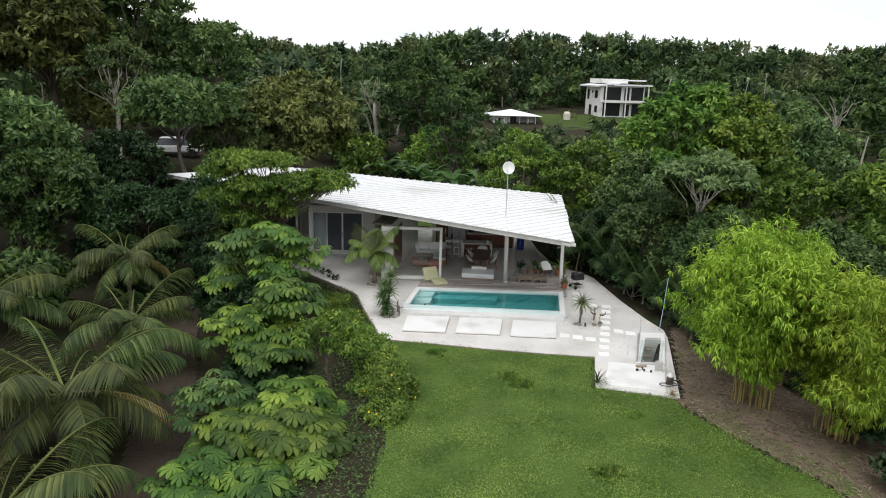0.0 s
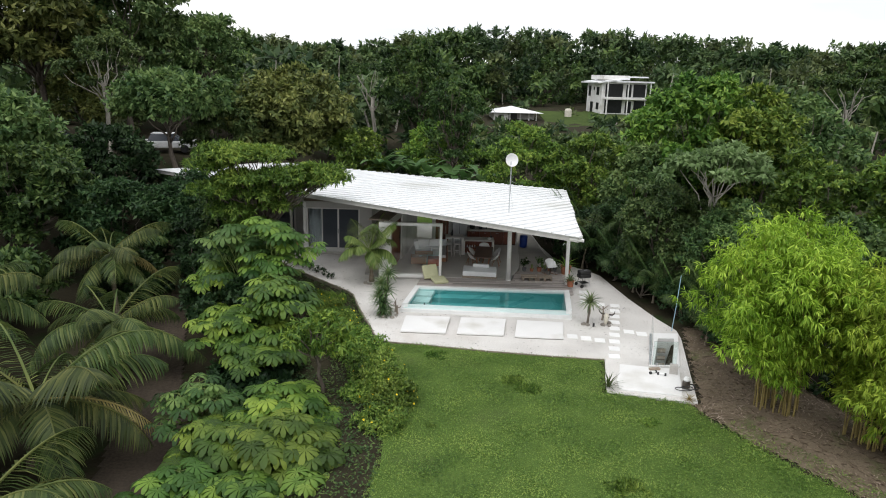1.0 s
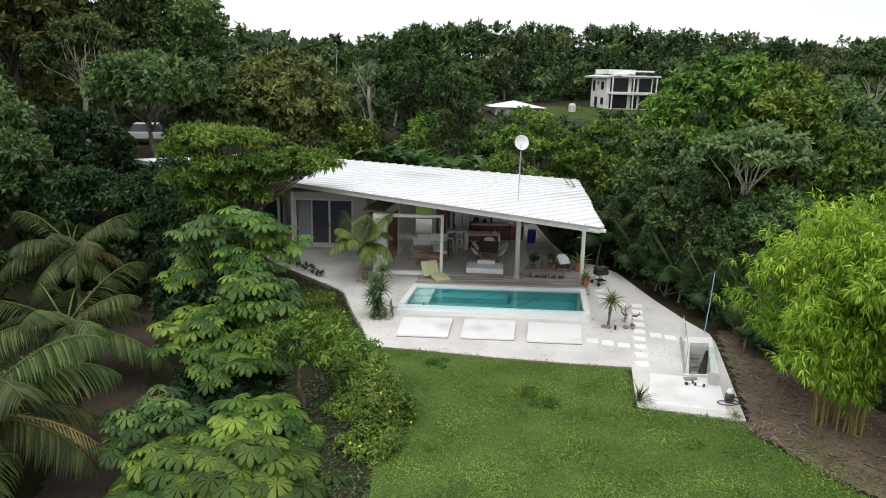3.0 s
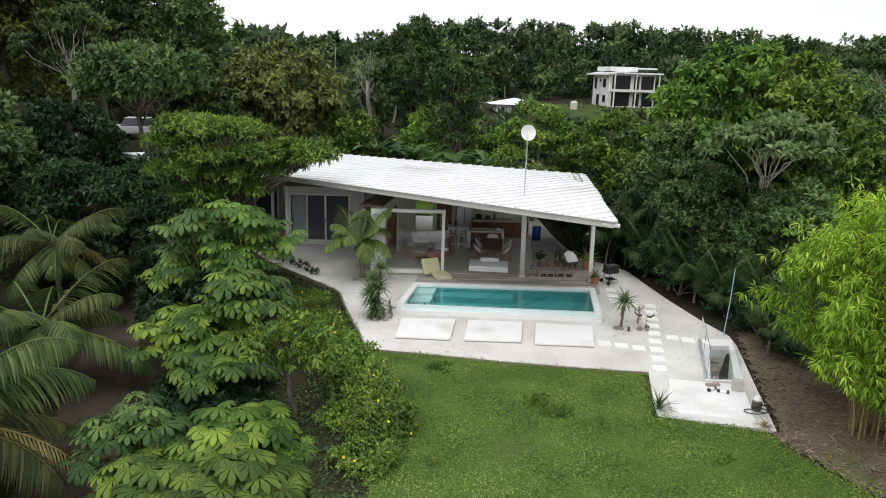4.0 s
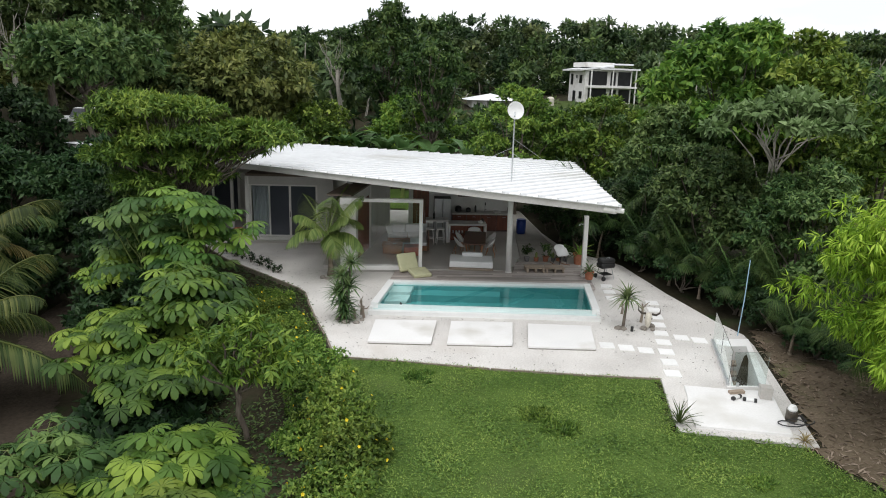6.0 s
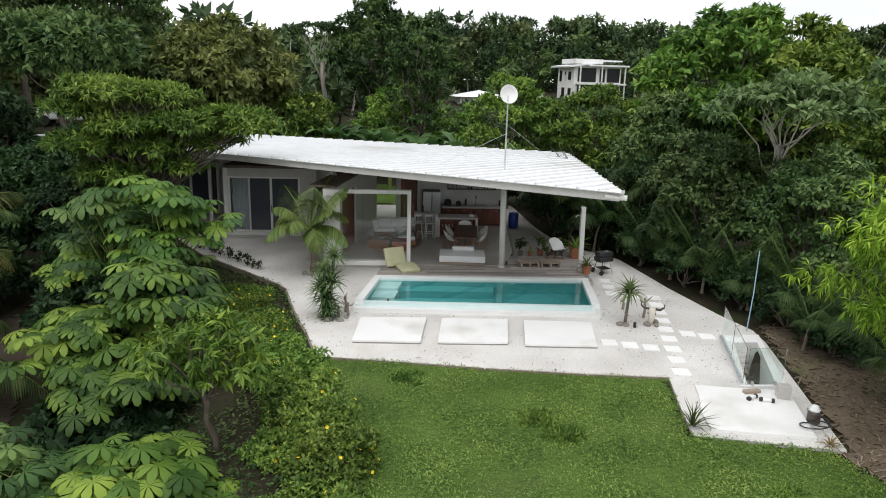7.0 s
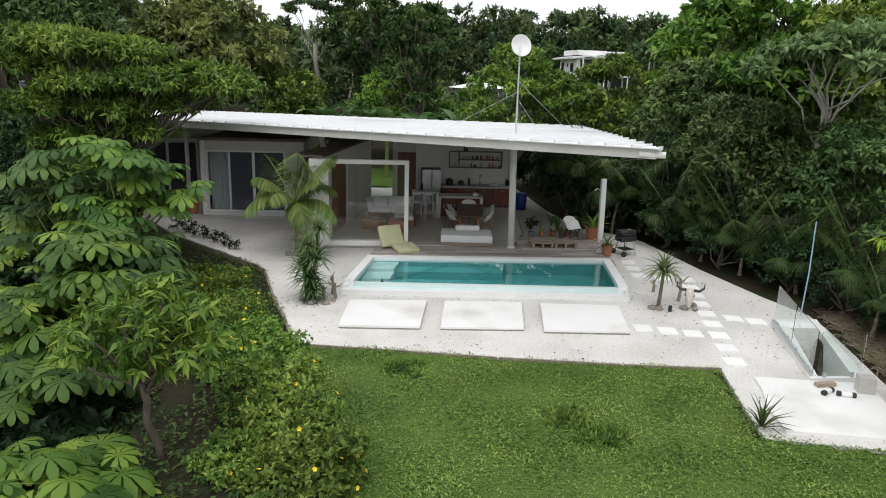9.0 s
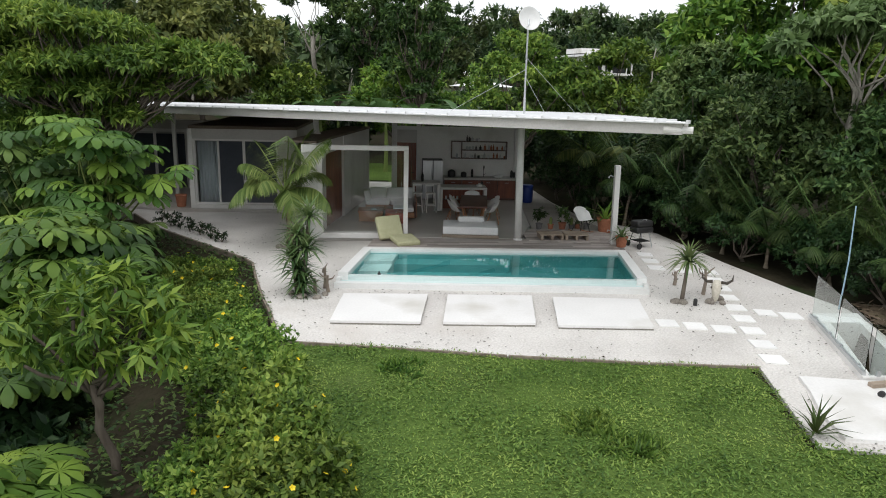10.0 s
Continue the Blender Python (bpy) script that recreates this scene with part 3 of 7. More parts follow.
rail = thing("glass_balustrade", pose(0, 0, 0), "frameless clear glass balustrade round the sunken pit", "glass railing")
part("base_channel", beam_mesh((7.86, 27.2), (6.94, 24.2), 0.06, 0.1, 0.17), METAL, rail, "slim metal base channel")
for (x0, y0), (x1, y1) in (((7.88, 27.2), (7.43, 25.72)), ((7.41, 25.66), (6.95, 24.19)), ((6.98, 24.16), (7.9, 24.16))):
    d = math.degrees(math.atan2(y1 - y0, x1 - x0))
    ln = math.hypot(x1 - x0, y1 - y0)
    g_ = part("glass_panel", box(0.02, ln - 0.02, -0.006, 0.006, 0.12, 1.02), GLASS_GREEN, rail)
    g_.matrix_basis = pose(x0, y0, 0, 0, 0, d)
    g_.visible_shadow = False
    for f_ in (0.2, 0.8):
        c_ = part("clamp", box(f_ * ln - 0.03, f_ * ln + 0.03, -0.025, 0.025, 0.1, 0.2, 0.006), STAINLESS, rail)
        c_.matrix_basis = pose(x0, y0, 0, 0, 0, d)

# ---- house ----
FLOOR = 0.12
single("house_floor", prism([(-4.5, 35.0), (-3.5, 34.5), (2.9, 34.5), (3.6, 36.5), (4.3, 43.0), (-4.5, 43.0)], 0.004, FLOOR), CONCRETE, "smooth grey-beige concrete floor", "floor", kind="structure")
single("side_terrace", prism([(2.95, 34.5), (5.95, 34.5), (6.3, 35.4), (5.9, 37.2), (5.5, 40), (5.3, 47.4), (4.4, 47.4), (4.3, 43.0), (3.66, 36.5)], 0.004, 0.075), TERRACE, "rough concrete side terrace with dust", "floor", kind="structure")
single("bedroom_floor", prism([(-13.5, 40.2), (-8.6, 38.95), (-4.5, 39.0), (-4.5, 47), (-13.5, 47)], 0.004, 0.1), CONCRETE, "concrete floor of bedroom and covered porch", "floor", kind="structure")

# bedroom block
bed = thing("bedroom_block", pose(0, 0, 0), "white-framed bedroom block with grey render", "house")
part("front_wall", box(-8.42, -8.25, 39.2, 39.45, 0.1, 2.98, 0.01), WHITE, bed, "white corner pier")
part("lintel", box(-8.25, -4.52, 39.22, 39.45, 2.62, 2.98, 0.01), WALL_GREY, bed)
part("front_pier", box(-5.22, -4.52, 39.22, 39.45, 0.1, 2.62, 0.01), WALL_GREY, bed)
part("threshold", box(-8.25, -5.22, 39.15, 39.45, 0.1, 0.24, 0.01), WHITE, bed)
part("side_wall", box(-8.42, -8.24, 39.45, 46.5, 0.1, 2.98), WALL_GREY, bed)
part("side_wall", box(-4.72, -4.52, 39.45, 46.5, 0.1, 2.98), WALL_GREY, bed)
part("back_wall", box(-8.24, -4.72, 46.3, 46.5, 0.1, 2.98), WALL_GREY, bed)
part("flat_ceiling", box(-8.38, -4.56, 39.25, 46.45, 2.98, 3.08), BROWN_TOP, bed)
slider = thing("sliding_door", pose(0, 0, 0), "white framed sliding glass door with pale curtain behind", "sliding door")
for x0, x1 in ((-8.25, -8.16), (-7.4, -7.33), (-6.5, -6.4), (-5.31, -5.22)):
    part("stile", box(x0, x1, 39.27, 39.34, 0.24, 2.62, 0.006), WHITE, slider)
part("top_rail", box(-8.16, -5.31, 39.275, 39.335, 2.55, 2.615, 0.004), WHITE, slider)
part("bottom_rail", box(-8.16, -5.31, 39.275, 39.335, 0.245, 0.31, 0.004), WHITE, slider)
part("pane", box(-8.16, -7.4, 39.3, 39.308, 0.31, 2.55), GLASS, slider).visible_shadow = False
part("dark_pane", box(-7.33, -6.5, 39.31, 39.318, 0.31, 2.55), SCREEN, slider, "dark tinted pane")
part("dark_pane", box(-6.4, -5.31, 39.29, 39.298, 0.31, 2.55), SCREEN, slider, "dark tinted pane")
part("door_handle", box(-6.47, -6.44, 39.24, 39.27, 1.15, 1.4, 0.005), DARK_METAL, slider)
bm = bmesh.new()
prev = None
for k in range(49):
    x = -8.14 + 0.78 * k / 48
    y = 39.46 + 0.035 * math.sin(k * 0.9) + 0.012 * math.sin(k * 2.3)
    col = [bm.verts.new((x + (0.015 * math.sin(z * 2 + k)), y, z)) for z in (0.27, 0.9, 1.6, 2.54)]
    if prev:
        for a in range(3):
            bm.faces.new((prev[a], col[a], col[a + 1], prev[a + 1]))
    prev = col
ct = single("curtain", bm, CURTAIN, "pale blue-grey curtain drawn behind the sliding door", "curtain", smooth=True)
md = ct.modifiers.new("thick", "SOLIDIFY")
md.thickness = 0.006

# porch beyond the bedroom
porch = thing("porch_wall", pose(0, 0, 0), "shaded porch wall with white framed glass doors", "house")
part("wall", box(-13.2, -8.6, 44.0, 44.2, 0.1, 3.0), WALL_GREY, porch)
for x in (-12.6, -11.2, -9.9):
    part("door_frame", box(x, x + 0.12, 43.9, 43.99, 0.1, 2.5, 0.01), WHITE, porch)
for x0, x1 in ((-12.48, -11.2), (-11.08, -9.9)):
    part("dark_pane", box(x0, x1, 43.93, 43.96, 0.15, 2.42), SCREEN, porch)
part("head_rail", box(-12.6, -9.78, 43.9, 43.99, 2.5, 2.62, 0.01), WHITE, porch)
pp = thing("porch_post", pose(-9.6, 41.6, 0.1), "slim white porch post", "post")
part("shaft", box(-0.07, 0.07, -0.07, 0.07, 0, 3.56, 0.01), WHITE, pp)

# living room glass front
gf = thing("window_1", pose(0, 0, 0), "white rectangular frame with large clear glass pane", "glass wall", kind="structure")
part("jamb", box(-3.3, -3.14, 34.45, 34.65, 0.26, 2.76, 0.012), WHITE, gf)
part("jamb", box(-0.72, -0.58, 34.45, 34.65, 0.12, 2.76, 0.012), WHITE, gf)
part("head", box(-3.3, -0.58, 34.45, 34.65, 2.76, 2.9, 0.012), WHITE, gf)
part("sill", box(-3.3, -0.72, 34.4, 34.7, 0.1, 0.26, 0.012), WHITE, gf)
part("pane", box(-3.14, -0.72, 34.55, 34.562, 0.26, 2.76), GLASS, gf).visible_shadow = False
fin = thing("living_wall", pose(0, 0, 0), "white living room wall running back from the glass front", "wall", kind="structure")
part("fin", box(-3.75, -3.3, 34.42, 34.66, 0.05, 2.9, 0.012), WHITE, fin)
WD = math.degrees(math.atan2(7.4, 1.3))
lw = part("wall", box(0, 1.1, 0, 0.18, 0.12, 2.92), WHITE, fin)
lw.matrix_basis = pose(-3.35, 34.66, 0, 0, 0, WD)
lw = part("wall", box(3.4, 7.6, 0, 0.18, 0.12, 2.92), WHITE, fin)
lw.matrix_basis = pose(-3.35, 34.66, 0, 0, 0, WD)
lw = part("jamb", box(3.3, 3.4, -0.03, 0.2, 0.12, 2.92), WHITE, fin)
lw.matrix_basis = pose(-3.35, 34.66, 0, 0, 0, WD)
lw = part("lintel", box(1.1, 3.3, 0, 0.18, 2.5, 2.92), WHITE, fin)
lw.matrix_basis = pose(-3.35, 34.66, 0, 0, 0, WD)
lw = part("cap", box(0, 7.6, -0.04, 0.95, 2.924, 2.99), BROWN_TOP, fin, "weathered brown cap slab")
lw.matrix_basis = pose(-3.35, 34.66, 0, 0, 0, WD)
red = thing("wooden_door", pose(-3.35, 34.66, 0, 0, 0, WD), "dark red-brown timber door in the living room wall", "door")
for k in range(6):
    part("board", box(1.12 + 0.36 * k, 1.12 + 0.36 * k + 0.35, 0.05, 0.1, 0.13, 2.49, 0.004), RED_WOOD, red)
tall = thing("floor_lamp_stand", pose(-2.75, 39.2, FLOOR), "slim black standing sculpture against the wall", "ornament")
part("stem", tube([(0, 0, 0), (0.02, 0, 0.5), (-0.02, 0, 0.9), (0.01, 0, 1.25)], [0.1, 0.05, 0.07, 0.03]), BLACK, tall)

# kitchen wall
kw = thing("kitchen_wall", pose(0, 0, 0), "grey-white kitchen back wall with red door", "wall", kind="structure")
part("wall", box(0.02, 4.05, 42.42, 42.62, FLOOR, 2.88), WHITE, kw)
part("post", box(-1.12, -0.9, 42.3, 42.6, FLOOR, 3.2, 0.01), WHITE, kw)
part("post", box(-0.1, 0.06, 42.3, 42.62, FLOOR, 3.2, 0.01), WHITE, kw)
part("top_beam", box(-0.9, 4.05, 42.36, 42.62, 2.884, 3.02, 0.008), WHITE, kw)
part("transom", box(-0.9, -0.1, 42.4, 42.5, 2.36, 2.88), WALL_GREY, kw)
kd = thing("kitchen_door", pose(-0.9, 42.44, FLOOR), "closed red-brown timber door", "door")
for k in range(4):
    part("board", box(0.005 + 0.2 * k, 0.2 * k + 0.197, 0, 0.05, 0.01, 2.23, 0.004), RED_WOOD, kd)
part("door_handle", tube([(0.7, -0.05, 1.0), (0.6, -0.05, 1.0)], [0.012, 0.012]), DARK_METAL, kd)

# posts under the roof
for name, x, y, z0, z1, r in (("roof_post", 2.82, 34.36, FLOOR - 0.02, 3.85, 0.11), ("roof_post", 4.05, 42.2, 0.08, 3.64, 0.07), ("roof_post", -3.62, 37.6, 2.985, 3.76, 0.09)):
    ob = thing(name, pose(x, y, z0), "white painted round steel roof post", "post", "posts under the roof")
    part("shaft", tube([(0, 0, 0), (-0.035, 0, (z1 - z0) * 0.5), (-0.07, 0, z1 - z0)], [r, r, r], 20), WHITE, ob, smooth=True)
    part("base_collar", lathe([(r + 0.03, 0), (r + 0.03, 0.03), (r + 0.005, 0.05)], 20), WHITE, ob)

# roof: white standing sheets that run back from the diagonal front edge
FR, BR, BL, FL = Vector((4.75, 27.15, 4.1)), Vector((6.72, 40.9, 3.72)), Vector((-13.5, 52.6, 3.40)), Vector((-19.0, 45.6, 3.6))
seam = Vector((3.0, 2.67, 0)).normalized()
edge = (FL - FR)
edge_len = Vector((edge.x, edge.y, 0)).length
edge.normalize()


def roof_z(x, y):
    # the plane through three corners
    n_ = (BR - FR).cross(FL - FR)
    return FR.z - (n_.x * (x - FR.x) + n_.y * (y - FR.y)) / n_.z


def leave(p, d):
    """How far one can go from p along d inside the roof's outline."""
    best = 0.0
    for a, b in ((FR, BR), (BR, BL), (BL, FL)):
        ex, ey = b.x - a.x, b.y - a.y
        den = d.x * ey - d.y * ex
        if abs(den) < 1e-9:
            continue
        t_ = ((a.x - p.x) * ey - (a.y - p.y) * ex) / den
        s_ = ((a.x - p.x) * d.y - (a.y - p.y) * d.x) / den
        if -0.001 <= s_ <= 1.001 and t_ > best:
            best = t_
    return best


roof = thing("house_roof", pose(0, 0, 0), "low white ribbed metal roof with diagonal front edge", "roof", kind="structure")
sheet_w = 0.62
nsheet = int(edge_len / sheet_w)
rndr = random.Random(4)
for k in range(nsheet + 1):
    p0, p1 = FR + edge * (sheet_w * k), FR + edge * (sheet_w * (k + 1) - 0.012)
    l0, l1 = leave(p0, seam), leave(p1, seam)
    if max(l0, l1) < 0.1:
        continue
    more = rndr.uniform(-0.03, 0.07)
    bm = bmesh.new()
    prof = [(0.0, 0.0), (0.0, 0.055), (0.04, 0.055), (0.055, 0.0), (0.2, 0.004), (0.24, 0.016), (0.28, 0.004), (0.4, 0.004), (0.44, 0.016), (0.48, 0.004), (sheet_w - 0.012, 0.0)]
    rows_ = []
    for f_ in (0.0, 0.5, 1.0):
        row = []
        for w_, h_ in prof:
            ln = max(0.02, leave(p0 + edge * w_, seam)) + more
            s_ = -0.1 + f_ * (ln + 0.1)
            q = p0 + edge * w_ + seam * s_
            row.append(bm.verts.new((q.x, q.y, roof_z(q.x, q.y) + h_)))
        for w_, h_ in ((sheet_w - 0.012, -0.02), (0.0, -0.02)):
            s_ = -0.1 + f_ * (max(0.02, leave(p0 + edge * w_, seam)) + more + 0.1)
            q = p0 + edge * w_ + seam * s_
            row.append(bm.verts.new((q.x, q.y, roof_z(q.x, q.y) + h_)))
        rows_.append(row)
    for ra, rb in zip(rows_, rows_[1:]):
        for c in range(len(ra)):
            d_ = (c + 1) % len(ra)
            bm.faces.new((ra[c], ra[d_], rb[d_], rb[c]))
    bm.faces.new(rows_[0])
    bm.faces.new(rows_[-1][::-1])
    part("roof_sheet", bm, ROOF, roof)


def beam_between(a, b, w, z0, z1, mat_, parent, name, label=""):
    d = Vector((b.x - a.x, b.y - a.y, 0))
    ln = d.length
    d.normalize()
    s_ = Vector((-d.y, d.x, 0)) * (w / 2)
    bm = bmesh.new()
    vs = []
    for p in (a, b):
        for q, z in ((p + s_, z0), (p - s_, z0), (p - s_, z1), (p + s_, z1)):
            vs.append(bm.verts.new((q.x, q.y, p.z + z)))
    for f_ in ((0, 1, 2, 3), (7, 6, 5, 4), (0, 4, 5, 1), (1, 5, 6, 2), (2, 6, 7, 3), (3, 7, 4, 0)):
        bm.faces.new([vs[i] for i in f_])
    return part(name, bm, mat_, parent, label)


beam_between(FR + edge * 0.15 + seam * 0.05, FL + seam * 0.05, 0.1, -0.24, -0.022, WALL_GREY, roof, "fascia", "pale grey fascia beam")
beam_between(FR + seam * 0.3 + edge * 0.2, BR + edge * 0.25, 0.08, -0.22, -0.022, WALL_GREY, roof, "fascia", "pale grey fascia beam")
beam_between(BR + edge * 0.3, BL + edge * -0.3, 0.08, -0.22, -0.022, WALL_GREY, roof, "fascia", "pale grey fascia beam")
for k in range(1, 12):
    a = FR + edge * (k * 2.1)
    ln = leave(a, seam) - 0.3
    if ln > 1:
        a2, b2 = a + seam * 0.15, a + seam * ln
        a2.z, b2.z = roof_z(a2.x, a2.y), roof_z(b2.x, b2.y)
        beam_between(a2, b2, 0.1, -0.2, -0.03, CEILING_WOOD, roof, "rafter", "dark rafter")
bm = bmesh.new()
cs = []
for p in (FR + edge * 0.4 + seam * 0.35, BR + edge * 0.5 - seam * 0.3, BL - seam * 0.5, FL + seam * 0.35 - edge * 0.3):
    cs.append((p.x, p.y, roof_z(p.x, p.y)))
vs = [bm.verts.new((x, y, z - 0.04)) for x, y, z in cs] + [bm.verts.new((x, y, z - 0.07)) for x, y, z in cs]
for f_ in ((0, 1, 2, 3), (7, 6, 5, 4), (0, 4, 5, 1), (1, 5, 6, 2), (2, 6, 7, 3), (3, 7, 4, 0)):
    bm.faces.new([vs[i] for i in f_])
part("soffit", bm, SOFFIT, roof, "pale board soffit")
part("gutter_pipe", tube([FR + edge * 0.5 + Vector((0, 0, -0.15)), FR + Vector((0.1, 0.05, -0.15))], [0.07, 0.07], 12), WHITE, roof, "short white gutter end")

# satellite dish on a guyed mast
dish = thing("satellite_dish", pose(2.45, 32.45, roof_z(2.45, 32.45)), "white satellite dish on a tall guyed steel mast", "antenna")
part("mast", tube([(0, 0, -0.02), (0, 0, 2.5)], [0.025, 0.025], 10), METAL, dish)
bm = lathe([(0.005, 0.0), (0.13, 0.014), (0.24, 0.055), (0.3, 0.1), (0.305, 0.1), (0.24, 0.045), (0.12, 0.0), (0.004, -0.014)], 28)
bm.transform(pose(-0.03, -0.12, 2.45, 78, 0, 14))
part("reflector", bm, SHELL, dish, smooth=True)
bm = tube([(-0.03, -0.12, 2.25), (-0.06, -0.42, 2.3)], [0.012, 0.012])
tube([(-0.06, -0.42, 2.28), (-0.06, -0.36, 2.42)], [0.03, 0.03], bm=bm)
part("feed_arm", bm, METAL, dish)
for ex, ey, z0 in ((2.6, 4.3, 1.5), (1.6, 4.6, 1.0), (-1.9, 2.2, 1.2), (0.35, 1.6, 1.3)):
    zt = roof_z(2.45 + ex, 32.45 + ey) - roof_z(2.45, 32.45)
    part("guy_wire", tube([(0, 0, z0), (ex, ey, zt)], [0.005, 0.005], 5), METAL, dish)

# ---- plants ----
def leaf_cloud(name, mat_, tpl_v, tpl_f, pos, along, up, size):
    """One mesh of many leaves: a template turned so that x runs along each leaf and z points away from its upper side."""
    pos, along, up = np.asarray(pos, float), np.asarray(along, float), np.asarray(up, float)
    along = along / (np.linalg.norm(along, axis=1, keepdims=True) + 1e-9)
    side = np.cross(up, along)
    side /= np.linalg.norm(side, axis=1, keepdims=True) + 1e-9
    nrm = np.cross(along, side)
    rot = np.stack((along, side, nrm), axis=2)
    tv = np.asarray(tpl_v, float)
    v = np.einsum("nij,kj->nki", rot, tv) * np.asarray(size, float)[:, None, None] + pos[:, None, :]
    n, k = len(pos), len(tv)
    loops = np.concatenate([np.asarray(f) for f in tpl_f])
    tot = np.asarray([len(f) for f in tpl_f])
    all_loops = (loops[None, :] + (np.arange(n) * k)[:, None]).ravel()
    all_tot = np.tile(tot, n)
    starts = np.concatenate(([0], np.cumsum(all_tot)[:-1]))
    me = bpy.data.meshes.new(name)
    me.vertices.add(n * k)
    me.vertices.foreach_set("co", v.astype(np.float32).ravel())
    me.loops.add(len(all_loops))
    me.loops.foreach_set("vertex_index", all_loops.astype(np.int32))
    me.polygons.add(len(all_tot))
    me.polygons.foreach_set("loop_start", starts.astype(np.int32))
    me.polygons.foreach_set("loop_total", all_tot.astype(np.int32))
    me.update(calc_edges=True)
    me.materials.append(mat_)
    return me


LEAF_V = [(0, 0, 0), (0.42, 0.23, 0.05), (1, 0, -0.1), (0.42, -0.23, 0.05)]
LEAF_F = [(0, 3, 2, 1)]
LEAFLET_V = [(0, 0, 0), (0.4, 0.14, 0.04), (1, 0, -0.14), (0.4, -0.14, 0.04)]
BLADE_V = [(0, 0, 0), (0.35, 0.085, 0.02), (1, 0, -0.18), (0.35, -0.085, 0.02)]


def unit_vectors(rng, n):
    v = rng.normal(size=(n, 3))
    return v / np.linalg.norm(v, axis=1, keepdims=True)


SPRAY = 6


def crown_leaves(name, mat_, lobes, count, rng, coverage=1.15, droop=0.35, tpl=LEAF_V, flat=1.0, low=-0.55):
    """Leaves on the outer shells of the lobes (centre, radius, flatness), more of them above than below."""
    w = np.array([r * r for _, r, _ in lobes])
    area = 4 * math.pi * w.sum() * 0.7
    share = rng.choice(len(lobes), size=count, p=w / w.sum())
    cen = np.array([c for c, _, _ in lobes])[share]
    rad = np.array([r for _, r, _ in lobes])[share]
    fl = np.array([f for _, _, f in lobes])[share]
    # sprays of leaves that fan out from a twig's end
    n_spray = max(1, count // SPRAY)
    own = np.arange(count) % n_spray
    share, cen, rad, fl = share[own], cen[own], rad[own], fl[own]
    d = unit_vectors(rng, n_spray)[own]
    d[:, 2] = np.where(d[:, 2] < low, -d[:, 2], d[:, 2])
    shell = (1.04 - 0.62 * rng.random(n_spray) ** 1.9)[own]
    pos = cen + d * (rad * shell)[:, None] * np.stack((np.ones(count), np.ones(count), fl), axis=1)
    tang = unit_vectors(rng, count)
    along = tang * 0.9 + d * 0.55
    along[:, 2] -= droop
    tilt = unit_vectors(rng, n_spray)[own]
    up = d * 0.7 * flat + np.array((0, 0, 0.75)) + tilt * 0.3 + unit_vectors(rng, count) * 0.25
    size = math.sqrt(coverage * area / (count * 0.23)) * rng.uniform(0.65, 1.35, count)
    return leaf_cloud(name, mat_, tpl, LEAF_F, pos, along, up, size)


def limb(bm, a, b, r0, r1, rng, seg=6, sag=0.12, n=5):
    a, b = Vector(a), Vector(b)
    ln = (b - a).length
    pts = []
    for i in range(n + 1):
        f_ = i / n
        p = a.lerp(b, f_) + Vector((rng.uniform(-1, 1), rng.uniform(-1, 1), rng.uniform(-0.5, 1))) * (ln * sag * math.sin(math.pi * f_) * 0.5)
        pts.append(p)
    tube(pts, [r0 + (r1 - r0) * i / n for i in range(n + 1)], seg, bm)


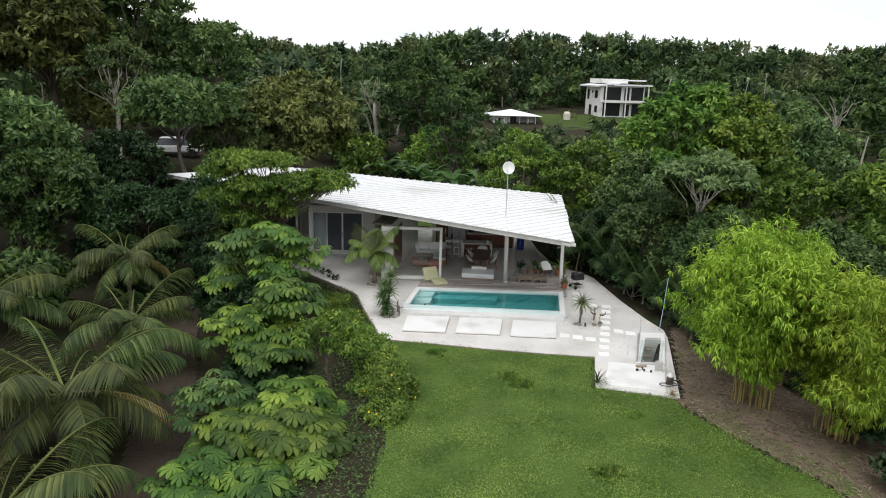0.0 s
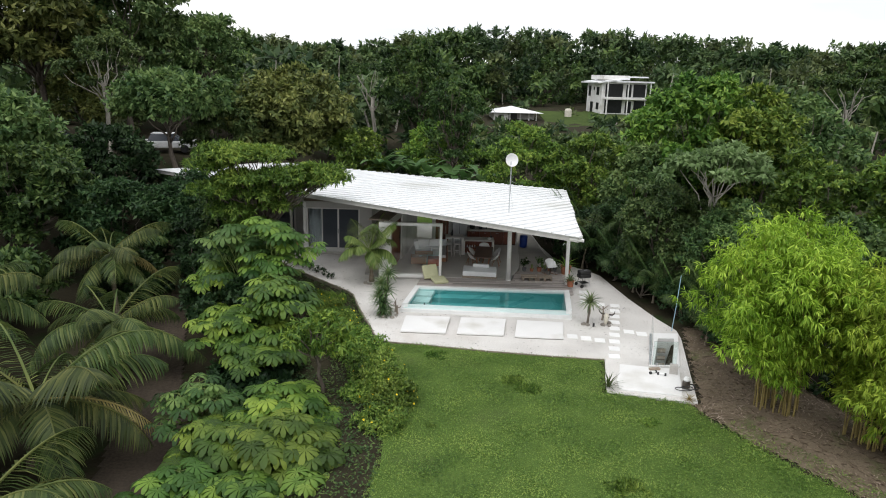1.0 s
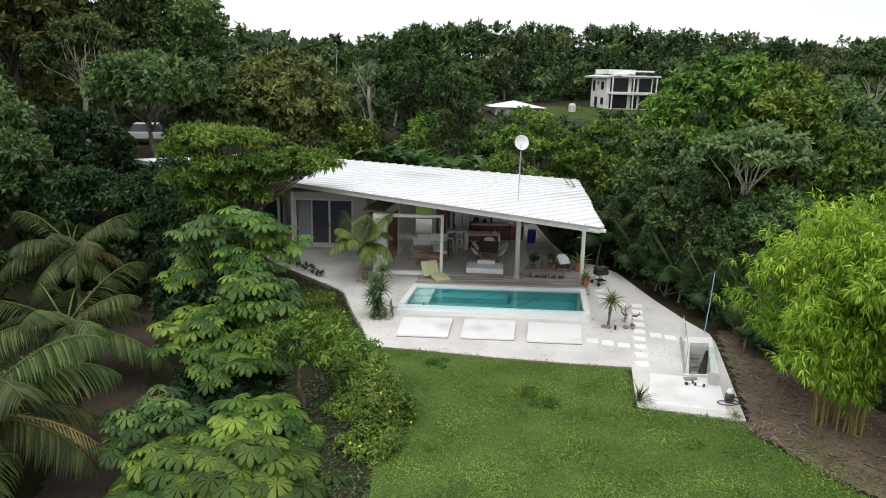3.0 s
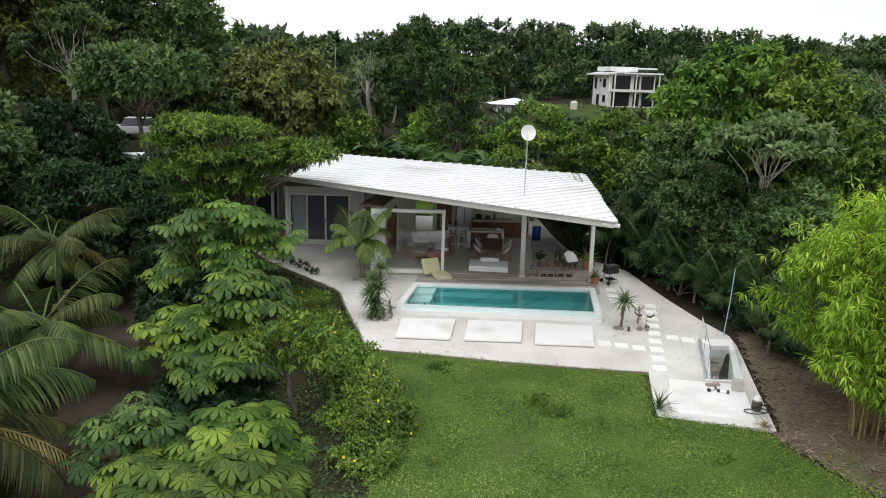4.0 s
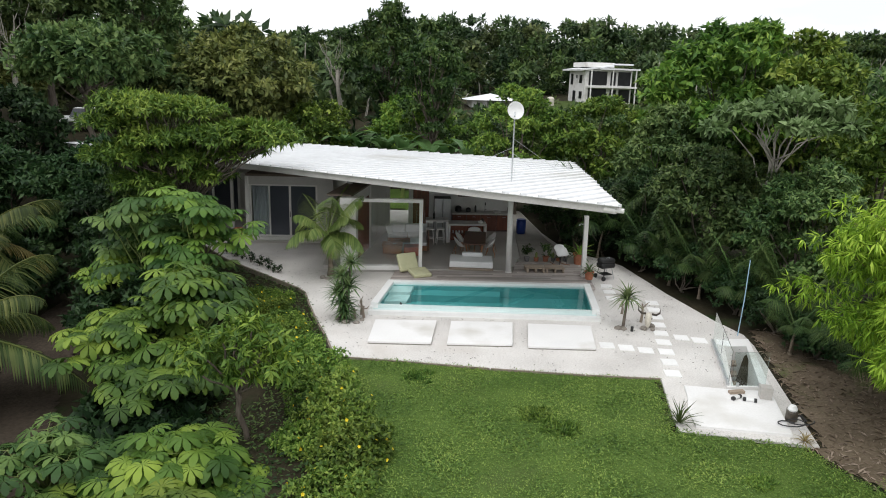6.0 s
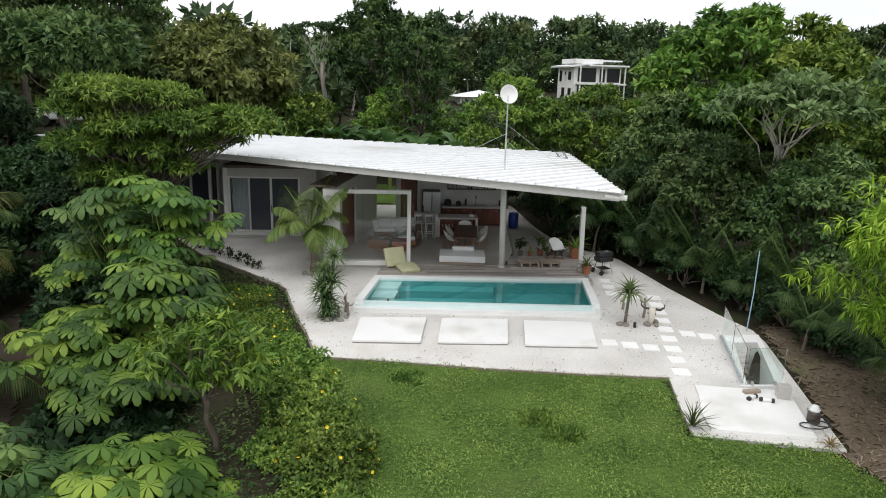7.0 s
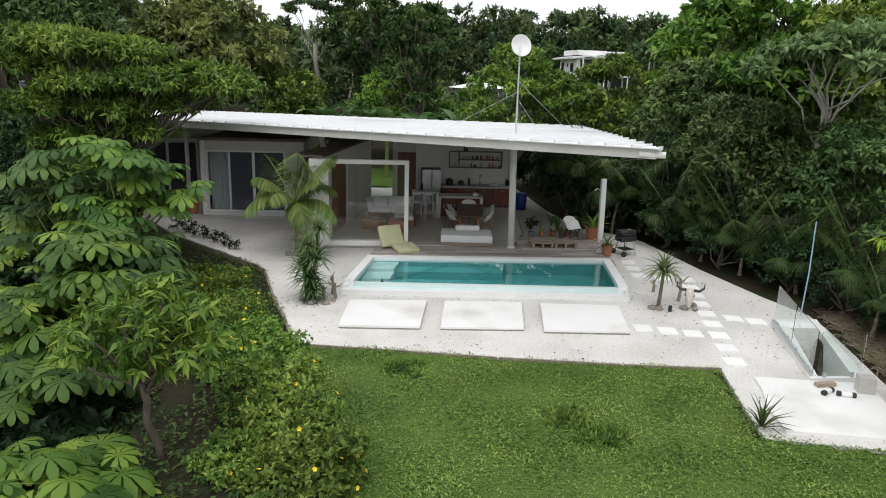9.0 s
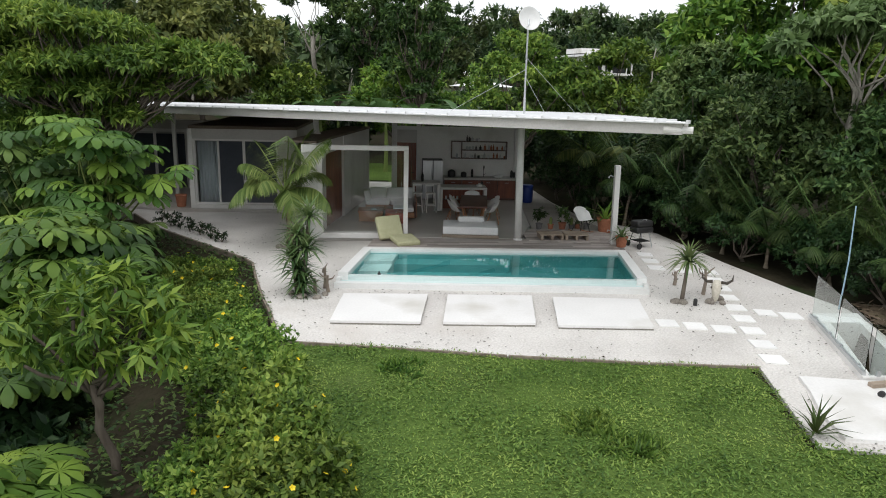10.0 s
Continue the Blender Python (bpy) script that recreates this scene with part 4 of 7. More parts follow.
def tree(name, x, y, top, r, leaf_mat, label, bark=BARK, leaves=11000, shape="round", seed=1, lobes_n=18, bottom=0.3, coverage=0.92, group="", base=None, category="tree", droop=0.35, lobe_r=(0.22, 0.38), tpl=LEAF_V, plates=()):
    """A tree: tapered trunk with limbs, and a crown of leaf clumps with an uneven outline."""
    rng = np.random.default_rng(seed)
    leaves = int(leaves * (0.55 if category == "undergrowth" else 1.2))
    lobes_n = lobes_n if category == "undergrowth" else int(lobes_n * 1.3)
    z0 = (height(x, y) if base is None else base) - 0.15
    hgt = top - z0
    zc0 = hgt * bottom
    ob = thing(name, pose(x, y, z0, 0, 0, 0), label, category, group)
    lobes = []
    for i in range(lobes_n):
        f_ = (i + 0.5) / lobes_n
        ang = i * 2.4 + rng.uniform(-0.5, 0.5)
        if shape == "layered":
            lr = r * rng.uniform(lobe_r[0] * 0.8, lobe_r[1] * 0.85)
            zz = zc0 + (hgt - zc0 - 0.3) * (0.15 + 0.85 * f_ ** 0.7)
            rad = r * rng.uniform(0.25, 1.0) * (1.0 if f_ < 0.8 else 0.75)
            lobes.append(((rad * math.cos(ang), rad * math.sin(ang), zz), lr, rng.uniform(0.25, 0.45)))
        elif shape == "umbrella":
            rad = r * math.sqrt(f_) * rng.uniform(0.85, 1.1)
            lr = r * rng.uniform(lobe_r[0] * 0.7, lobe_r[1] * 0.75)
            zz = hgt - lr * 0.4 - 0.35 * r * (rad / r) ** 2 - rng.uniform(0, 0.25) * r
            lobes.append(((rad * math.cos(ang), rad * math.sin(ang), zz), lr, 0.38))
        else:
            lr = r * rng.uniform(*lobe_r)
            el = 1 - 1.75 * f_
            cz = (hgt + zc0) / 2
            hz = max(0.1, (hgt - zc0) / 2 - lr * 0.7)
            rad = max(0.0, r - lr) * math.sqrt(max(0.03, 1 - el * el)) * rng.uniform(0.6, 1.28)
            lobes.append(((rad * math.cos(ang), rad * math.sin(ang), cz + hz * el * rng.uniform(0.8, 1.08)), lr, rng.uniform(0.62, 0.9)))
    bm = bmesh.new()
    r0 = max(0.06, hgt * 0.017)
    if plates:
        lobes = []
        for px, py, pz, rx, ry in plates:
            for k in range(11):
                a, q = k * 2.4, math.sqrt((k + 0.5) / 11)
                lobes.append(((px - x + rx * q * math.cos(a), py - y + ry * q * math.sin(a), pz - z0 - 0.22 * q * q + rng.uniform(-0.08, 0.08)), rng.uniform(0.42, 0.7), rng.uniform(0.3, 0.5)))
    clumps = []
    for c, lr, fl_ in lobes:
        if plates or lr < 0.35:
            clumps.append((c, lr, fl_))
            continue
        clumps.append((c, lr * 0.72, fl_))
        for q in range(6):
            dv = unit_vectors(rng, 1)[0]
            dv[2] = abs(dv[2]) * 0.9 - 0.25
            clumps.append(((c[0] + dv[0] * lr * 0.85, c[1] + dv[1] * lr * 0.85, c[2] + dv[2] * lr * fl_ * 0.9), lr * rng.uniform(0.28, 0.46), rng.uniform(0.4, 0.6)))
    fork = Vector((rng.uniform(-0.3, 0.3), rng.uniform(-0.3, 0.3), hgt * 0.68 if shape == "umbrella" else zc0 + 0.15 * (hgt - zc0)))
    limb(bm, (0, 0, 0), fork, r0 * 1.3, r0 * 0.8, rng, 8, 0.08)
    for i, (c, lr, _) in enumerate(lobes):
        if i % 2 == 0 or shape == "layered":
            limb(bm, fork * (0.75 + 0.25 * rng.random()), (c[0] * 0.92, c[1] * 0.92, c[2] - lr * 0.15), r0 * (0.5 if shape == "round" else 0.28), 0.02, rng, 5, 0.16, 4)
    part("trunk", bm, bark, ob, smooth=True)
    part("crown", crown_leaves("crown", leaf_mat, clumps, leaves, rng, coverage, droop, tpl), leaf_mat, ob)
    return ob



# ---- things in and round the house ----
deck = thing("pool_deck", pose(0, 0, 0), "weathered grey timber deck between pool and house", "deck", kind="structure")
drng = random.Random(8)
for row in range(15):
    y = 32.31 + 0.145 * row
    x0, xe = -1.9 + 0.14 * (y - 32.3), 5.75 + 0.1 * (y - 32.3)
    while x0 < xe - 0.3:
        x1 = min(xe, x0 + drng.uniform(1.6, 3.2))
        part("plank", box(x0, x1 - 0.006, y, y + 0.137, 0.05, 0.105 + drng.uniform(-0.004, 0.004), 0.004), DECK, deck)
        x0 = x1
for row in range(10):
    y = 34.49 + 0.145 * row
    x0, xe = 3.1 + 0.1 * (y - 34.5), 5.93 + 0.05 * (y - 34.5)
    while x0 < xe - 0.3:
        x1 = min(xe, x0 + drng.uniform(1.2, 2.4))
        part("plank", box(x0, x1 - 0.006, y, y + 0.137, 0.076, 0.105 + drng.uniform(-0.004, 0.004), 0.004), DECK, deck)
        x0 = x1

# daybed
dbed = thing("daybed", pose(1.4, 35.02, FLOOR, 0, 0, -5), "low wooden daybed with thick white mattress", "bed")
part("base", box(-0.88, 0.88, -0.58, 0.6, 0.0, 0.09, 0.01), PALLET, dbed)
part("mattress", cushion(-0.86, 0.86, -0.55, 0.58, 0.09, 0.34, 0.05), FABRIC_WHITE, dbed, smooth=True)
single("bolster_pillow", cushion(-0.42, 0.42, -0.12, 0.12, 0.0, 0.17, 0.07), FABRIC_WHITE, "white bolster pillow on the daybed", "pillow", smooth=True, m=pose(1.47, 35.4, FLOOR + 0.335, 0, 0, -5))

# floor loungers
for i, (x, y, r) in enumerate(((-0.92, 33.95, 12),)):
    ob = thing("floor_lounger", pose(x, y, 0.11, 0, 0, r), "olive canvas floor lounger with folded back", "lounger")
    bm = cushion(-0.36, 0.36, -0.38, 0.38, 0.0, 0.15, 0.06)
    bm.transform(pose(0.2, -0.22, 0.02, 6, 0, 8))
    part("seat_cushion", bm, FABRIC_GREEN, ob, smooth=True)
    bm = cushion(-0.4, 0.4, -0.08, 0.08, 0.0, 0.72, 0.06)
    bm.transform(pose(-0.1, 0.2, 0.05, -30, 0, 16))
    part("backrest_cushion", bm, FABRIC_GREEN, ob, smooth=True)

# sofa and coffee table
sofa = thing("corner_sofa", pose(-1.1, 38.7, FLOOR), "timber corner sofa with white cushions", "sofa")
part("base", box(-0.95, 0.8, 0.0, 0.85, 0.06, 0.26, 0.015), MID_WOOD, sofa)
part("base", box(0.05, 0.8, -1.45, -0.01, 0.06, 0.26, 0.015), MID_WOOD, sofa)
part("side_rail", box(0.8, 0.86, -1.45, 0.85, 0.06, 0.6, 0.01), DARK_WOOD, sofa, "slatted timber side")
for k in range(6):
    part("slat", box(0.865, 0.885, -1.4 + 0.4 * k, -1.3 + 0.4 * k, 0.08, 0.62, 0.004), MID_WOOD, sofa)
for x0, x1, y0, y1 in ((-0.93, -0.07, 0.03, 0.82), (-0.05, 0.78, 0.03, 0.82), (0.07, 0.78, -0.72, 0.0), (0.07, 0.78, -1.43, -0.74)):
    part("seat_cushion", cushion(x0, x1, y0, y1, 0.26, 0.42, 0.05), FABRIC_WHITE, sofa, smooth=True)
for x in (-0.5, 0.12, 0.55):
    bm = cushion(-0.3, 0.3, -0.07, 0.07, 0, 0.42, 0.06)
    bm.transform(pose(x, 0.68, 0.42, 14, 0, random.uniform(-6, 6)))
    part("back_cushion", bm, FABRIC_WHITE, sofa, smooth=True)
bm = cushion(-0.12, 0.12, -0.3, 0.3, 0, 0.42, 0.06)
bm.transform(pose(-0.83, 0.45, 0.36, 0, -12, 0))
part("arm_cushion", bm, FABRIC_WHITE, sofa, smooth=True)
ot = thing("ottoman", pose(-0.95, 36.9, FLOOR), "low ottoman covered with striped red cloth", "ottoman")
part("body", cushion(-0.35, 0.35, -0.35, 0.35, 0, 0.38, 0.05), FABRIC_RED, ot, smooth=True)
cof = thing("coffee_table", pose(-1.78, 37.25, FLOOR), "low block coffee table of warm varnished wood", "table")
part("top", box(-0.45, 0.42, -0.38, 0.38, 0.3, 0.37, 0.012), MID_WOOD, cof)
part("body", box(-0.42, 0.39, -0.35, 0.35, 0.0, 0.3, 0.008), MID_WOOD, cof)
bm = box(-0.09, 0.09, -0.06, 0.06, 0, 0.02, 0.003)
single("magazine", bm, FABRIC_WHITE, "white magazine lying on the coffee table", "magazine", m=pose(-1.7, 37.2, FLOOR + 0.37, 0, 0, 20))


# dining set
dt = thing("dining_table", pose(1.72, 37.0, FLOOR, 0, 0, -7), "dark timber dining table on splayed trestle legs", "table")
part("tabletop", box(-0.46, 0.46, -1.2, 1.2, 0.7, 0.75, 0.012), DARK_WOOD, dt)
for x in (-0.4, 0.4):
    for y in (-0.75, 0.75):
        part("leg", tube([(x * 0.95, y * 0.8, 0.7), (x * 0.6, y * 1.05, 0.0)], [0.035, 0.03], 8), MID_WOOD, dt)
part("stretcher", box(-0.03, 0.03, -0.7, 0.7, 0.3, 0.36, 0.006), MID_WOOD, dt)


def shell_chair(x, y, rz, label, group, base="legs"):
    ob = thing("shell_chair", pose(x, y, FLOOR, 0, 0, rz), label, "chair", group)
    bm = bmesh.new()
    nu, nv = 10, 12
    grid = []
    for j in range(nv + 1):
        v = j / nv
        row = []
        for i in range(nu + 1):
            u = -1 + 2 * i / nu
            if v < 0.5:
                yy, zz = -0.24 + 0.9 * v * 0.5, 0.43 - 0.03 * math.sin(math.pi * v * 2)
            else:
                k = (v - 0.5) * 2
                yy, zz = -0.015 + 0.22 * math.sin(k * 1.35), 0.43 + 0.4 * k ** 1.3
            w = 0.31 * (1 - 0.25 * max(0, v - 0.6) ** 0.7)
            side_ = abs(u) ** 2.2
            arm = 0.2 * side_ * math.exp(-((v - 0.52) / 0.28) ** 2)
            row.append(bm.verts.new((u * w, yy - 0.12 * side_ * max(0, v - 0.4), zz + arm - 0.08 * side_ * max(0.0, v - 0.75) * 4)))
        grid.append(row)
    for a, b in zip(grid, grid[1:]):
        for i in range(nu):
            bm.faces.new((a[i], a[i + 1], b[i + 1], b[i]))
    sh = part("shell", bm, SHELL, ob, smooth=True)
    sm = sh.modifiers.new("thick", "SOLIDIFY")
    sm.thickness = 0.012
    for sx in (-1, 1):
        for sy in (-1, 1):
            part("leg", tube([(sx * 0.1, sy * 0.1, 0.41), (sx * 0.22, sy * 0.2, 0.02)], [0.014, 0.011], 8), MID_WOOD if base == "legs" else DARK_METAL, ob)
    if base == "rocker":
        for sx in (-1, 1):
            part("rocker_runner", tube([(sx * 0.22, -0.34, 0.05), (sx * 0.22, -0.1, 0.012), (sx * 0.22, 0.15, 0.012), (sx * 0.22, 0.36, 0.06)], [0.014] * 4, 8), MID_WOOD, ob)
    return ob


for x, y, rz in ((1.0, 36.75, 100), (1.12, 37.7, 82), (2.36, 36.65, -98), (2.5, 37.6, -84), (1.86, 38.6, 2)):
    shell_chair(x, y, rz, "white moulded shell chair on wooden legs at the table", "chairs round the table")
rock = shell_chair(5.12, 35.55, 30, "white moulded shell rocking chair on the side terrace", "", "rocker")
rock.location.z = 0.107

# bar, island and kitchen
bar = thing("bar_table", pose(0.2, 39.4, FLOOR), "high white concrete bar table", "bar table")
part("top", box(-0.52, 0.5, -0.35, 0.35, 0.98, 1.05, 0.008), CONCRETE, bar)
part("end_panel", box(0.4, 0.5, -0.33, 0.33, 0.0, 0.98, 0.008), WHITE, bar)
part("end_panel", box(-0.52, -0.45, -0.33, 0.33, 0.0, 0.98, 0.008), WHITE, bar)
stool = thing("bar_stool", pose(-0.15, 38.85, FLOOR), "white timber bar stool", "stool", "stools at the bar")
part("seat", box(-0.17, 0.17, -0.17, 0.17, 0.68, 0.72, 0.01), WHITE, stool)
for sx in (-1, 1):
    for sy in (-1, 1):
        part("leg", tube([(sx * 0.13, sy * 0.13, 0.68), (sx * 0.19, sy * 0.19, 0.0)], [0.02, 0.018], 6), WHITE, stool)
    part("stretcher", box(-0.165, 0.165, sx * 0.16 - 0.012, sx * 0.16 + 0.012, 0.25, 0.28), WHITE, stool)
    part("back_post", tube([(sx * 0.14, 0.15, 0.72), (sx * 0.15, 0.2, 1.0)], [0.016, 0.014], 6), WHITE, stool)
part("back_rail", box(-0.16, 0.16, 0.17, 0.2, 0.93, 1.0, 0.005), WHITE, stool)
copy_thing(stool, pose(0.33, 38.82, FLOOR, 0, 0, 8))
isl = thing("kitchen_island", pose(1.6, 39.5, FLOOR), "white concrete kitchen island with open red-brown shelf", "kitchen island")
part("top", box(-0.88, 0.86, -0.4, 0.42, 0.8, 0.88, 0.008), WALL_GREY, isl)
part("end_panel", box(0.76, 0.86, -0.38, 0.4, 0.0, 0.8, 0.006), WHITE, isl)
part("end_panel", box(-0.88, -0.8, -0.38, 0.4, 0.0, 0.8, 0.006), WHITE, isl)
part("back_panel", box(-0.8, 0.76, 0.1, 0.14, 0.0, 0.8), RED_WOOD, isl)
part("shelf", box(-0.8, 0.76, -0.3, 0.1, 0.35, 0.39), RED_WOOD, isl)
counter = thing("kitchen_counter", pose(0, 41.95, FLOOR), "white kitchen worktop along the back wall", "worktop")
part("worktop", box(1.02, 4.02, -0.36, 0.45, 0.83, 0.9, 0.008), WALL_GREY, counter)
for x0, x1 in ((1.04, 1.75), (1.76, 2.45), (2.46, 3.22), (3.23, 3.98)):
    cab = thing("base_cabinet", pose(0, 41.95, FLOOR), "red-brown timber base cabinet below the worktop", "cabinet", "base cabinets")
    part("body", box(x0, x1, -0.28, 0.44, 0.0, 0.825), DARK_WOOD, cab)
    dr = part("door", box(x0 + 0.01, x1 - 0.01, -0.31, -0.285, 0.08, 0.8, 0.005), RED_WOOD, cab)
    part("handle", tube([((x0 + x1) / 2 - 0.08, -0.325, 0.72), ((x0 + x1) / 2 + 0.08, -0.325, 0.72)], [0.008, 0.008], 6), METAL, dr)
fr = thing("fridge", pose(0.56, 41.95, FLOOR), "stainless steel two-door fridge", "fridge")
part("body", box(-0.42, 0.4, -0.32, 0.4, 0.02, 1.61, 0.015), DARK_METAL, fr)
for x0, x1 in ((-0.42, -0.01), (0.01, 0.4)):
    d_ = part("door", box(x0, x1, -0.37, -0.325, 0.04, 1.6, 0.012), STAINLESS, fr)
    hx = -0.05 if x0 < 0 else 0.05
    part("handle", tube([(hx, -0.4, 0.7), (hx, -0.4, 1.4)], [0.012, 0.012], 6), METAL, d_)
sh = thing("wall_shelf", pose(2.5, 42.3, 2.11), "dark timber wall shelf holding bottles and jars", "shelf")
part("board", box(-1.17, 1.15, -0.14, 0.11, -0.36, -0.33), DARK_WOOD, sh)
part("board", box(-1.17, 1.15, -0.14, 0.11, 0.33, 0.36), DARK_WOOD, sh)
part("board", box(-0.72, 1.1, -0.14, 0.11, -0.02, 0.01), DARK_WOOD, sh)
for x in (-1.17, -0.75, 1.12):
    part("upright", box(x, x + 0.03, -0.14, 0.11, -0.33, 0.33), DARK_WOOD, sh)
brng = random.Random(5)
for lvl, x0, x1 in ((-0.33, -1.1, 1.05), (0.01, -0.68, 1.05), (0.36, -0.7, -0.1)):
    x = x0
    while x < x1:
        x += brng.uniform(0.09, 0.22)
        h_ = brng.uniform(0.09, 0.24)
        r_ = brng.uniform(0.03, 0.05)
        c_ = brng.choice((BLACK, FABRIC_WHITE, TERRACOTTA, METAL, GREY_POT, STAINLESS))
        nm, lb = (("bottle", "small bottle standing on the wall shelf") if h_ > 0.16 else ("jar", "small jar standing on the wall shelf"))
        prof = [(r_ * 0.9, 0), (r_, 0.01), (r_, h_ * 0.6), (r_ * 0.4, h_ * 0.78), (r_ * 0.4, h_)] if h_ > 0.16 else [(r_ * 0.9, 0), (r_, 0.01), (r_, h_ * 0.85), (r_ * 0.85, h_)]
        single(nm, lathe(prof, 10), c_, lb, nm, "bottles and jars on the shelf", m=pose(2.5 + x, 42.25, 2.11 + lvl))
for x, r_, h_, c_, nm, lb in ((1.35, 0.16, 0.3, BLACK, "rice_cooker", "black rice cooker on the worktop"), (1.85, 0.12, 0.22, BLACK, "coffee_maker", "black coffee maker on the worktop"), (3.3, 0.2, 0.1, SHELL, "bowl", "white bowl of fruit on the worktop"),
                          (3.85, 0.06, 0.3, BLACK, "bottle", "dark bottle on the worktop"), (2.2, 0.05, 0.34, BLACK, "bottle", "dark bottle on the worktop"), (3.95, 0.05, 0.24, BLACK, "bottle", "dark bottle on the worktop")):
    single(nm, lathe([(r_ * 0.8, 0), (r_, 0.02), (r_, h_ * 0.7), (r_ * 0.7, h_ * 0.92), (r_ * 0.3, h_)], 14), c_, lb, nm.replace("_", " "), m=pose(x, 42.0, FLOOR + 0.9))
tap = thing("kitchen_tap", pose(2.7, 42.2, FLOOR + 0.9), "tall black kitchen tap with curved spout", "tap")
part("spout", tube([(0, 0, 0), (0, 0, 0.36), (0, -0.05, 0.45), (0, -0.15, 0.45), (0, -0.18, 0.36)], [0.018] * 5, 8), BLACK, tap)
part("lever", tube([(0.02, 0, 0.08), (0.09, 0, 0.12)], [0.01, 0.008], 6), BLACK, tap)
for x, y, z, r_, h_, c_, nm in ((2.3, 39.4, 0.88, 0.12, 0.12, SHELL, "pot"), (2.6 - 0.2, 39.55, 0.88, 0.06, 0.2, BLACK, "kettle"), (0.15, 39.4, 1.05, 0.05, 0.34, BLACK, "bottle")):
    single(nm, lathe([(r_ * 0.8, 0), (r_, 0.02), (r_, h_ * 0.65), (r_ * 0.4, h_ * 0.9), (r_ * 0.35, h_)], 12), c_, "kitchen %s standing on the island or bar" % nm, nm, m=pose(x - 0.1, y, FLOOR + z))
for k in range(9):
    single("glass_jar", lathe([(0.035, 0), (0.04, 0.01), (0.04, 0.1), (0.03, 0.13)], 8), brng.choice((FABRIC_WHITE, TERRACOTTA, STAINLESS)), "small jar on the open island shelf", "jar", "jars in the island", m=pose(0.95 + 0.14 * k, 39.4, FLOOR + 0.39))
bin_ = thing("storage_bin", pose(4.45, 41.5, 0.075), "blue plastic storage drum beside the kitchen", "bin")
part("body", lathe([(0.2, 0), (0.23, 0.05), (0.24, 0.6), (0.22, 0.66)], 18), BLUE, bin_, smooth=True)
part("lid", lathe([(0.235, 0.66), (0.24, 0.7), (0.2, 0.73)], 18), BLUE, bin_)

# pallets, pots and the shower on the deck end
for x, r in ((3.88, 2), (4.68, -3)):
    pal = thing("pallet_table", pose(x, 34.6, 0.107, 0, 0, r), "low bench of raw pallet wood on the deck", "pallet", "pallet benches")
    for k in range(5):
        part("slat", box(-0.38, 0.38, -0.3 + 0.125 * k, -0.3 + 0.125 * k + 0.095, 0.15, 0.175, 0.004), PALLET, pal)
    for bx in (-0.35, -0.03, 0.29):
        part("block", box(bx, bx + 0.07, -0.3, 0.29, 0.0, 0.15, 0.004), PALLET, pal)


def blades(name, mat_, n, length, width, rng, spread=1.0, z0=0.0, arch=0.35):
    """A rosette of stiff sword leaves."""
    pos, along, up, size = [], [], [], []
    tpl = [(0, 0.5, 0), (0, -0.5, 0), (0.45, -0.6, 0.02), (0.45, 0.6, 0.02), (1, 0, -arch)]
    tpl = [(u, w * width / length, z) for u, w, z in tpl]
    for i in range(n):
        a = i * 2.4
        el = 1.45 - spread * 1.5 * ((i + 0.5) / n) ** 0.8
        d = Vector((math.cos(a) * math.cos(el), math.sin(a) * math.cos(el), math.sin(el)))
        pos.append(Vector((0, 0, z0)) + d * 0.03)
        along.append(d)
        up.append(Vector((-math.cos(a) * math.sin(el), -math.sin(a) * math.sin(el), math.cos(el) + 0.001)))
        size.append(length * rng.uniform(0.8, 1.15))
    return leaf_cloud(name, mat_, tpl, [(0, 1, 2, 3), (3, 2, 4)], pos, along, up, size)


def potted(x, y, z, r, h, pot_mat, plant, label, seed, leaf_mat=None):
    rng = random.Random(seed)
    ob = thing("potted_plant", pose(x, y, z), label, "potted plant", "pots on the terrace")
    part("pot", lathe([(r * 0.7, 0), (r * 0.78, 0.01), (r * 0.98, h * 0.85), (r * 1.08, h * 0.86), (r * 1.08, h), (r * 0.9, h), (r * 0.88, h * 0.9)], 16), pot_mat, ob)
    if plant == "cactus":
        bm = tube([(0, 0, h * 0.8), (0, 0, h + 0.16), (0, 0, h + 0.24)], [0.05, 0.055, 0.02], 10)
        part("cactus", bm, PETIOLE, ob)
    elif plant == "blades":
        part("leaves", blades("leaves", leaf_mat or LEAF_YUCCA, 26, h * 1.5, 0.04, rng, 0.9, h * 0.8), None, ob)
    elif plant == "bush":
        nr = np.random.default_rng(seed)
        part("leaves", crown_leaves("leaves", leaf_mat or LEAF_FOREST, [((0, 0, h + 0.12), 0.2, 1.0), ((0.08, 0.05, h + 0.3), 0.16, 1.0), ((-0.07, 0, h + 0.42), 0.13, 1.0)], 160, nr, 0.9), None, ob)
    return ob


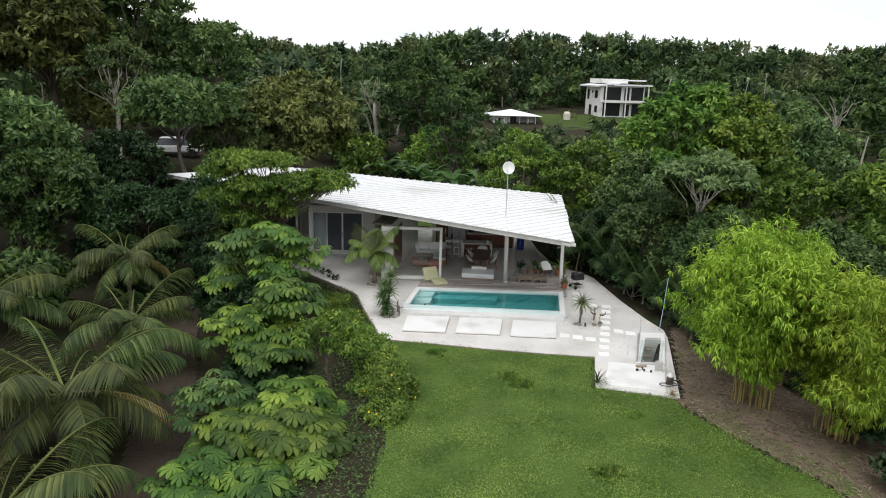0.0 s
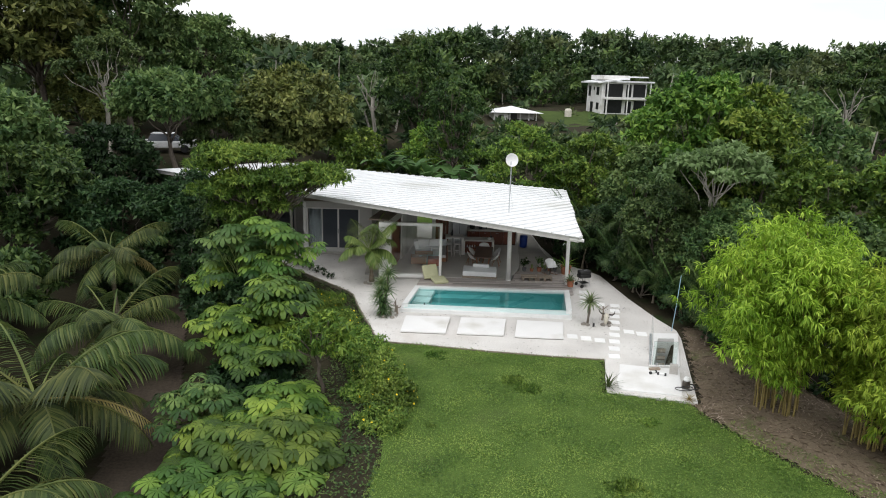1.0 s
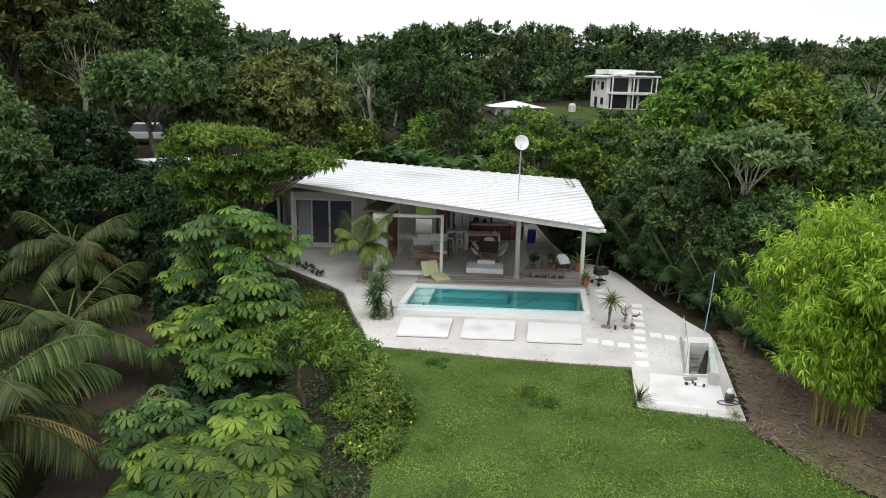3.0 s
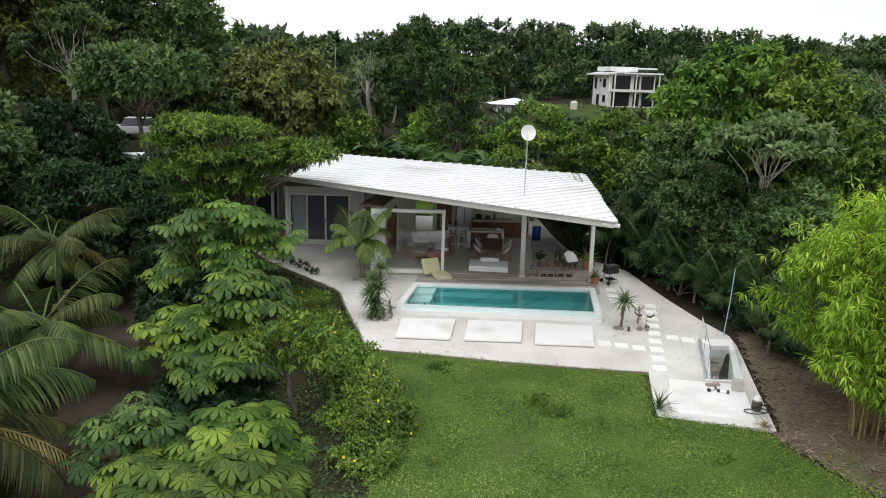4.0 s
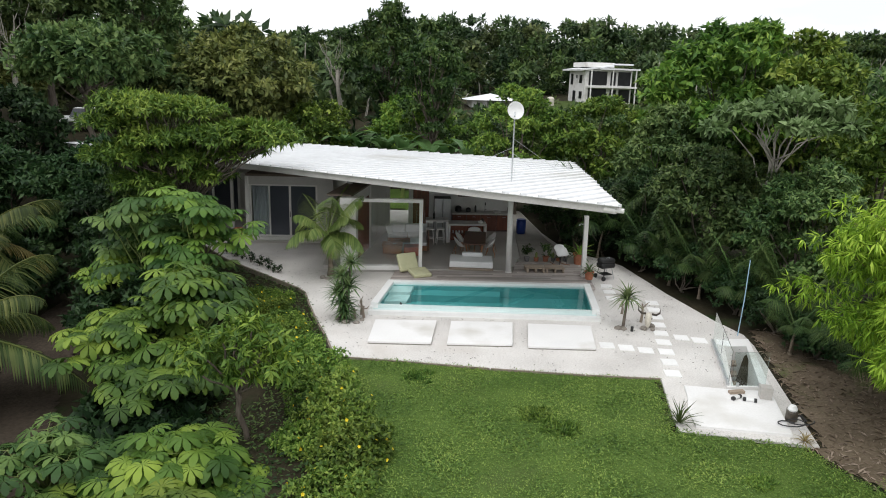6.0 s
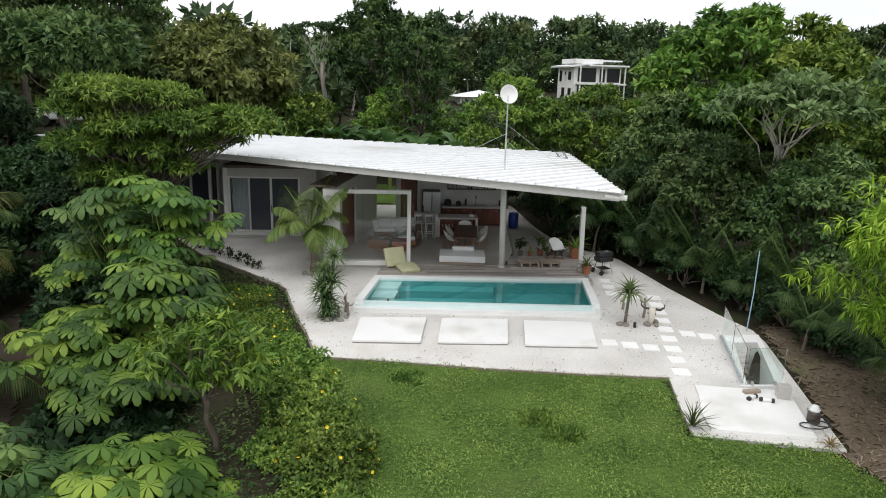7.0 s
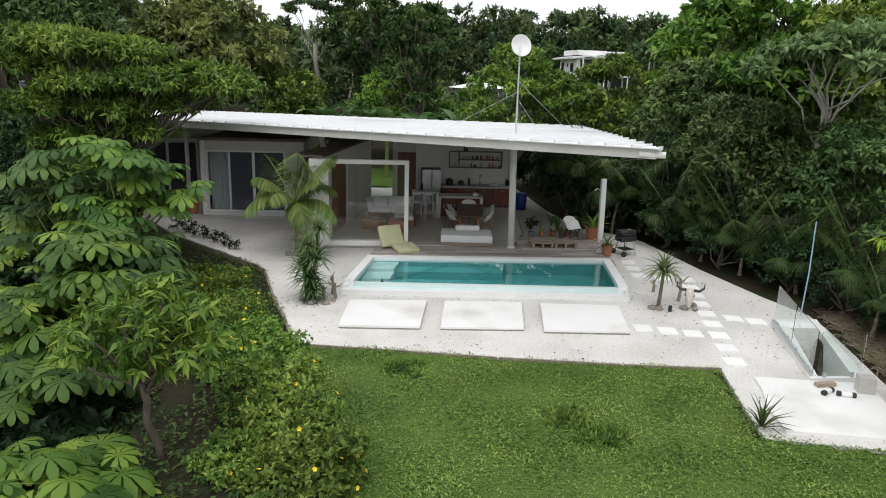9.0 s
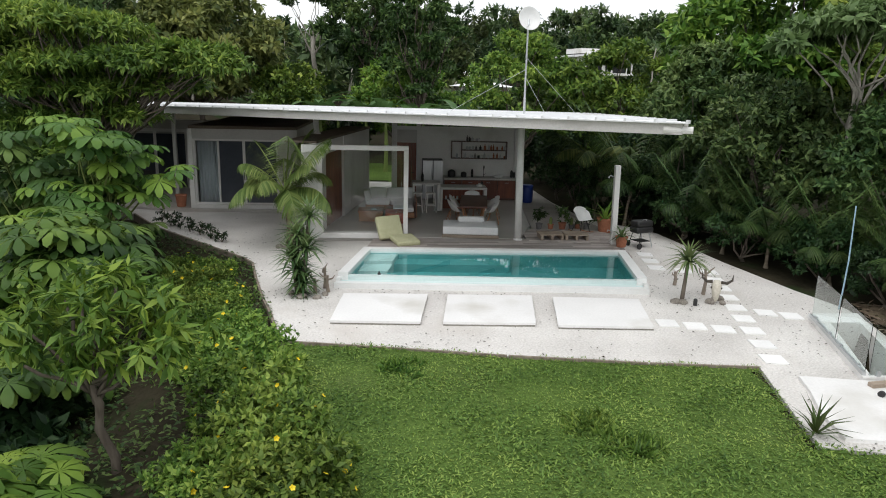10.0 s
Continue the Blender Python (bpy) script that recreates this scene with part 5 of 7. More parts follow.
for i, (x, y, r_, h_, pm, pl) in enumerate(((3.85, 36.15, 0.11, 0.2, GREY_POT, "bush"), (4.25, 36.18, 0.1, 0.17, TERRACOTTA, "cactus"), (4.65, 36.2, 0.13, 0.22, TERRACOTTA, "bush"), (4.97, 36.22, 0.09, 0.15, GREY_POT, "cactus"), (5.5, 36.25, 0.1, 0.18, GREY_POT, "bush"), (5.2, 36.3, 0.09, 0.16, TERRACOTTA, "blades"))):
    potted(x, y, 0.075, r_, h_, pm, pl, "small potted plant standing on the side terrace", 30 + i)
potted(5.98, 35.75, 0.075, 0.17, 0.3, TERRACOTTA, "blades", "tall leafy plant in a terracotta pot beside the shower", 41, LEAF_HEDGE).scale = (1.6, 1.6, 1.6)
potted(5.8, 33.5, 0.107, 0.14, 0.26, TERRACOTTA, "blades", "spiky plant in a terracotta pot at the deck corner", 42).scale = (1.25, 1.25, 1.25)
shower = thing("outdoor_shower", pose(5.66, 33.86, 0.105, 0, -1.0, 0), "white outdoor shower post with small chrome head", "shower")
part("post", box(-0.08, 0.08, -0.08, 0.08, 0.0, 2.4, 0.012), WHITE, shower)
part("shower_head", tube([(-0.08, 0, 2.05), (-0.2, 0, 2.1), (-0.26, 0, 2.03)], [0.012, 0.012, 0.035], 8), METAL, shower)
part("tap", tube([(-0.08, 0, 0.42), (-0.18, 0, 0.44), (-0.2, 0, 0.38)], [0.014, 0.014, 0.012], 8), METAL, shower)

# kettle grill on wheels
grill = thing("charcoal_grill", pose(6.55, 33.95, 0.0, 0, 0, 20), "black charcoal grill on a wheeled stand", "grill")
part("bowl", cushion(-0.32, 0.32, -0.2, 0.2, 0.46, 0.66, 0.08), BLACK, grill, smooth=True)
part("lid", cushion(-0.31, 0.31, -0.19, 0.19, 0.655, 0.84, 0.085), BLACK, grill, smooth=True)
for sx in (-1, 1):
    for sy in (-1, 1):
        part("leg", tube([(sx * 0.15, sy * 0.15, 0.56), (sx * 0.25, sy * 0.25, 0.02)], [0.013, 0.013], 6), METAL if sx > 0 else BLACK, grill)
for sy in (-1, 1):
    bm = lathe([(0.02, -0.02), (0.09, -0.02), (0.09, 0.02), (0.02, 0.02)], 14)
    bm.transform(pose(-0.25, sy * 0.27, 0.09, 90, 0, 0))
    part("wheel", bm, BLACK, grill)
part("lid_handle", tube([(-0.07, -0.1, 0.82), (-0.07, -0.12, 0.88), (0.07, -0.12, 0.88), (0.07, -0.1, 0.82)], [0.01] * 4, 6), METAL, grill)
part("lower_shelf", box(-0.2, 0.2, -0.2, 0.2, 0.2, 0.22, 0.004), DARK_METAL, grill)

# garden ornaments by the stepping tiles
skull = thing("bull_skull", pose(6.37, 28.5, 0.0, 0, 0, -25), "bleached horned cattle skull leaning on rocks", "ornament")
bm = tube([(0, 0.05, 0.5), (0, 0.0, 0.4), (0, -0.06, 0.25), (0, -0.1, 0.1), (0, -0.11, 0.04)], [0.07, 0.115, 0.095, 0.06, 0.035], 12)
part("cranium", bm, BONE, skull, smooth=True)
for sx in (-1, 1):
    part("horn", tube([(sx * 0.09, 0.04, 0.47), (sx * 0.22, 0.04, 0.46), (sx * 0.32, 0.02, 0.55), (sx * 0.33, 0.0, 0.68)], [0.04, 0.035, 0.025, 0.006], 8), HORN, skull, smooth=True)
    part("eye_socket", tube([(sx * 0.075, -0.02, 0.36), (sx * 0.105, -0.06, 0.35)], [0.02, 0.028], 8), HORN, skull)


def rock(x, y, z, s, seed, label):
    rng = random.Random(seed)
    bm = bmesh.new()
    bmesh.ops.create_icosphere(bm, subdivisions=2, radius=1)
    off = Vector((rng.uniform(0, 50), rng.uniform(0, 50), 0))
    for v in bm.verts:
        v.co *= 1 + 0.35 * noise.noise(v.co * 1.3 + off)
        v.co = Vector((v.co.x * s, v.co.y * s * rng.uniform(0.75, 0.8), v.co.z * s * 0.6))
    return single("rock", bm, ROCK, label, "rock", "garden rocks", m=pose(x, y, z, 0, 0, rng.uniform(0, 360)))


for i, (x, y, s) in enumerate(((6.22, 28.42, 0.13), (6.47, 28.32, 0.1), (6.52, 28.65, 0.14), (5.42, 28.45, 0.13), (5.58, 28.38, 0.12), (-3.05, 28.75, 0.13), (-2.7, 28.7, 0.1), (-3.3, 29.0, 0.1), (-4.3, 33.5, 0.14), (-3.8, 33.55, 0.13), (-4.1, 33.4, 0.12), (-2.55, 28.95, 0.09))):
    rock(x, y, 0.03, s, i, "small rounded garden rock in the gravel")
for i, (x, y, h_) in enumerate(((6.35, 29.07, 0.62), (5.97, 29.85, 0.34), (-2.6, 29.5, 0.5), (-2.78, 29.1, 0.36), (-2.5, 29.2, 0.4))):
    ob = thing("driftwood_stump", pose(x, y, 0, 0, 0, 40 * i), "weathered driftwood piece standing in the gravel", "driftwood", "driftwood pieces")
    part("stem", tube([(0, 0, 0), (0.03, 0, h_ * 0.5), (0.0, 0.02, h_)], [0.05, 0.04, 0.03], 8), DRIFT, ob)
    part("branch", tube([(0.02, 0, h_ * 0.8), (0.14, 0.03, h_ * 0.95), (0.22, 0.0, h_ * 1.1)], [0.025, 0.02, 0.008], 6), DRIFT, ob)
    part("branch", tube([(0.0, 0, h_ * 0.75), (-0.12, 0.02, h_ * 0.85), (-0.17, 0.0, h_ * 1.05)], [0.025, 0.018, 0.008], 6), DRIFT, ob)
single("garden_spot", lathe([(0.04, 0), (0.045, 0.02), (0.045, 0.14), (0.03, 0.16)], 10), BLACK, "small black garden spotlight in the gravel", "spotlight", m=pose(5.79, 28.24, 0))

# tools and pump parts lying on the landing
pump = thing("water_pump", pose(7.68, 22.58, 0.0, 0, 0, 20), "dark water pump with white cap on the landing", "pump")
part("body", lathe([(0.1, 0), (0.13, 0.02), (0.13, 0.22), (0.08, 0.26)], 14), HORN, pump)
part("cap", lathe([(0.1, 0.26), (0.11, 0.3), (0.07, 0.38), (0.02, 0.4)], 14), SHELL, pump)
part("pipe", tube([(0.1, 0, 0.12), (0.24, -0.06, 0.1), (0.26, -0.2, 0.03)], [0.025] * 3, 8), BLACK, pump)
for x, y, rz in ((6.85, 23.55, 30), (7.12, 23.42, -20)):
    bt = thing("pipe_fitting", pose(x, y, 0.1, 0, 90, rz) @ Matrix.Scale(0.75, 4), "white and black pipe fitting lying on the landing", "pipe fitting", "pipe fittings")
    part("pipe", lathe([(0.055, -0.12), (0.06, -0.1), (0.06, 0.1), (0.055, 0.12)], 12), SHELL, bt)
    part("cap", lathe([(0.065, 0.12), (0.07, 0.14), (0.07, 0.2), (0.05, 0.21)], 12), BLACK, bt)
    part("cap", lathe([(0.05, -0.21), (0.07, -0.2), (0.07, -0.14), (0.065, -0.12)], 12), BLACK, bt)
single("concrete_block", box(-0.14, 0.14, -0.12, 0.12, 0, 0.3, 0.01), CONCRETE, "grey concrete block on the landing", "block", m=pose(7.6, 23.62, 0.062, 0, 0, -17))
single("wood_offcut", box(-0.2, 0.2, -0.06, 0.06, 0, 0.07, 0.006), PALLET, "short wooden board lying beside the pit", "board", m=pose(7.0, 23.86, 0.062, 0, 0, 8))
single("black_hose", tube([(0.25 * math.cos(a * 0.6) + 0.02 * a, 0.16 * math.sin(a * 0.6), 0.02 + 0.004 * a) for a in range(22)], [0.014] * 22, 6), BLACK, "coiled black hose on the landing", "hose", m=pose(7.35, 22.25, 0.06))
bm = tube([(0, 0, 0), (0.12, 0.12, 1.1), (0.28, 0.4, 2.3)], [0.018, 0.016, 0.014], 8)
single("pool_net_pole", bm, material("pale_blue_pole", (0.25, 0.42, 0.55), (0.4, 0.55, 0.65), 0.4, bump=0.0), "pale blue pool net pole leaning against the shrubs", "pole", m=pose(9.0, 27.95, 0.0))
pc = thing("deck_chair", pose(-10.9, 42.2, 0.1, 0, 0, 15), "dark metal folding chair on the porch", "chair")
part("seat", box(-0.25, 0.25, -0.25, 0.25, 0.4, 0.44, 0.01), DARK_METAL, pc)
part("backrest", box(-0.25, 0.25, 0.22, 0.26, 0.44, 0.95, 0.01), DARK_METAL, pc)
for sx in (-1, 1):
    part("leg", tube([(sx * 0.24, -0.3, 0), (sx * 0.24, 0.24, 0.5)], [0.012, 0.012], 6), DARK_METAL, pc)
    part("leg", tube([(sx * 0.22, 0.3, 0), (sx * 0.22, -0.22, 0.42)], [0.012, 0.012], 6), DARK_METAL, pc)
single("clay_planter", lathe([(0.14, 0), (0.16, 0.02), (0.2, 0.4), (0.22, 0.42), (0.2, 0.45)], 16), TERRACOTTA, "tall red clay planter at the bedroom corner", "planter", m=pose(-8.85, 39.5, 0.1))
# trees round the house: x, y, height of top, crown radius, leaves, shape, seed and so on
tree("lush_tree", 15.2, 43.5, 11.0, 5.4, LEAF_LUSH, "tall bright green tree draped in climbing vines", leaves=26000, seed=3, lobes_n=34, bottom=0.05, lobe_r=(0.2, 0.34))
tree("lush_tree", 17.4, 40.4, 10.2, 3.7, LEAF_LUSH, "bright green vine-covered tree with dense crown", leaves=16000, seed=31, lobes_n=26, bottom=0.05)
tree("lush_tree", 4.9, 46.5, 7.5, 2.8, LEAF_LUSH, "bright green bushy tree behind the roof", leaves=13000, seed=4, lobes_n=18, bottom=0.1)
tree("lush_tree", 8.7, 45.0, 7.3, 2.9, LEAF_LUSH, "dense green tree beside the house", leaves=12000, seed=5, lobes_n=18, bottom=0.05)
tree("lush_tree", 11.4, 40.8, 6.9, 3.0, LEAF_UPLAND, "dense dark green tree with climbing vines", leaves=14000, seed=6, lobes_n=22, bottom=0.02)
tree("broadleaf_tree", 10.4, 34.0, 5.5, 2.5, LEAF_UPLAND, "dense broad-leaved tree beside the gravel terrace", leaves=17000, seed=7, lobes_n=22, bottom=0.08)
tree("broadleaf_tree", 12.2, 30.6, 5.2, 2.6, LEAF_UPLAND, "dense broad-leaved tree above fern palms", leaves=17000, seed=8, lobes_n=22, bottom=0.05)
# shrubs whose near-black leaf colour carries the shade along the terrace
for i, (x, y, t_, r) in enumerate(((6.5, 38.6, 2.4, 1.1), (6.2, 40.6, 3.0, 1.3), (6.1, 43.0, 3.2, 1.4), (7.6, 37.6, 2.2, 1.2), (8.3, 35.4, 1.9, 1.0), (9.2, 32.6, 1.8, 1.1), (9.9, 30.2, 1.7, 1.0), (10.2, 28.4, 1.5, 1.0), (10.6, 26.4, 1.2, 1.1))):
    tree("undergrowth", x, y, t_, r, LEAF_DARK_SHADED, "dark shrub along the terrace, shade put into its leaf colour", leaves=5000, seed=110 + i, lobes_n=12, bottom=0.0, category="undergrowth")
tree("broadleaf_tree", 8.9, 37.8, 4.0, 1.9, LEAF_DARK_SHADED, "low dark tree beside the terrace, shade put into its leaf colour", leaves=9000, seed=9, lobes_n=14, bottom=0.05)
tree("umbrella_tree", 12.2, 32.9, 7.5, 2.6, LEAF_PALE, "open tree with pale branches and flat feathery crown", bark=PALE_BARK, leaves=5200, shape="umbrella", seed=10, lobes_n=20, coverage=1.5)
tree("broadleaf_tree", 17.0, 33.2, 7.4, 3.1, LEAF_LUSH, "bright green rounded tree on the slope", leaves=14000, seed=11, lobes_n=22, bottom=0.1)
tree("broadleaf_tree", 16.0, 27.5, 5.2, 3.2, LEAF_UPLAND, "dense green tree on the slope behind the bamboo", leaves=14000, seed=12, lobes_n=20, bottom=0.02)
tree("broadleaf_tree", 21.5, 31.0, 8.6, 3.6, LEAF_LUSH, "bright green tree high on the slope", leaves=12000, seed=13, lobes_n=20, bottom=0.05)
tree("broadleaf_tree", 14.9, 19.6, 3.2, 2.8, LEAF_DARK_SHADED, "dark green shrubby tree on the lower slope", leaves=11000, seed=14, lobes_n=18, bottom=0.0)
tree("broadleaf_tree", 13.5, 15.6, 1.3, 2.3, LEAF_DARK_SHADED, "dark green shrubby tree on the lower slope", leaves=8000, seed=15, lobes_n=14, bottom=0.0)
tree("layered_tree", -9.6, 34.8, 6.5, 3.9, LEAF_LUSH, "spreading tree with flat layers of feathery leaves", leaves=30000, shape="layered", seed=22, lobes_n=8, bottom=0.5, coverage=1.25, base=-1.2, tpl=LEAFLET_V,
     plates=((-11.0, 34.1, 6.35, 1.3, 0.9), (-9.5, 35.1, 6.15, 1.1, 0.9), (-12.0, 34.4, 5.7, 1.0, 0.8), (-7.0, 34.6, 5.5, 1.3, 0.8), (-8.4, 34.2, 5.3, 0.9, 0.8), (-10.4, 33.9, 5.2, 1.0, 0.8), (-6.2, 34.4, 5.25, 0.6, 0.5),
             (-8.0, 35.3, 4.7, 1.1, 0.8), (-9.6, 34.3, 4.5, 0.9, 0.8), (-11.6, 34.0, 4.6, 1.0, 0.8), (-8.9, 34.8, 3.8, 0.8, 0.7), (-10.9, 34.2, 3.6, 0.9, 0.8), (-9.9, 33.8, 2.9, 0.8, 0.7)))
tree("vine_column", -10.3, 34.9, 5.7, 1.15, LEAF_LUSH, "trunk wrapped in hanging green vines", leaves=9000, seed=23, lobes_n=16, bottom=0.02, lobe_r=(0.45, 0.7))
tree("dark_tree", -12.2, 37.2, 5.0, 2.1, LEAF_FOREST, "leafy tree close behind the layered tree", leaves=12000, seed=29, lobes_n=20, bottom=0.02)
# dark fill by the track: the gloom between the trees is painted into the leaves
tree("dark_tree", -14.6, 39.5, 4.7, 3.0, LEAF_DARK_SHADED, "dense tree with deep shade put into its dark leaf colour", leaves=14000, seed=24, lobes_n=22, bottom=0.05)
tree("dark_tree", -18.8, 38.5, 4.6, 3.2, LEAF_DARK_SHADED, "dense tree with deep shade put into its dark leaf colour", leaves=13000, seed=25, lobes_n=22, bottom=0.05)
tree("dark_tree", -13.4, 36.6, 3.2, 1.9, LEAF_DARK_SHADED, "low dark shrub beneath the taller trees", leaves=9000, seed=26, lobes_n=16, bottom=0.0)
tree("dark_tree", -23.0, 38.0, 6.2, 3.6, LEAF_FOREST, "broad forest tree at the track", leaves=14000, seed=27, lobes_n=24, bottom=0.2)
tree("dark_tree", -27.0, 42.0, 9.0, 4.4, LEAF_UPLAND, "broad forest tree at the track", leaves=14000, seed=28, lobes_n=26, bottom=0.25)
tree("forest_tree", -19.5, 50.0, 10.2, 4.2, LEAF_UPLAND, "tall forest tree with spreading crown", leaves=14000, seed=41, lobes_n=26, bottom=0.5)
tree("pale_tree", -26.0, 54.0, 12.4, 3.3, LEAF_UPLAND, "tall pale-trunked tree with open layered crown", bark=PALE_BARK, leaves=5000, shape="layered", seed=42, lobes_n=16, bottom=0.5, coverage=0.8)
tree("olive_tree", -12.8, 58.0, 10.6, 5.0, LEAF_OLIVE, "broad olive-tinted tree with rusty young leaves", leaves=17000, seed=43, lobes_n=30, bottom=0.12)
tree("pale_tree", -6.9, 66.0, 11.3, 2.6, LEAF_FOREST, "slender pale-trunked tree with sparse crown", bark=PALE_BARK, leaves=3200, shape="umbrella", seed=44, lobes_n=12, coverage=0.6)
tree("forest_tree", -3.0, 64.0, 13.2, 3.3, LEAF_FOREST, "tall slender forest tree", leaves=9000, seed=45, lobes_n=20, bottom=0.3)
tree("layered_tree", 0.3, 54.0, 9.9, 2.5, LEAF_FOREST, "tree with tiers of fresh green leaves", leaves=10000, shape="layered", seed=46, lobes_n=26, bottom=0.25, coverage=1.3)
tree("forest_tree", -0.8, 58.5, 6.8, 3.4, LEAF_LUSH, "rounded forest tree behind the roof", leaves=9000, seed=47, lobes_n=20, bottom=0.05)
tree("forest_tree", -7.2, 56.5, 6.0, 2.8, LEAF_LUSH, "green forest tree behind the roof", leaves=8000, seed=48, lobes_n=18, bottom=0.05)
tree("forest_tree", -17.5, 55.5, 8.2, 3.4, LEAF_UPLAND, "rounded forest tree behind the house", leaves=9000, seed=49, lobes_n=20, bottom=0.1)
tree("tall_tree", -33.0, 58.0, 19.0, 6.0, LEAF_OLIVE, "very tall dark forest tree", leaves=15000, seed=50, lobes_n=30, bottom=0.3)
tree("tall_tree", -28.5, 64.0, 19.0, 5.2, LEAF_UPLAND, "very tall dark forest tree", leaves=14000, seed=51, lobes_n=30, bottom=0.3)
tree("tall_tree", -22.0, 66.0, 15.5, 3.6, LEAF_UPLAND, "tall dark forest tree with forked crown", leaves=10000, seed=52, lobes_n=24, bottom=0.4)
tree("tall_tree", -37.0, 50.0, 17.0, 5.0, LEAF_OLIVE, "tall dark forest tree", leaves=12000, seed=53, lobes_n=26, bottom=0.25)
tree("forest_tree", -31.0, 46.0, 9.5, 4.2, LEAF_UPLAND, "broad forest tree on the rise", leaves=11000, seed=54, lobes_n=22, bottom=0.1)
tree("forest_tree", -30.5, 60.0, 11.0, 3.6, LEAF_OLIVE, "broad forest tree on the rise", leaves=9000, seed=55, lobes_n=22, bottom=0.1)
tree("forest_tree", -30.0, 35.0, 6.8, 3.6, LEAF_FOREST, "broad forest tree above the palms", leaves=11000, seed=56, lobes_n=22, bottom=0.1)
tree("forest_tree", -21.5, 44.5, 7.0, 3.2, LEAF_DARK_SHADED, "forest tree with shade put into its dark leaf colour", leaves=9000, seed=57, lobes_n=20, bottom=0.1)
tree("forest_tree", 9.5, 55.5, 6.2, 3.4, LEAF_UPLAND, "rounded forest tree on the slope", leaves=9000, seed=58, lobes_n=20, bottom=0.0)
tree("forest_tree", 14.5, 60.0, 5.4, 3.6, LEAF_FOREST, "rounded forest tree on the slope", leaves=9000, seed=59, lobes_n=20, bottom=0.0)
tree("forest_tree", 25.0, 50.0, 9.2, 4.4, LEAF_UPLAND, "broad forest tree on the slope", leaves=10000, seed=60, lobes_n=22, bottom=0.1)
tree("forest_tree", 29.0, 41.0, 7.6, 4.4, LEAF_UPLAND, "broad forest tree on the slope", leaves=10000, seed=61, lobes_n=22, bottom=0.1)
tree("pale_tree", 35.0, 62.0, 12.0, 4.0, LEAF_FOREST, "tall open tree with pale branches", bark=PALE_BARK, leaves=4500, shape="umbrella", seed=62, lobes_n=14, coverage=0.8)
tree("forest_tree", 5.0, 66.0, 5.0, 3.0, LEAF_FOREST, "rounded forest tree on the slope", leaves=7000, seed=63, lobes_n=18, bottom=0.0)


# far woods: one sheet of crowns up to the ridge
CREST = ((-0.9, 24.0), (-0.42, 22.0), (-0.3, 19.6), (-0.22, 17.6), (-0.18, 16.6), (-0.12, 16.8), (-0.05, 19.6), (0.03, 22.0), (0.1, 20.6), (0.146, 20.6), (0.235, 21.8), (0.33, 20.4), (0.49, 19.6), (0.62, 20.2), (0.9, 21.5))


def crest(x, y):
    """Height of the ridge's tree line in the direction of x, y."""
    return float(np.interp(x / y, [c_[0] for c_ in CREST], [c_[1] for c_ in CREST]))


def far_forest():
    rng = np.random.default_rng(77)
    lobes, sorts = [], []
    stems = bmesh.new()
    for j, yy in enumerate(np.arange(72, 205, 6.2)):
        span = 0.75 * yy + 22
        for xx in np.arange(-span, span, 6.4):
            x, y = xx + rng.uniform(-2.4, 2.4), yy + rng.uniform(-2.4, 2.4)
            g0 = height(x, y)
            swell = noise.noise(Vector((x * 0.035, y * 0.03, 3)))
            tall = rng.uniform(5.5, 10.5) + 3.5 * swell + 4.5 * ease(140, 175, y) + 3.0 * (1 - ease(-60, -28, x)) * (1 - ease(100, 150, y))
            lim = 30.0
            if y < 126 and 0.03 * y < x + 1.3 < 0.42 * y:
                lim = 4.6 + 0.012 * (y - 72)
            if 108 < y < 122 and 6 < x < 19 or 119 < y < 136 and 22 < x < 40:
                continue
            low_scrub = 84 < y < 131 and 4 < x < 21 or 97 < y < 128 and 17 < x < 39
            if -0.42 < x / y < -0.08 and y > 85:
                tall -= 3.2
            if 0.03 * y < x + 1.3 < 0.17 * y and y < 110:
                lim = min(lim, 9.9 - 0.069 * y)
            sky = crest(x, y)
            if y > 150:
                tall = sky + 0.7 - g0 - rng.uniform(0.0, 2.0)
            top = min(g0 + tall, lim, 10.6 + (sky + 0.7 - 10.6) * y / 175)
            if low_scrub:
                top = g0 + rng.uniform(0.6, 1.7)
            if top - g0 < 1.2 and not low_scrub:
                top = g0 + 1.2
            rr = min(rng.uniform(2.4, 4.6) + (0.8 if y > 140 else 0.0), 0.9 * (top - g0) + 0.8)
            sort = int(rng.integers(0, 4))
            for q in range(8):
                sorts.append(sort)
                a, e = rng.uniform(0, 6.28), rng.uniform(0, 1)
                lr = rr * rng.uniform(0.32, 0.5)
                rad = (rr - lr) * (1.1 - 0.8 * e)
                zz = g0 + (top - g0) * (0.12 + 0.88 * e) - lr * 0.7
                lobes.append(((x + rad * math.cos(a), y + rad * math.sin(a), zz), lr, rng.uniform(0.6, 0.85)))
            if y < 140 and rng.random() < 0.35:
                limb(stems, (x, y - rr * 0.6, g0 - 0.2), (x + rng.uniform(-1, 1), y - rr * 0.6, g0 + (top - g0) * 0.8), 0.16, 0.07, rng, 5, 0.08, 3)
    woods = thing("far_forest", pose(0, 0, 0), "wooded hillside of mixed green trees up to the ridge", "forest", kind="stuff")
    for kind_ in range(4):
        some = [l_ for l_, k_ in zip(lobes, sorts) if k_ == kind_]
        part("crowns", crown_leaves("crowns", LEAF_FAR[kind_], some, int(440000 * len(some) / len(lobes)), rng, 0.8, 0.3, low=-0.12), None, woods)
    part("stems", stems, PALE_BARK, woods)


far_forest()


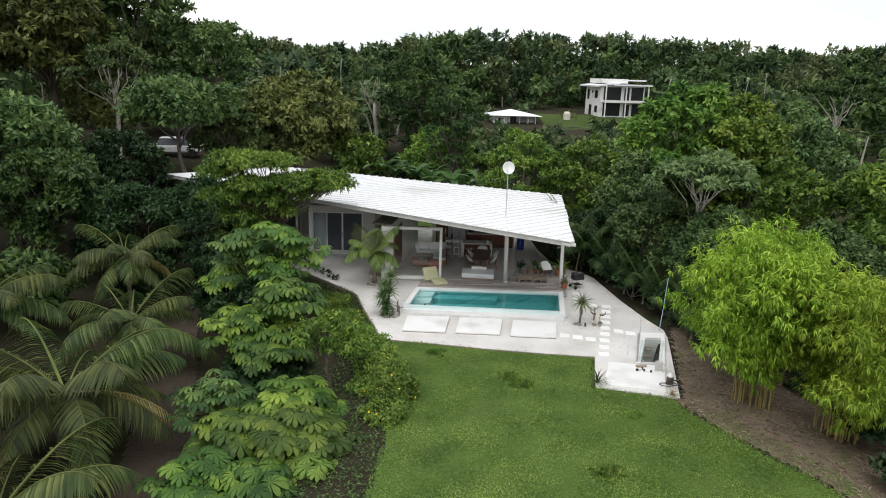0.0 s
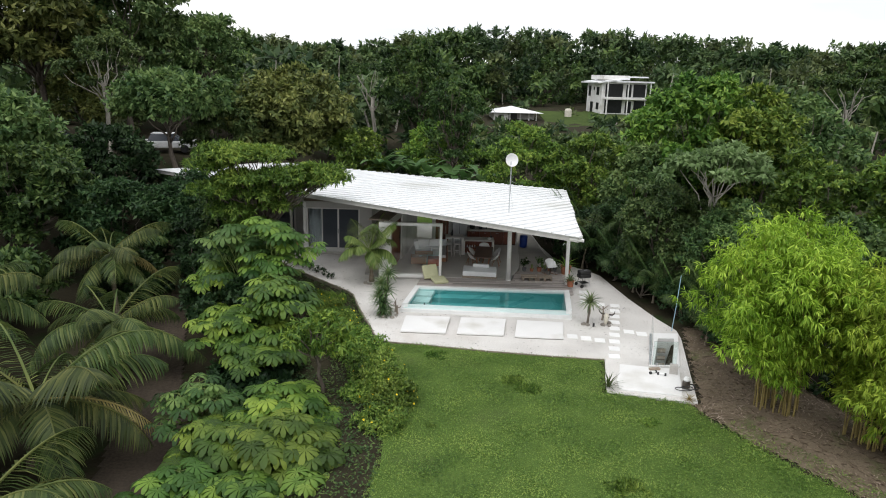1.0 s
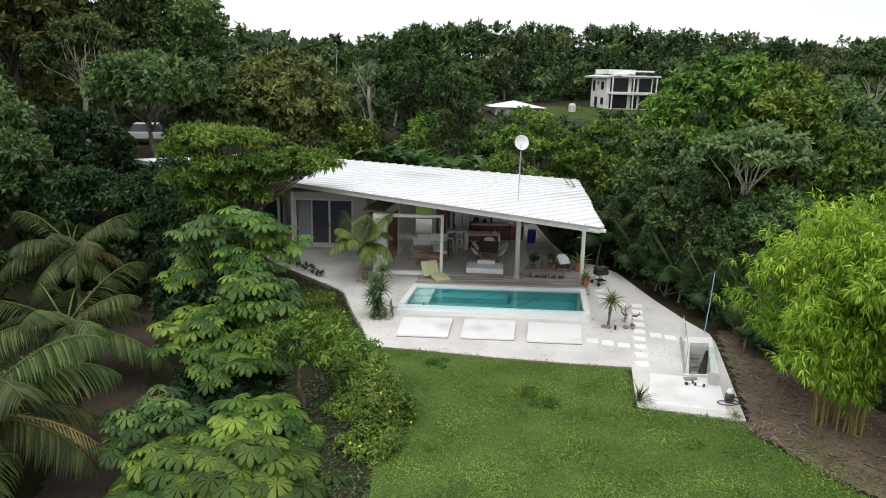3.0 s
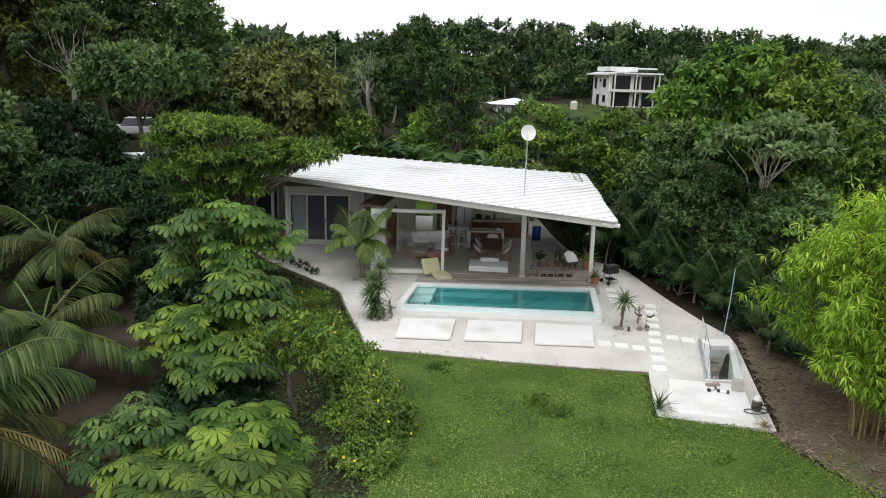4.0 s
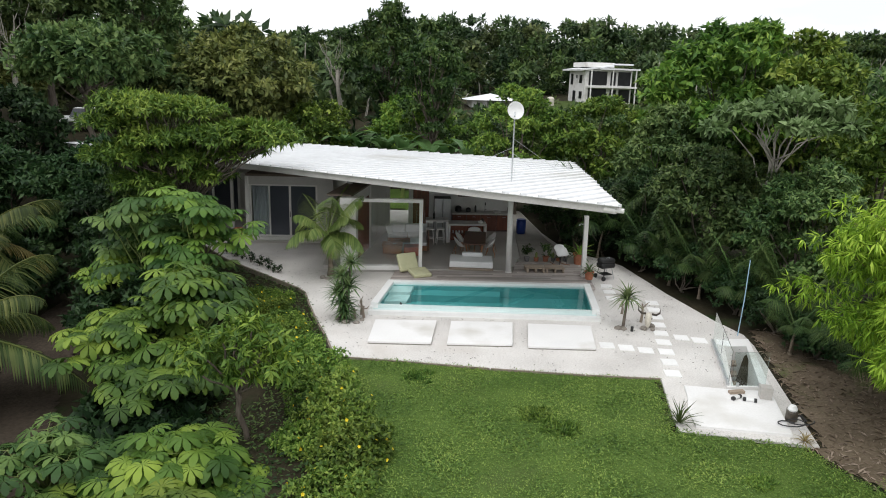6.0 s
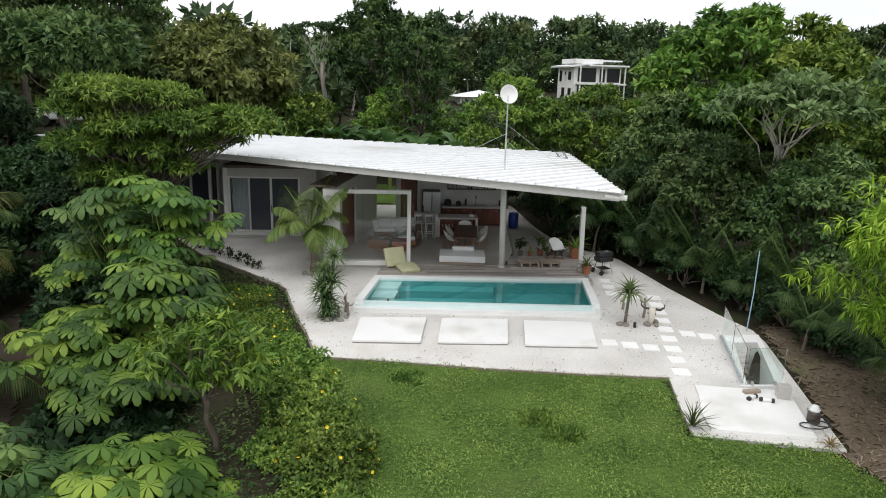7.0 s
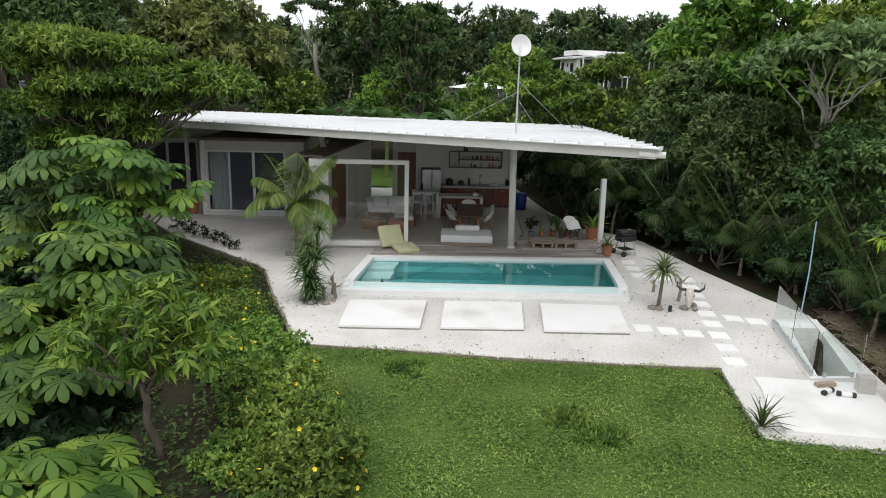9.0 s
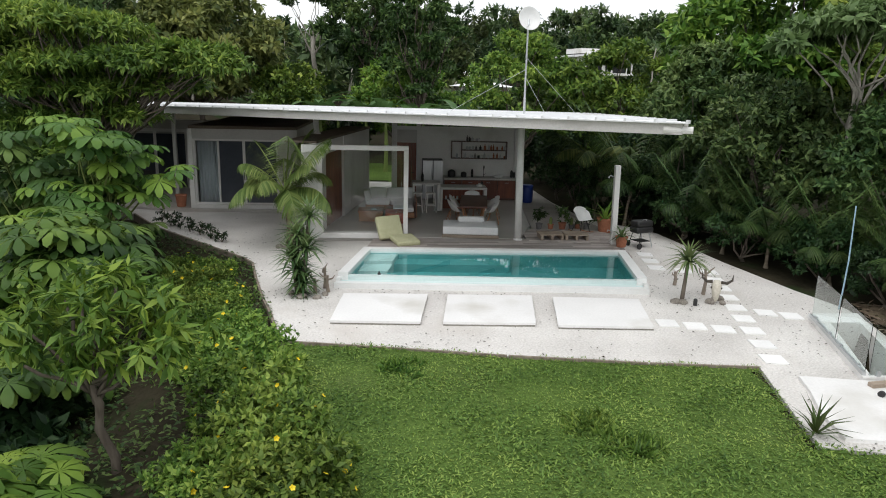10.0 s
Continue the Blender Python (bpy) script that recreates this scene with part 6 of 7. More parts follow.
# coconut and fern palms
def frond_mesh(name, mat_, length, width, pairs, arch, rng, thin=1.0, lean=0.35):
    """A feather leaf that leaves the crown along +x and arches down."""
    bm_pts, pos, along, up, size = [], [], [], [], []
    for i in range(13):
        s = i / 12
        bm_pts.append(Vector((length * (s - 0.16 * arch * s ** 3), 0, length * (lean * s - arch * 0.62 * s ** 2.3))))
    for i in range(pairs):
        s = 0.1 + 0.9 * (i + 0.5) / pairs
        k = s * 12
        a = min(11, int(k))
        p = bm_pts[a].lerp(bm_pts[a + 1], k - a)
        d = (bm_pts[a + 1] - bm_pts[a]).normalized()
        w = width * (math.sin(math.pi * min(1, s * 0.93 + 0.07)) ** 0.55) * rng.uniform(0.85, 1.1)
        for sd in (-1, 1):
            v = d * 0.55 + Vector((0, sd * 0.85, -0.35 - 0.35 * s + rng.uniform(-0.12, 0.1)))
            pos.append(p)
            along.append(v)
            up.append(Vector((0, -sd * 0.25, 1)))
            size.append(w)
    tpl = [(0, 0.018, 0), (0.0, -0.018, 0), (0.4, -0.035, 0.03), (0.4, 0.035, 0.03), (0.8, 0.02, -0.1), (0.8, -0.02, -0.1), (1.0, 0, -0.24)]
    tpl = [(u_, w_ * thin, z_) for u_, w_, z_ in tpl]
    fcs = [(0, 1, 2, 3), (3, 2, 5, 4), (4, 5, 6)]
    me = leaf_cloud(name, mat_, tpl, fcs, pos, along, up, size)
    bm = bmesh.new()
    bm.from_mesh(me)
    tube(bm_pts, [0.032 * length / 3 * (1 - 0.85 * i / 12) + 0.004 for i in range(13)], 5, bm)
    bm.to_mesh(me)
    bm.free()
    return me


prng = np.random.default_rng(9)
COCO = [frond_mesh("frond", LEAF_PALM, 3.0, 0.8, 46, a, prng, lean=ln_) for a, ln_ in ((0.9, 0.9), (0.95, 0.6), (0.8, 0.25), (0.6, -0.1))]
COCO_DRY = frond_mesh("frond", LEAF_PALM_DRY, 2.8, 0.8, 32, 0.8, prng, lean=0.0)
YOUNG = [frond_mesh("frond", LEAF_GARDEN, 1.75, 0.62, 46, a, prng, thin=1.25, lean=ln_) for a, ln_ in ((0.9, 1.35), (1.1, 1.15), (1.2, 0.8), (1.1, 0.45))]
ARECA = [frond_mesh("frond", LEAF_ARECA, 1.9, 0.6, 36, a, prng, thin=0.65, lean=ln_) for a, ln_ in ((0.9, 1.9), (1.05, 1.45), (1.15, 0.9))]


def palm(name, x, y, crown_z, scale, kinds, n, label, seed, dry=0, trunk_r=0.14, group="", base=None):
    rng = random.Random(seed)
    z0 = (height(x, y) if base is None else base) - 0.1
    ob = thing(name, pose(x, y, z0), label, "palm", group)
    h_ = crown_z - z0
    lean_ = Vector((rng.uniform(-0.25, 0.25), rng.uniform(-0.25, 0.25), 0))
    pts = [lean_ * (i / 6) ** 2 + Vector((0, 0, h_ * i / 6)) for i in range(7)]
    part("trunk", tube(pts, [trunk_r * (1.5 - 0.7 * min(1, i / 2)) for i in range(7)], 10), PALM_BARK, ob, smooth=True)
    for i in range(n):
        f_ = i / max(1, n - 1)
        me = COCO_DRY if i >= n - dry else kinds[min(len(kinds) - 1, int(f_ * len(kinds)))]
        fr = part("frond", me, None, ob, "yellowing frond" if i >= n - dry else "")
        fr.matrix_basis = Matrix.Translation(pts[-1]) @ pose(0, 0, 0, rng.uniform(-12, 12), rng.uniform(-8, 8), i * 137.5 + rng.uniform(-14, 14)) @ Matrix.Scale(scale * rng.uniform(0.85, 1.12), 4)
    return ob


palm("coconut_palm", -16.2, 32.6, 1.4, 1.05, COCO, 18, "young coconut palm with arching green fronds beside the track", 1, dry=2)
palm("coconut_palm", -13.1, 20.0, 0.2, 1.4, COCO, 22, "large coconut palm with long arching fronds", 2, dry=2)
palm("coconut_palm", -13.4, 26.6, 0.3, 1.15, COCO, 18, "coconut palm with arching green fronds", 3, dry=1)
palm("coconut_palm", -11.9, 15.2, -0.7, 1.35, COCO, 18, "coconut palm with yellowing lower fronds", 4, dry=3)
palm("coconut_palm", -18.6, 25.0, 1.6, 1.1, COCO, 15, "coconut palm with arching green fronds", 5, dry=1)
palm("coconut_palm", -16.8, 17.0, 0.8, 1.1, COCO, 15, "coconut palm with arching green fronds", 6, dry=1)
palm("garden_palm", -4.05, 33.9, 1.6, 1.05, YOUNG, 14, "small feathery palm planted in the gravel", 7, trunk_r=0.1, base=0.1)
for i, (x, y, s) in enumerate(((7.2, 37.4, 1.05), (7.9, 38.8, 1.1), (8.6, 35.6, 0.85), (8.9, 33.4, 0.7), (9.4, 31.8, 0.75), (10.1, 30.0, 0.75), (10.8, 28.7, 0.8), (11.2, 26.4, 0.75), (10.7, 24.2, 0.85), (9.9, 26.6, 0.5))):
    palm("fern_palm", x, y, max(0.45, height(x, y) + 0.7 + 0.55 * (s > 1)), s * 1.15, ARECA, 16, "bushy palm with arching dark green fronds at the terrace edge", 20 + i, trunk_r=0.06, group="palms along the terrace")
palm("coconut_palm", 6.8, 39.3, 1.9, 0.95, COCO[:2], 9, "upright young coconut palm beside the house", 40, base=0.0)


# palmate-leaved shrubs on the slope
def palmate_template(lobes_=9, spread=300):
    v, f_ = [(0, 0, 0)], []
    for i in range(lobes_):
        a = radians(-spread / 2 + spread * i / (lobes_ - 1))
        ln = 1.0 - 0.35 * abs(i - (lobes_ - 1) / 2) / ((lobes_ - 1) / 2)
        ca, sa = math.cos(a), math.sin(a)
        for u, w, z in ((0.35, 0.09, 0.04), (0.72, 0.2, -0.06), (0.93, 0.14, -0.24), (1.0, 0.0, -0.34), (0.93, -0.14, -0.24), (0.72, -0.2, -0.06), (0.35, -0.09, 0.04)):
            u, w = u * ln, w * ln
            v.append((u * ca - w * sa, u * sa + w * ca, z * ln))
        b = 1 + 7 * i
        f_ += [(0, b + 6, b), (b, b + 6, b + 5, b + 1), (b + 1, b + 5, b + 4, b + 2), (b + 2, b + 4, b + 3)]
    return v, f_


PAL_V, PAL_F = palmate_template()
STAR_V, STAR_F = palmate_template(7, 250)


def palmate_shrub(x, y, top, r, seed, tips=26, leaf=0.42, per=7, mat_=LEAF_PALMATE, label="shrub with large palmate leaves on the slope", tpl=(PAL_V, PAL_F), depth=1.0, name="palmate_shrub"):
    """Stems that end in whorls of hand-shaped leaves on stalks."""
    rng = np.random.default_rng(seed)
    z0 = height(x, y) - 0.1
    hgt = top - z0
    ob = thing(name, pose(x, y, z0), label, "shrub")
    bm = bmesh.new()
    pos, along, up, size = [], [], [], []
    hub = Vector((rng.uniform(-0.1, 0.1), rng.uniform(-0.1, 0.1), max(0.3, hgt * 0.35)))
    limb(bm, (0, 0, 0), hub, 0.07, 0.05, rng, 7, 0.06)
    for i in range(tips):
        f_ = (i + 0.5) / tips
        a = i * 2.4 + rng.uniform(-0.3, 0.3)
        rad = r * math.sqrt(f_) * rng.uniform(0.85, 1.1)
        tip = Vector((rad * math.cos(a), rad * math.sin(a), hgt - 0.15 - (0.75 * depth) * min(1.0, hgt) * (rad / r) ** 2 - rng.uniform(0, 0.5 if depth < 1.2 else 1.2) * depth))
        limb(bm, hub, tip, 0.032, 0.015, rng, 5, 0.12, 4)
        for k in range(per):
            b = k * 2.4 + rng.uniform(-0.4, 0.4)
            out = Vector((math.cos(b), math.sin(b), rng.uniform(-0.15, 0.45)))
            p = tip + out * rng.uniform(0.12, 0.42) * (leaf / 0.42)
            if k % 2 == 0:
                tube([tip, p], [0.008, 0.006], 4, bm, cap=False)
            pos.append(p)
            along.append(out + Vector((0, 0, -0.35)))
            up.append(Vector((0.35 * out.x + rng.uniform(-0.25, 0.25), 0.35 * out.y + rng.uniform(-0.25, 0.25), 1)))
            size.append(leaf * rng.uniform(0.7, 1.2))
    part("stem", bm, PETIOLE, ob, smooth=True)
    part("foliage", leaf_cloud("foliage", mat_, tpl[0], tpl[1], pos, along, up, size), mat_, ob)
    return ob


palmate_shrub(-8.5, 26.4, 1.35, 1.9, 1, 24, 0.44, mat_=LEAF_BRIGHT, per=6)
palmate_shrub(-7.2, 24.6, 0.9, 1.3, 2, 18, 0.44, per=6)
palmate_shrub(-5.6, 20.6, 0.7, 1.4, 3, 24, 0.46, mat_=LEAF_BRIGHT, per=6)
palmate_shrub(-4.9, 18.2, 0.9, 1.3, 4, 22, 0.48, per=6)
palmate_shrub(-6.9, 19.4, 0.3, 1.5, 5, 22, 0.46, per=6)
palmate_shrub(-8.4, 21.4, 0.4, 1.3, 6, 22, 0.38, mat_=LEAF_FOREST, label="dark green shrub with finger leaves", tpl=(STAR_V, STAR_F))
palmate_shrub(-6.9, 26.6, 2.5, 1.1, 7, 20, 0.5, mat_=LEAF_PALMATE, tpl=(STAR_V, STAR_F), label="papaya-like shrub with deeply cut leaves")
palmate_shrub(-8.0, 30.4, 4.1, 1.4, 8, 24, 0.5, label="tall shrub with drooping palmate leaves", name="palmate_tree", depth=1.5, per=6)
palmate_shrub(-9.8, 31.2, 3.9, 1.4, 9, 20, 0.48, mat_=LEAF_FOREST, label="tall shrub with drooping palmate leaves", name="palmate_tree", depth=1.5, per=6)
palmate_shrub(-8.9, 32.6, 3.4, 1.2, 16, 18, 0.46, mat_=LEAF_FOREST, label="tall shrub with drooping palmate leaves", name="palmate_tree", depth=1.5, per=6)
palmate_shrub(-11.2, 31.6, 1.6, 0.8, 10, 9, 0.42, mat_=LEAF_BRIGHT, label="young light green palmate shrub beside the track")
palmate_shrub(-10.8, 30.2, 0.4, 0.7, 11, 7, 0.4, mat_=LEAF_BRIGHT, label="young light green palmate shrub beside the track")
palmate_shrub(-5.6, 16.4, 0.3, 1.4, 13, 22, 0.46, per=6)
palmate_shrub(-4.2, 16.9, 0.3, 1.2, 14, 18, 0.42, mat_=LEAF_HEDGE)
palmate_shrub(-7.4, 17.2, 0.0, 1.4, 15, 20, 0.44, per=6)
tree("garden_tree", -4.55, 22.3, 2.5, 1.25, LEAF_BRIGHT, "small tree with light green compound leaves and bare trunk", leaves=2300, seed=70, lobes_n=22, bottom=0.5, coverage=1.0, lobe_r=(0.2, 0.34), tpl=LEAFLET_V, base=-0.75, droop=0.6)
# undergrowth in near-black leaves, the shade under the shrubs painted in
tree("undergrowth", -7.4, 24.2, -0.1, 2.0, LEAF_DARK_SHADED, "dark undergrowth beneath the palmate shrubs", leaves=7000, seed=71, lobes_n=16, bottom=0.0, category="undergrowth")
tree("undergrowth", -9.4, 29.5, 1.6, 2.0, LEAF_DARK_SHADED, "dark undergrowth beneath the palmate shrubs", leaves=8000, seed=72, lobes_n=16, bottom=0.0, category="undergrowth")
tree("undergrowth", -6.2, 20.2, -0.9, 1.9, LEAF_DARK_SHADED, "dark undergrowth beneath the palmate shrubs", leaves=6000, seed=73, lobes_n=14, bottom=0.0, category="undergrowth")
tree("undergrowth", -12.0, 33.8, 1.9, 2.0, LEAF_DARK_SHADED, "dark undergrowth beneath the layered tree", leaves=8000, seed=74, lobes_n=16, bottom=0.0, category="undergrowth")
tree("undergrowth", -16.5, 34.8, 1.0, 2.2, LEAF_DARK_SHADED, "dark undergrowth beside the track", leaves=8000, seed=75, lobes_n=16, bottom=0.0, category="undergrowth")
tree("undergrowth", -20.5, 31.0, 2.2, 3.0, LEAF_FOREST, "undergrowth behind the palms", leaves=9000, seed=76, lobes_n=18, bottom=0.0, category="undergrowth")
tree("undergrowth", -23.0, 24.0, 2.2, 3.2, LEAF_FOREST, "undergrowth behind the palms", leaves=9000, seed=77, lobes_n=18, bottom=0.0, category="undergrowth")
# more near-black fill: shade beneath the trees given as leaf colour
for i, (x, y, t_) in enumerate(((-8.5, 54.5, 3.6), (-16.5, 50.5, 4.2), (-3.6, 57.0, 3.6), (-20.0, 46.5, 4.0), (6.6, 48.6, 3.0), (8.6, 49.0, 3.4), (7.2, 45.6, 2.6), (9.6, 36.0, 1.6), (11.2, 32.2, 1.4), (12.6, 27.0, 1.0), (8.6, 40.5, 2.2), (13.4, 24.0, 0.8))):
    tree("undergrowth", x, y, t_, 1.7, LEAF_DARK_SHADED, "dark undergrowth beneath the trees", leaves=6000, seed=80 + i, lobes_n=14, bottom=0.0, category="undergrowth")


# bamboo
def bamboo(x, y, top, r, seed, canes=42, leaves=58000):
    rng = np.random.default_rng(seed)
    z0 = height(x, y) - 0.1
    ob = thing("bamboo_clump", pose(x, y, z0), "large bright green bamboo clump with yellow-brown canes", "bamboo")
    pos, along, up, size = [], [], [], []
    lobes = []
    for i in range(canes):
        a, b = rng.uniform(0, 6.28), rng.uniform(0, 6.28)
        foot = Vector((0.75 * math.sqrt(rng.random()) * math.cos(b), 0.75 * math.sqrt(rng.random()) * math.sin(b), 0))
        f_ = (i + 0.5) / canes
        rad = r * (0.15 + 0.85 * math.sqrt(f_)) * rng.uniform(0.8, 1.05)
        h_ = (top - z0) * (1 - 0.55 * f_ ** 1.6) * rng.uniform(0.9, 1.05)
        pts = [foot + Vector((rad * math.cos(a) * s ** 2.4, rad * math.sin(a) * s ** 2.4, h_ * (s * 1.25 - 0.25 * s ** 3.2))) for s in (0, 0.15, 0.3, 0.45, 0.6, 0.75, 0.9, 1.0)]
        part("cane", tube(pts, [0.026, 0.026, 0.024, 0.021, 0.017, 0.012, 0.008, 0.004], 6), CANE, ob)
        for p in pts[3:]:
            lobes.append(((p.x, p.y, p.z), 0.55 + 0.25 * rng.random(), 0.65))
            q = Vector((rng.normal(), rng.normal(), rng.normal())) * 0.4
            lobes.append(((p.x + q.x, p.y + q.y, p.z + q.z * 0.5), 0.5, 0.6))
    w = len(lobes)
    sprays = leaves // 8
    share = rng.choice(w, size=sprays)
    c = np.array([l_[0] for l_ in lobes])[share]
    rr = np.array([l_[1] for l_ in lobes])[share]
    d = unit_vectors(rng, sprays)
    sp = c + d * (rr * rng.uniform(0.4, 1.0, sprays))[:, None] * np.array((1, 1, 0.65))
    for k in range(8):
        v = d * 0.6 + unit_vectors(rng, sprays) * 0.75
        v[:, 2] -= 0.55
        pos.append(sp + v * 0.02)
        along.append(v)
        up.append(unit_vectors(rng, sprays) * 0.4 + np.array((0, 0, 1)))
        size.append(rng.uniform(0.15, 0.29, sprays))
    part("foliage", leaf_cloud("foliage", LEAF_BAMBOO, BLADE_V, LEAF_F, np.concatenate(pos), np.concatenate(along), np.concatenate(up), np.concatenate(size)), LEAF_BAMBOO, ob)


bamboo(10.2, 21.4, 5.9, 2.6, 1)
bamboo(12.2, 19.7, 4.9, 2.2, 2, 32, 38000)

# ---- garden plants ----
def yucca(x, y, heads, label, seed, length=0.55, name="yucca"):
    """A small cane plant with rosettes of sword leaves at the stem ends."""
    rng = random.Random(seed)
    ob = thing(name, pose(x, y, 0.0), label, "yucca")
    for i, (dx, dy, h_, s_) in enumerate(heads):
        part("stem", tube([(dx * 0.3, dy * 0.3, -0.03), (dx * 0.7, dy * 0.7, h_ * 0.5), (dx, dy, h_)], [0.055, 0.045, 0.04], 8), BARK, ob)
        rs = part("rosette", blades("rosette", LEAF_YUCCA, 64, length * s_, 0.05, rng, 1.15), None, ob)
        rs.matrix_basis = pose(dx, dy, h_ - 0.04)
    return ob


yucca(5.56, 28.5, ((0.08, 0, 1.0, 1.0),), "single-stemmed yucca with a round head of sword leaves", 1, 0.6)
yucca(-3.15, 29.1, ((0.0, 0.05, 0.55, 1.1), (0.16, 0.1, 1.05, 1.1), (-0.14, 0.12, 0.85, 1.0), (0.1, -0.1, 0.3, 0.9), (-0.05, 0.2, 1.35, 0.9), (0.22, 0.3, 1.75, 1.0)), "clump of yuccas with stacked heads of sword leaves", 2, 0.52)
ag = thing("agave", pose(4.99, 22.42, 0.0), "spiky grey-green agave at the lawn corner", "agave")
sword = blades("leaf", LEAF_PALM, 1, 0.62, 0.036, random.Random(3), 0.0, 0.0, 0.22)
for i in range(27):
    lf = part("leaf", sword, None, ag)
    lf.matrix_basis = pose(0, 0, 0.02, 0, 0, i * 137.5) @ pose(0, 0, 0, 0, -7 + 78 * ((i + 0.5) / 27) ** 0.8, 0) @ Matrix.Scale(0.85 + 0.3 * random.random(), 4)
ag2 = thing("grass_tuft", pose(7.45, 21.62, 0.0), "small dry grass tuft at the slab corner", "grass tuft")
part("rosette", blades("rosette", LEAF_PALM_DRY, 30, 0.28, 0.02, random.Random(4), 1.0, 0.0), None, ag2)
ag3 = thing("grass_tuft", pose(-3.05, 28.85, 0.0), "grassy tuft at the foot of the yuccas", "grass tuft")
part("rosette", blades("rosette", LEAF_PALM, 40, 0.4, 0.025, random.Random(6), 1.0, 0.0), None, ag3)

# row of small dark shrubs along the kerb before the bedroom
brg = np.random.default_rng(12)
for i in range(7):
    f_ = i / 6
    x, y = -8.75 + 2.65 * f_, 36.95 - 2.8 * f_
    ob = thing("border_shrub", pose(x, y, 0.0), "small dark leafy shrub in a row along the kerb", "shrub", "shrubs along the kerb")
    hh = 0.44 - 0.1 * f_ + brg.uniform(-0.05, 0.08)
    bm = bmesh.new()
    for k in range(5):
        limb(bm, (0, 0, 0), (brg.uniform(-0.14, 0.14), brg.uniform(-0.14, 0.14), hh * brg.uniform(0.6, 1)), 0.012, 0.006, brg, 4)
    part("stem", bm, BARK, ob)
    lb = [((brg.uniform(-0.12, 0.12), brg.uniform(-0.12, 0.12), hh * (0.3 + 0.2 * k)), 0.1, 0.9) for k in range(4)]
    part("foliage", crown_leaves("foliage", LEAF_DARK_SHADED, lb, 180, brg, 0.9), None, ob)

# flowering hedge between lawn and slope
hrg = np.random.default_rng(21)
HEDGE = [(-2.45, 19.7, 0.35, 0.85), (-2.2, 21.0, 0.6, 1.0), (-2.55, 22.2, 0.7, 1.0), (-3.0, 23.4, 0.72, 0.95), (-3.45, 24.7, 0.68, 0.92), (-3.9, 26.0, 0.55, 0.8), (-4.45, 27.3, 0.5, 0.75), (-4.95, 28.6, 0.42, 0.75), (-5.5, 29.9, 0.35, 0.75), (-6.1, 31.2, 0.3, 0.75),
         (-4.6, 26.6, 0.2, 0.8), (-5.3, 28.2, 0.2, 0.9), (-5.9, 29.9, 0.1, 0.8), (-4.2, 25.2, 0.2, 0.8), (-6.5, 31.6, 0.1, 0.7), (-5.4, 31.0, 0.2, 0.6), (-3.2, 21.6, 0.2, 0.8)]
for i, (x, y, top, r) in enumerate(HEDGE):
    z0 = height(x, y) - 0.05
    ob = thing("flowering_bush", pose(x, y, z0), "bright green bush dotted with yellow trumpet flowers", "bush", "hedge beside the lawn")
    hgt, r = top - 0.12 - z0, r * 1.05
    lb = []
    for k in range(14):
        a, e = k * 2.4, (k + 0.5) / 14
        rad = r * 0.75 * math.sqrt(1 - (1 - e) ** 2 * 0.4) * hrg.uniform(0.5, 1.05)
        lb.append(((rad * math.cos(a), rad * math.sin(a), hgt * (0.85 - 0.7 * e) + hrg.uniform(-0.05, 0.1)), r * hrg.uniform(0.24, 0.36), 0.85))
    bm = bmesh.new()
    for c, lr, _ in lb[::2]:
        limb(bm, (0, 0, 0), c, 0.02, 0.006, hrg, 5, 0.15, 3)
    part("stem", bm, BARK, ob)
    part("foliage", crown_leaves("foliage", LEAF_HEDGE, lb, 4600, hrg, 0.95, 0.0), None, ob)
    n_ = 12 if i < 9 else 3
    d = unit_vectors(hrg, n_)
    d[:, 2] = np.abs(d[:, 2]) * 0.8 + 0.15
    pk = hrg.choice(len(lb), n_)
    for k in range(n_):
        c, lr, _ = lb[pk[k]]
        fl = part("flower", leaf_cloud("flower", PETAL, [(0, 0, 0), (0.62, 0.4, 0.12), (1, 0, 0.1), (0.62, -0.4, 0.12)], LEAF_F, [(0, 0, 0)] * 5, [(math.cos(a), math.sin(a), 0.25) for a in (0, 1.257, 2.513, 3.77, 5.027)], [(0, 0, 1)] * 5, [0.042] * 5), None, ob, "yellow trumpet flower")
        fl.matrix_basis = Matrix.Translation(Vector(c) + Vector(d[k]) * lr * 1.08) @ Vector(d[k]).to_track_quat("Z", "Y").to_matrix().to_4x4()

# ground cover on the shaded bank
pos = []
crg = np.random.default_rng(33)
while len(pos) < 17000:
    x, y = crg.uniform(-12, -2.4), crg.uniform(13, 37)
    e = lawn_edge(y)
    if x < e + 0.3 and x > e - 6.5 and noise.noise(Vector((x * 0.7, y * 0.7, 1))) > -0.35 and not inside(x, y, TRACK_RING) and not inside(x, y, PATIO):
        pos.append((x, y, height(x, y) + crg.uniform(0.02, 0.2)))
pos = np.array(pos)
me = leaf_cloud("ground_cover", LEAF_FOREST, LEAF_V, LEAF_F, pos, unit_vectors(crg, len(pos)) * (1, 1, 0.4), unit_vectors(crg, len(pos)) * 0.4 + np.array((0, 0, 1)), crg.uniform(0.06, 0.15, len(pos)))
tagged(part("ground_cover", me, None), "low dark leafy ground cover on the shaded bank", "ground cover", kind="stuff")

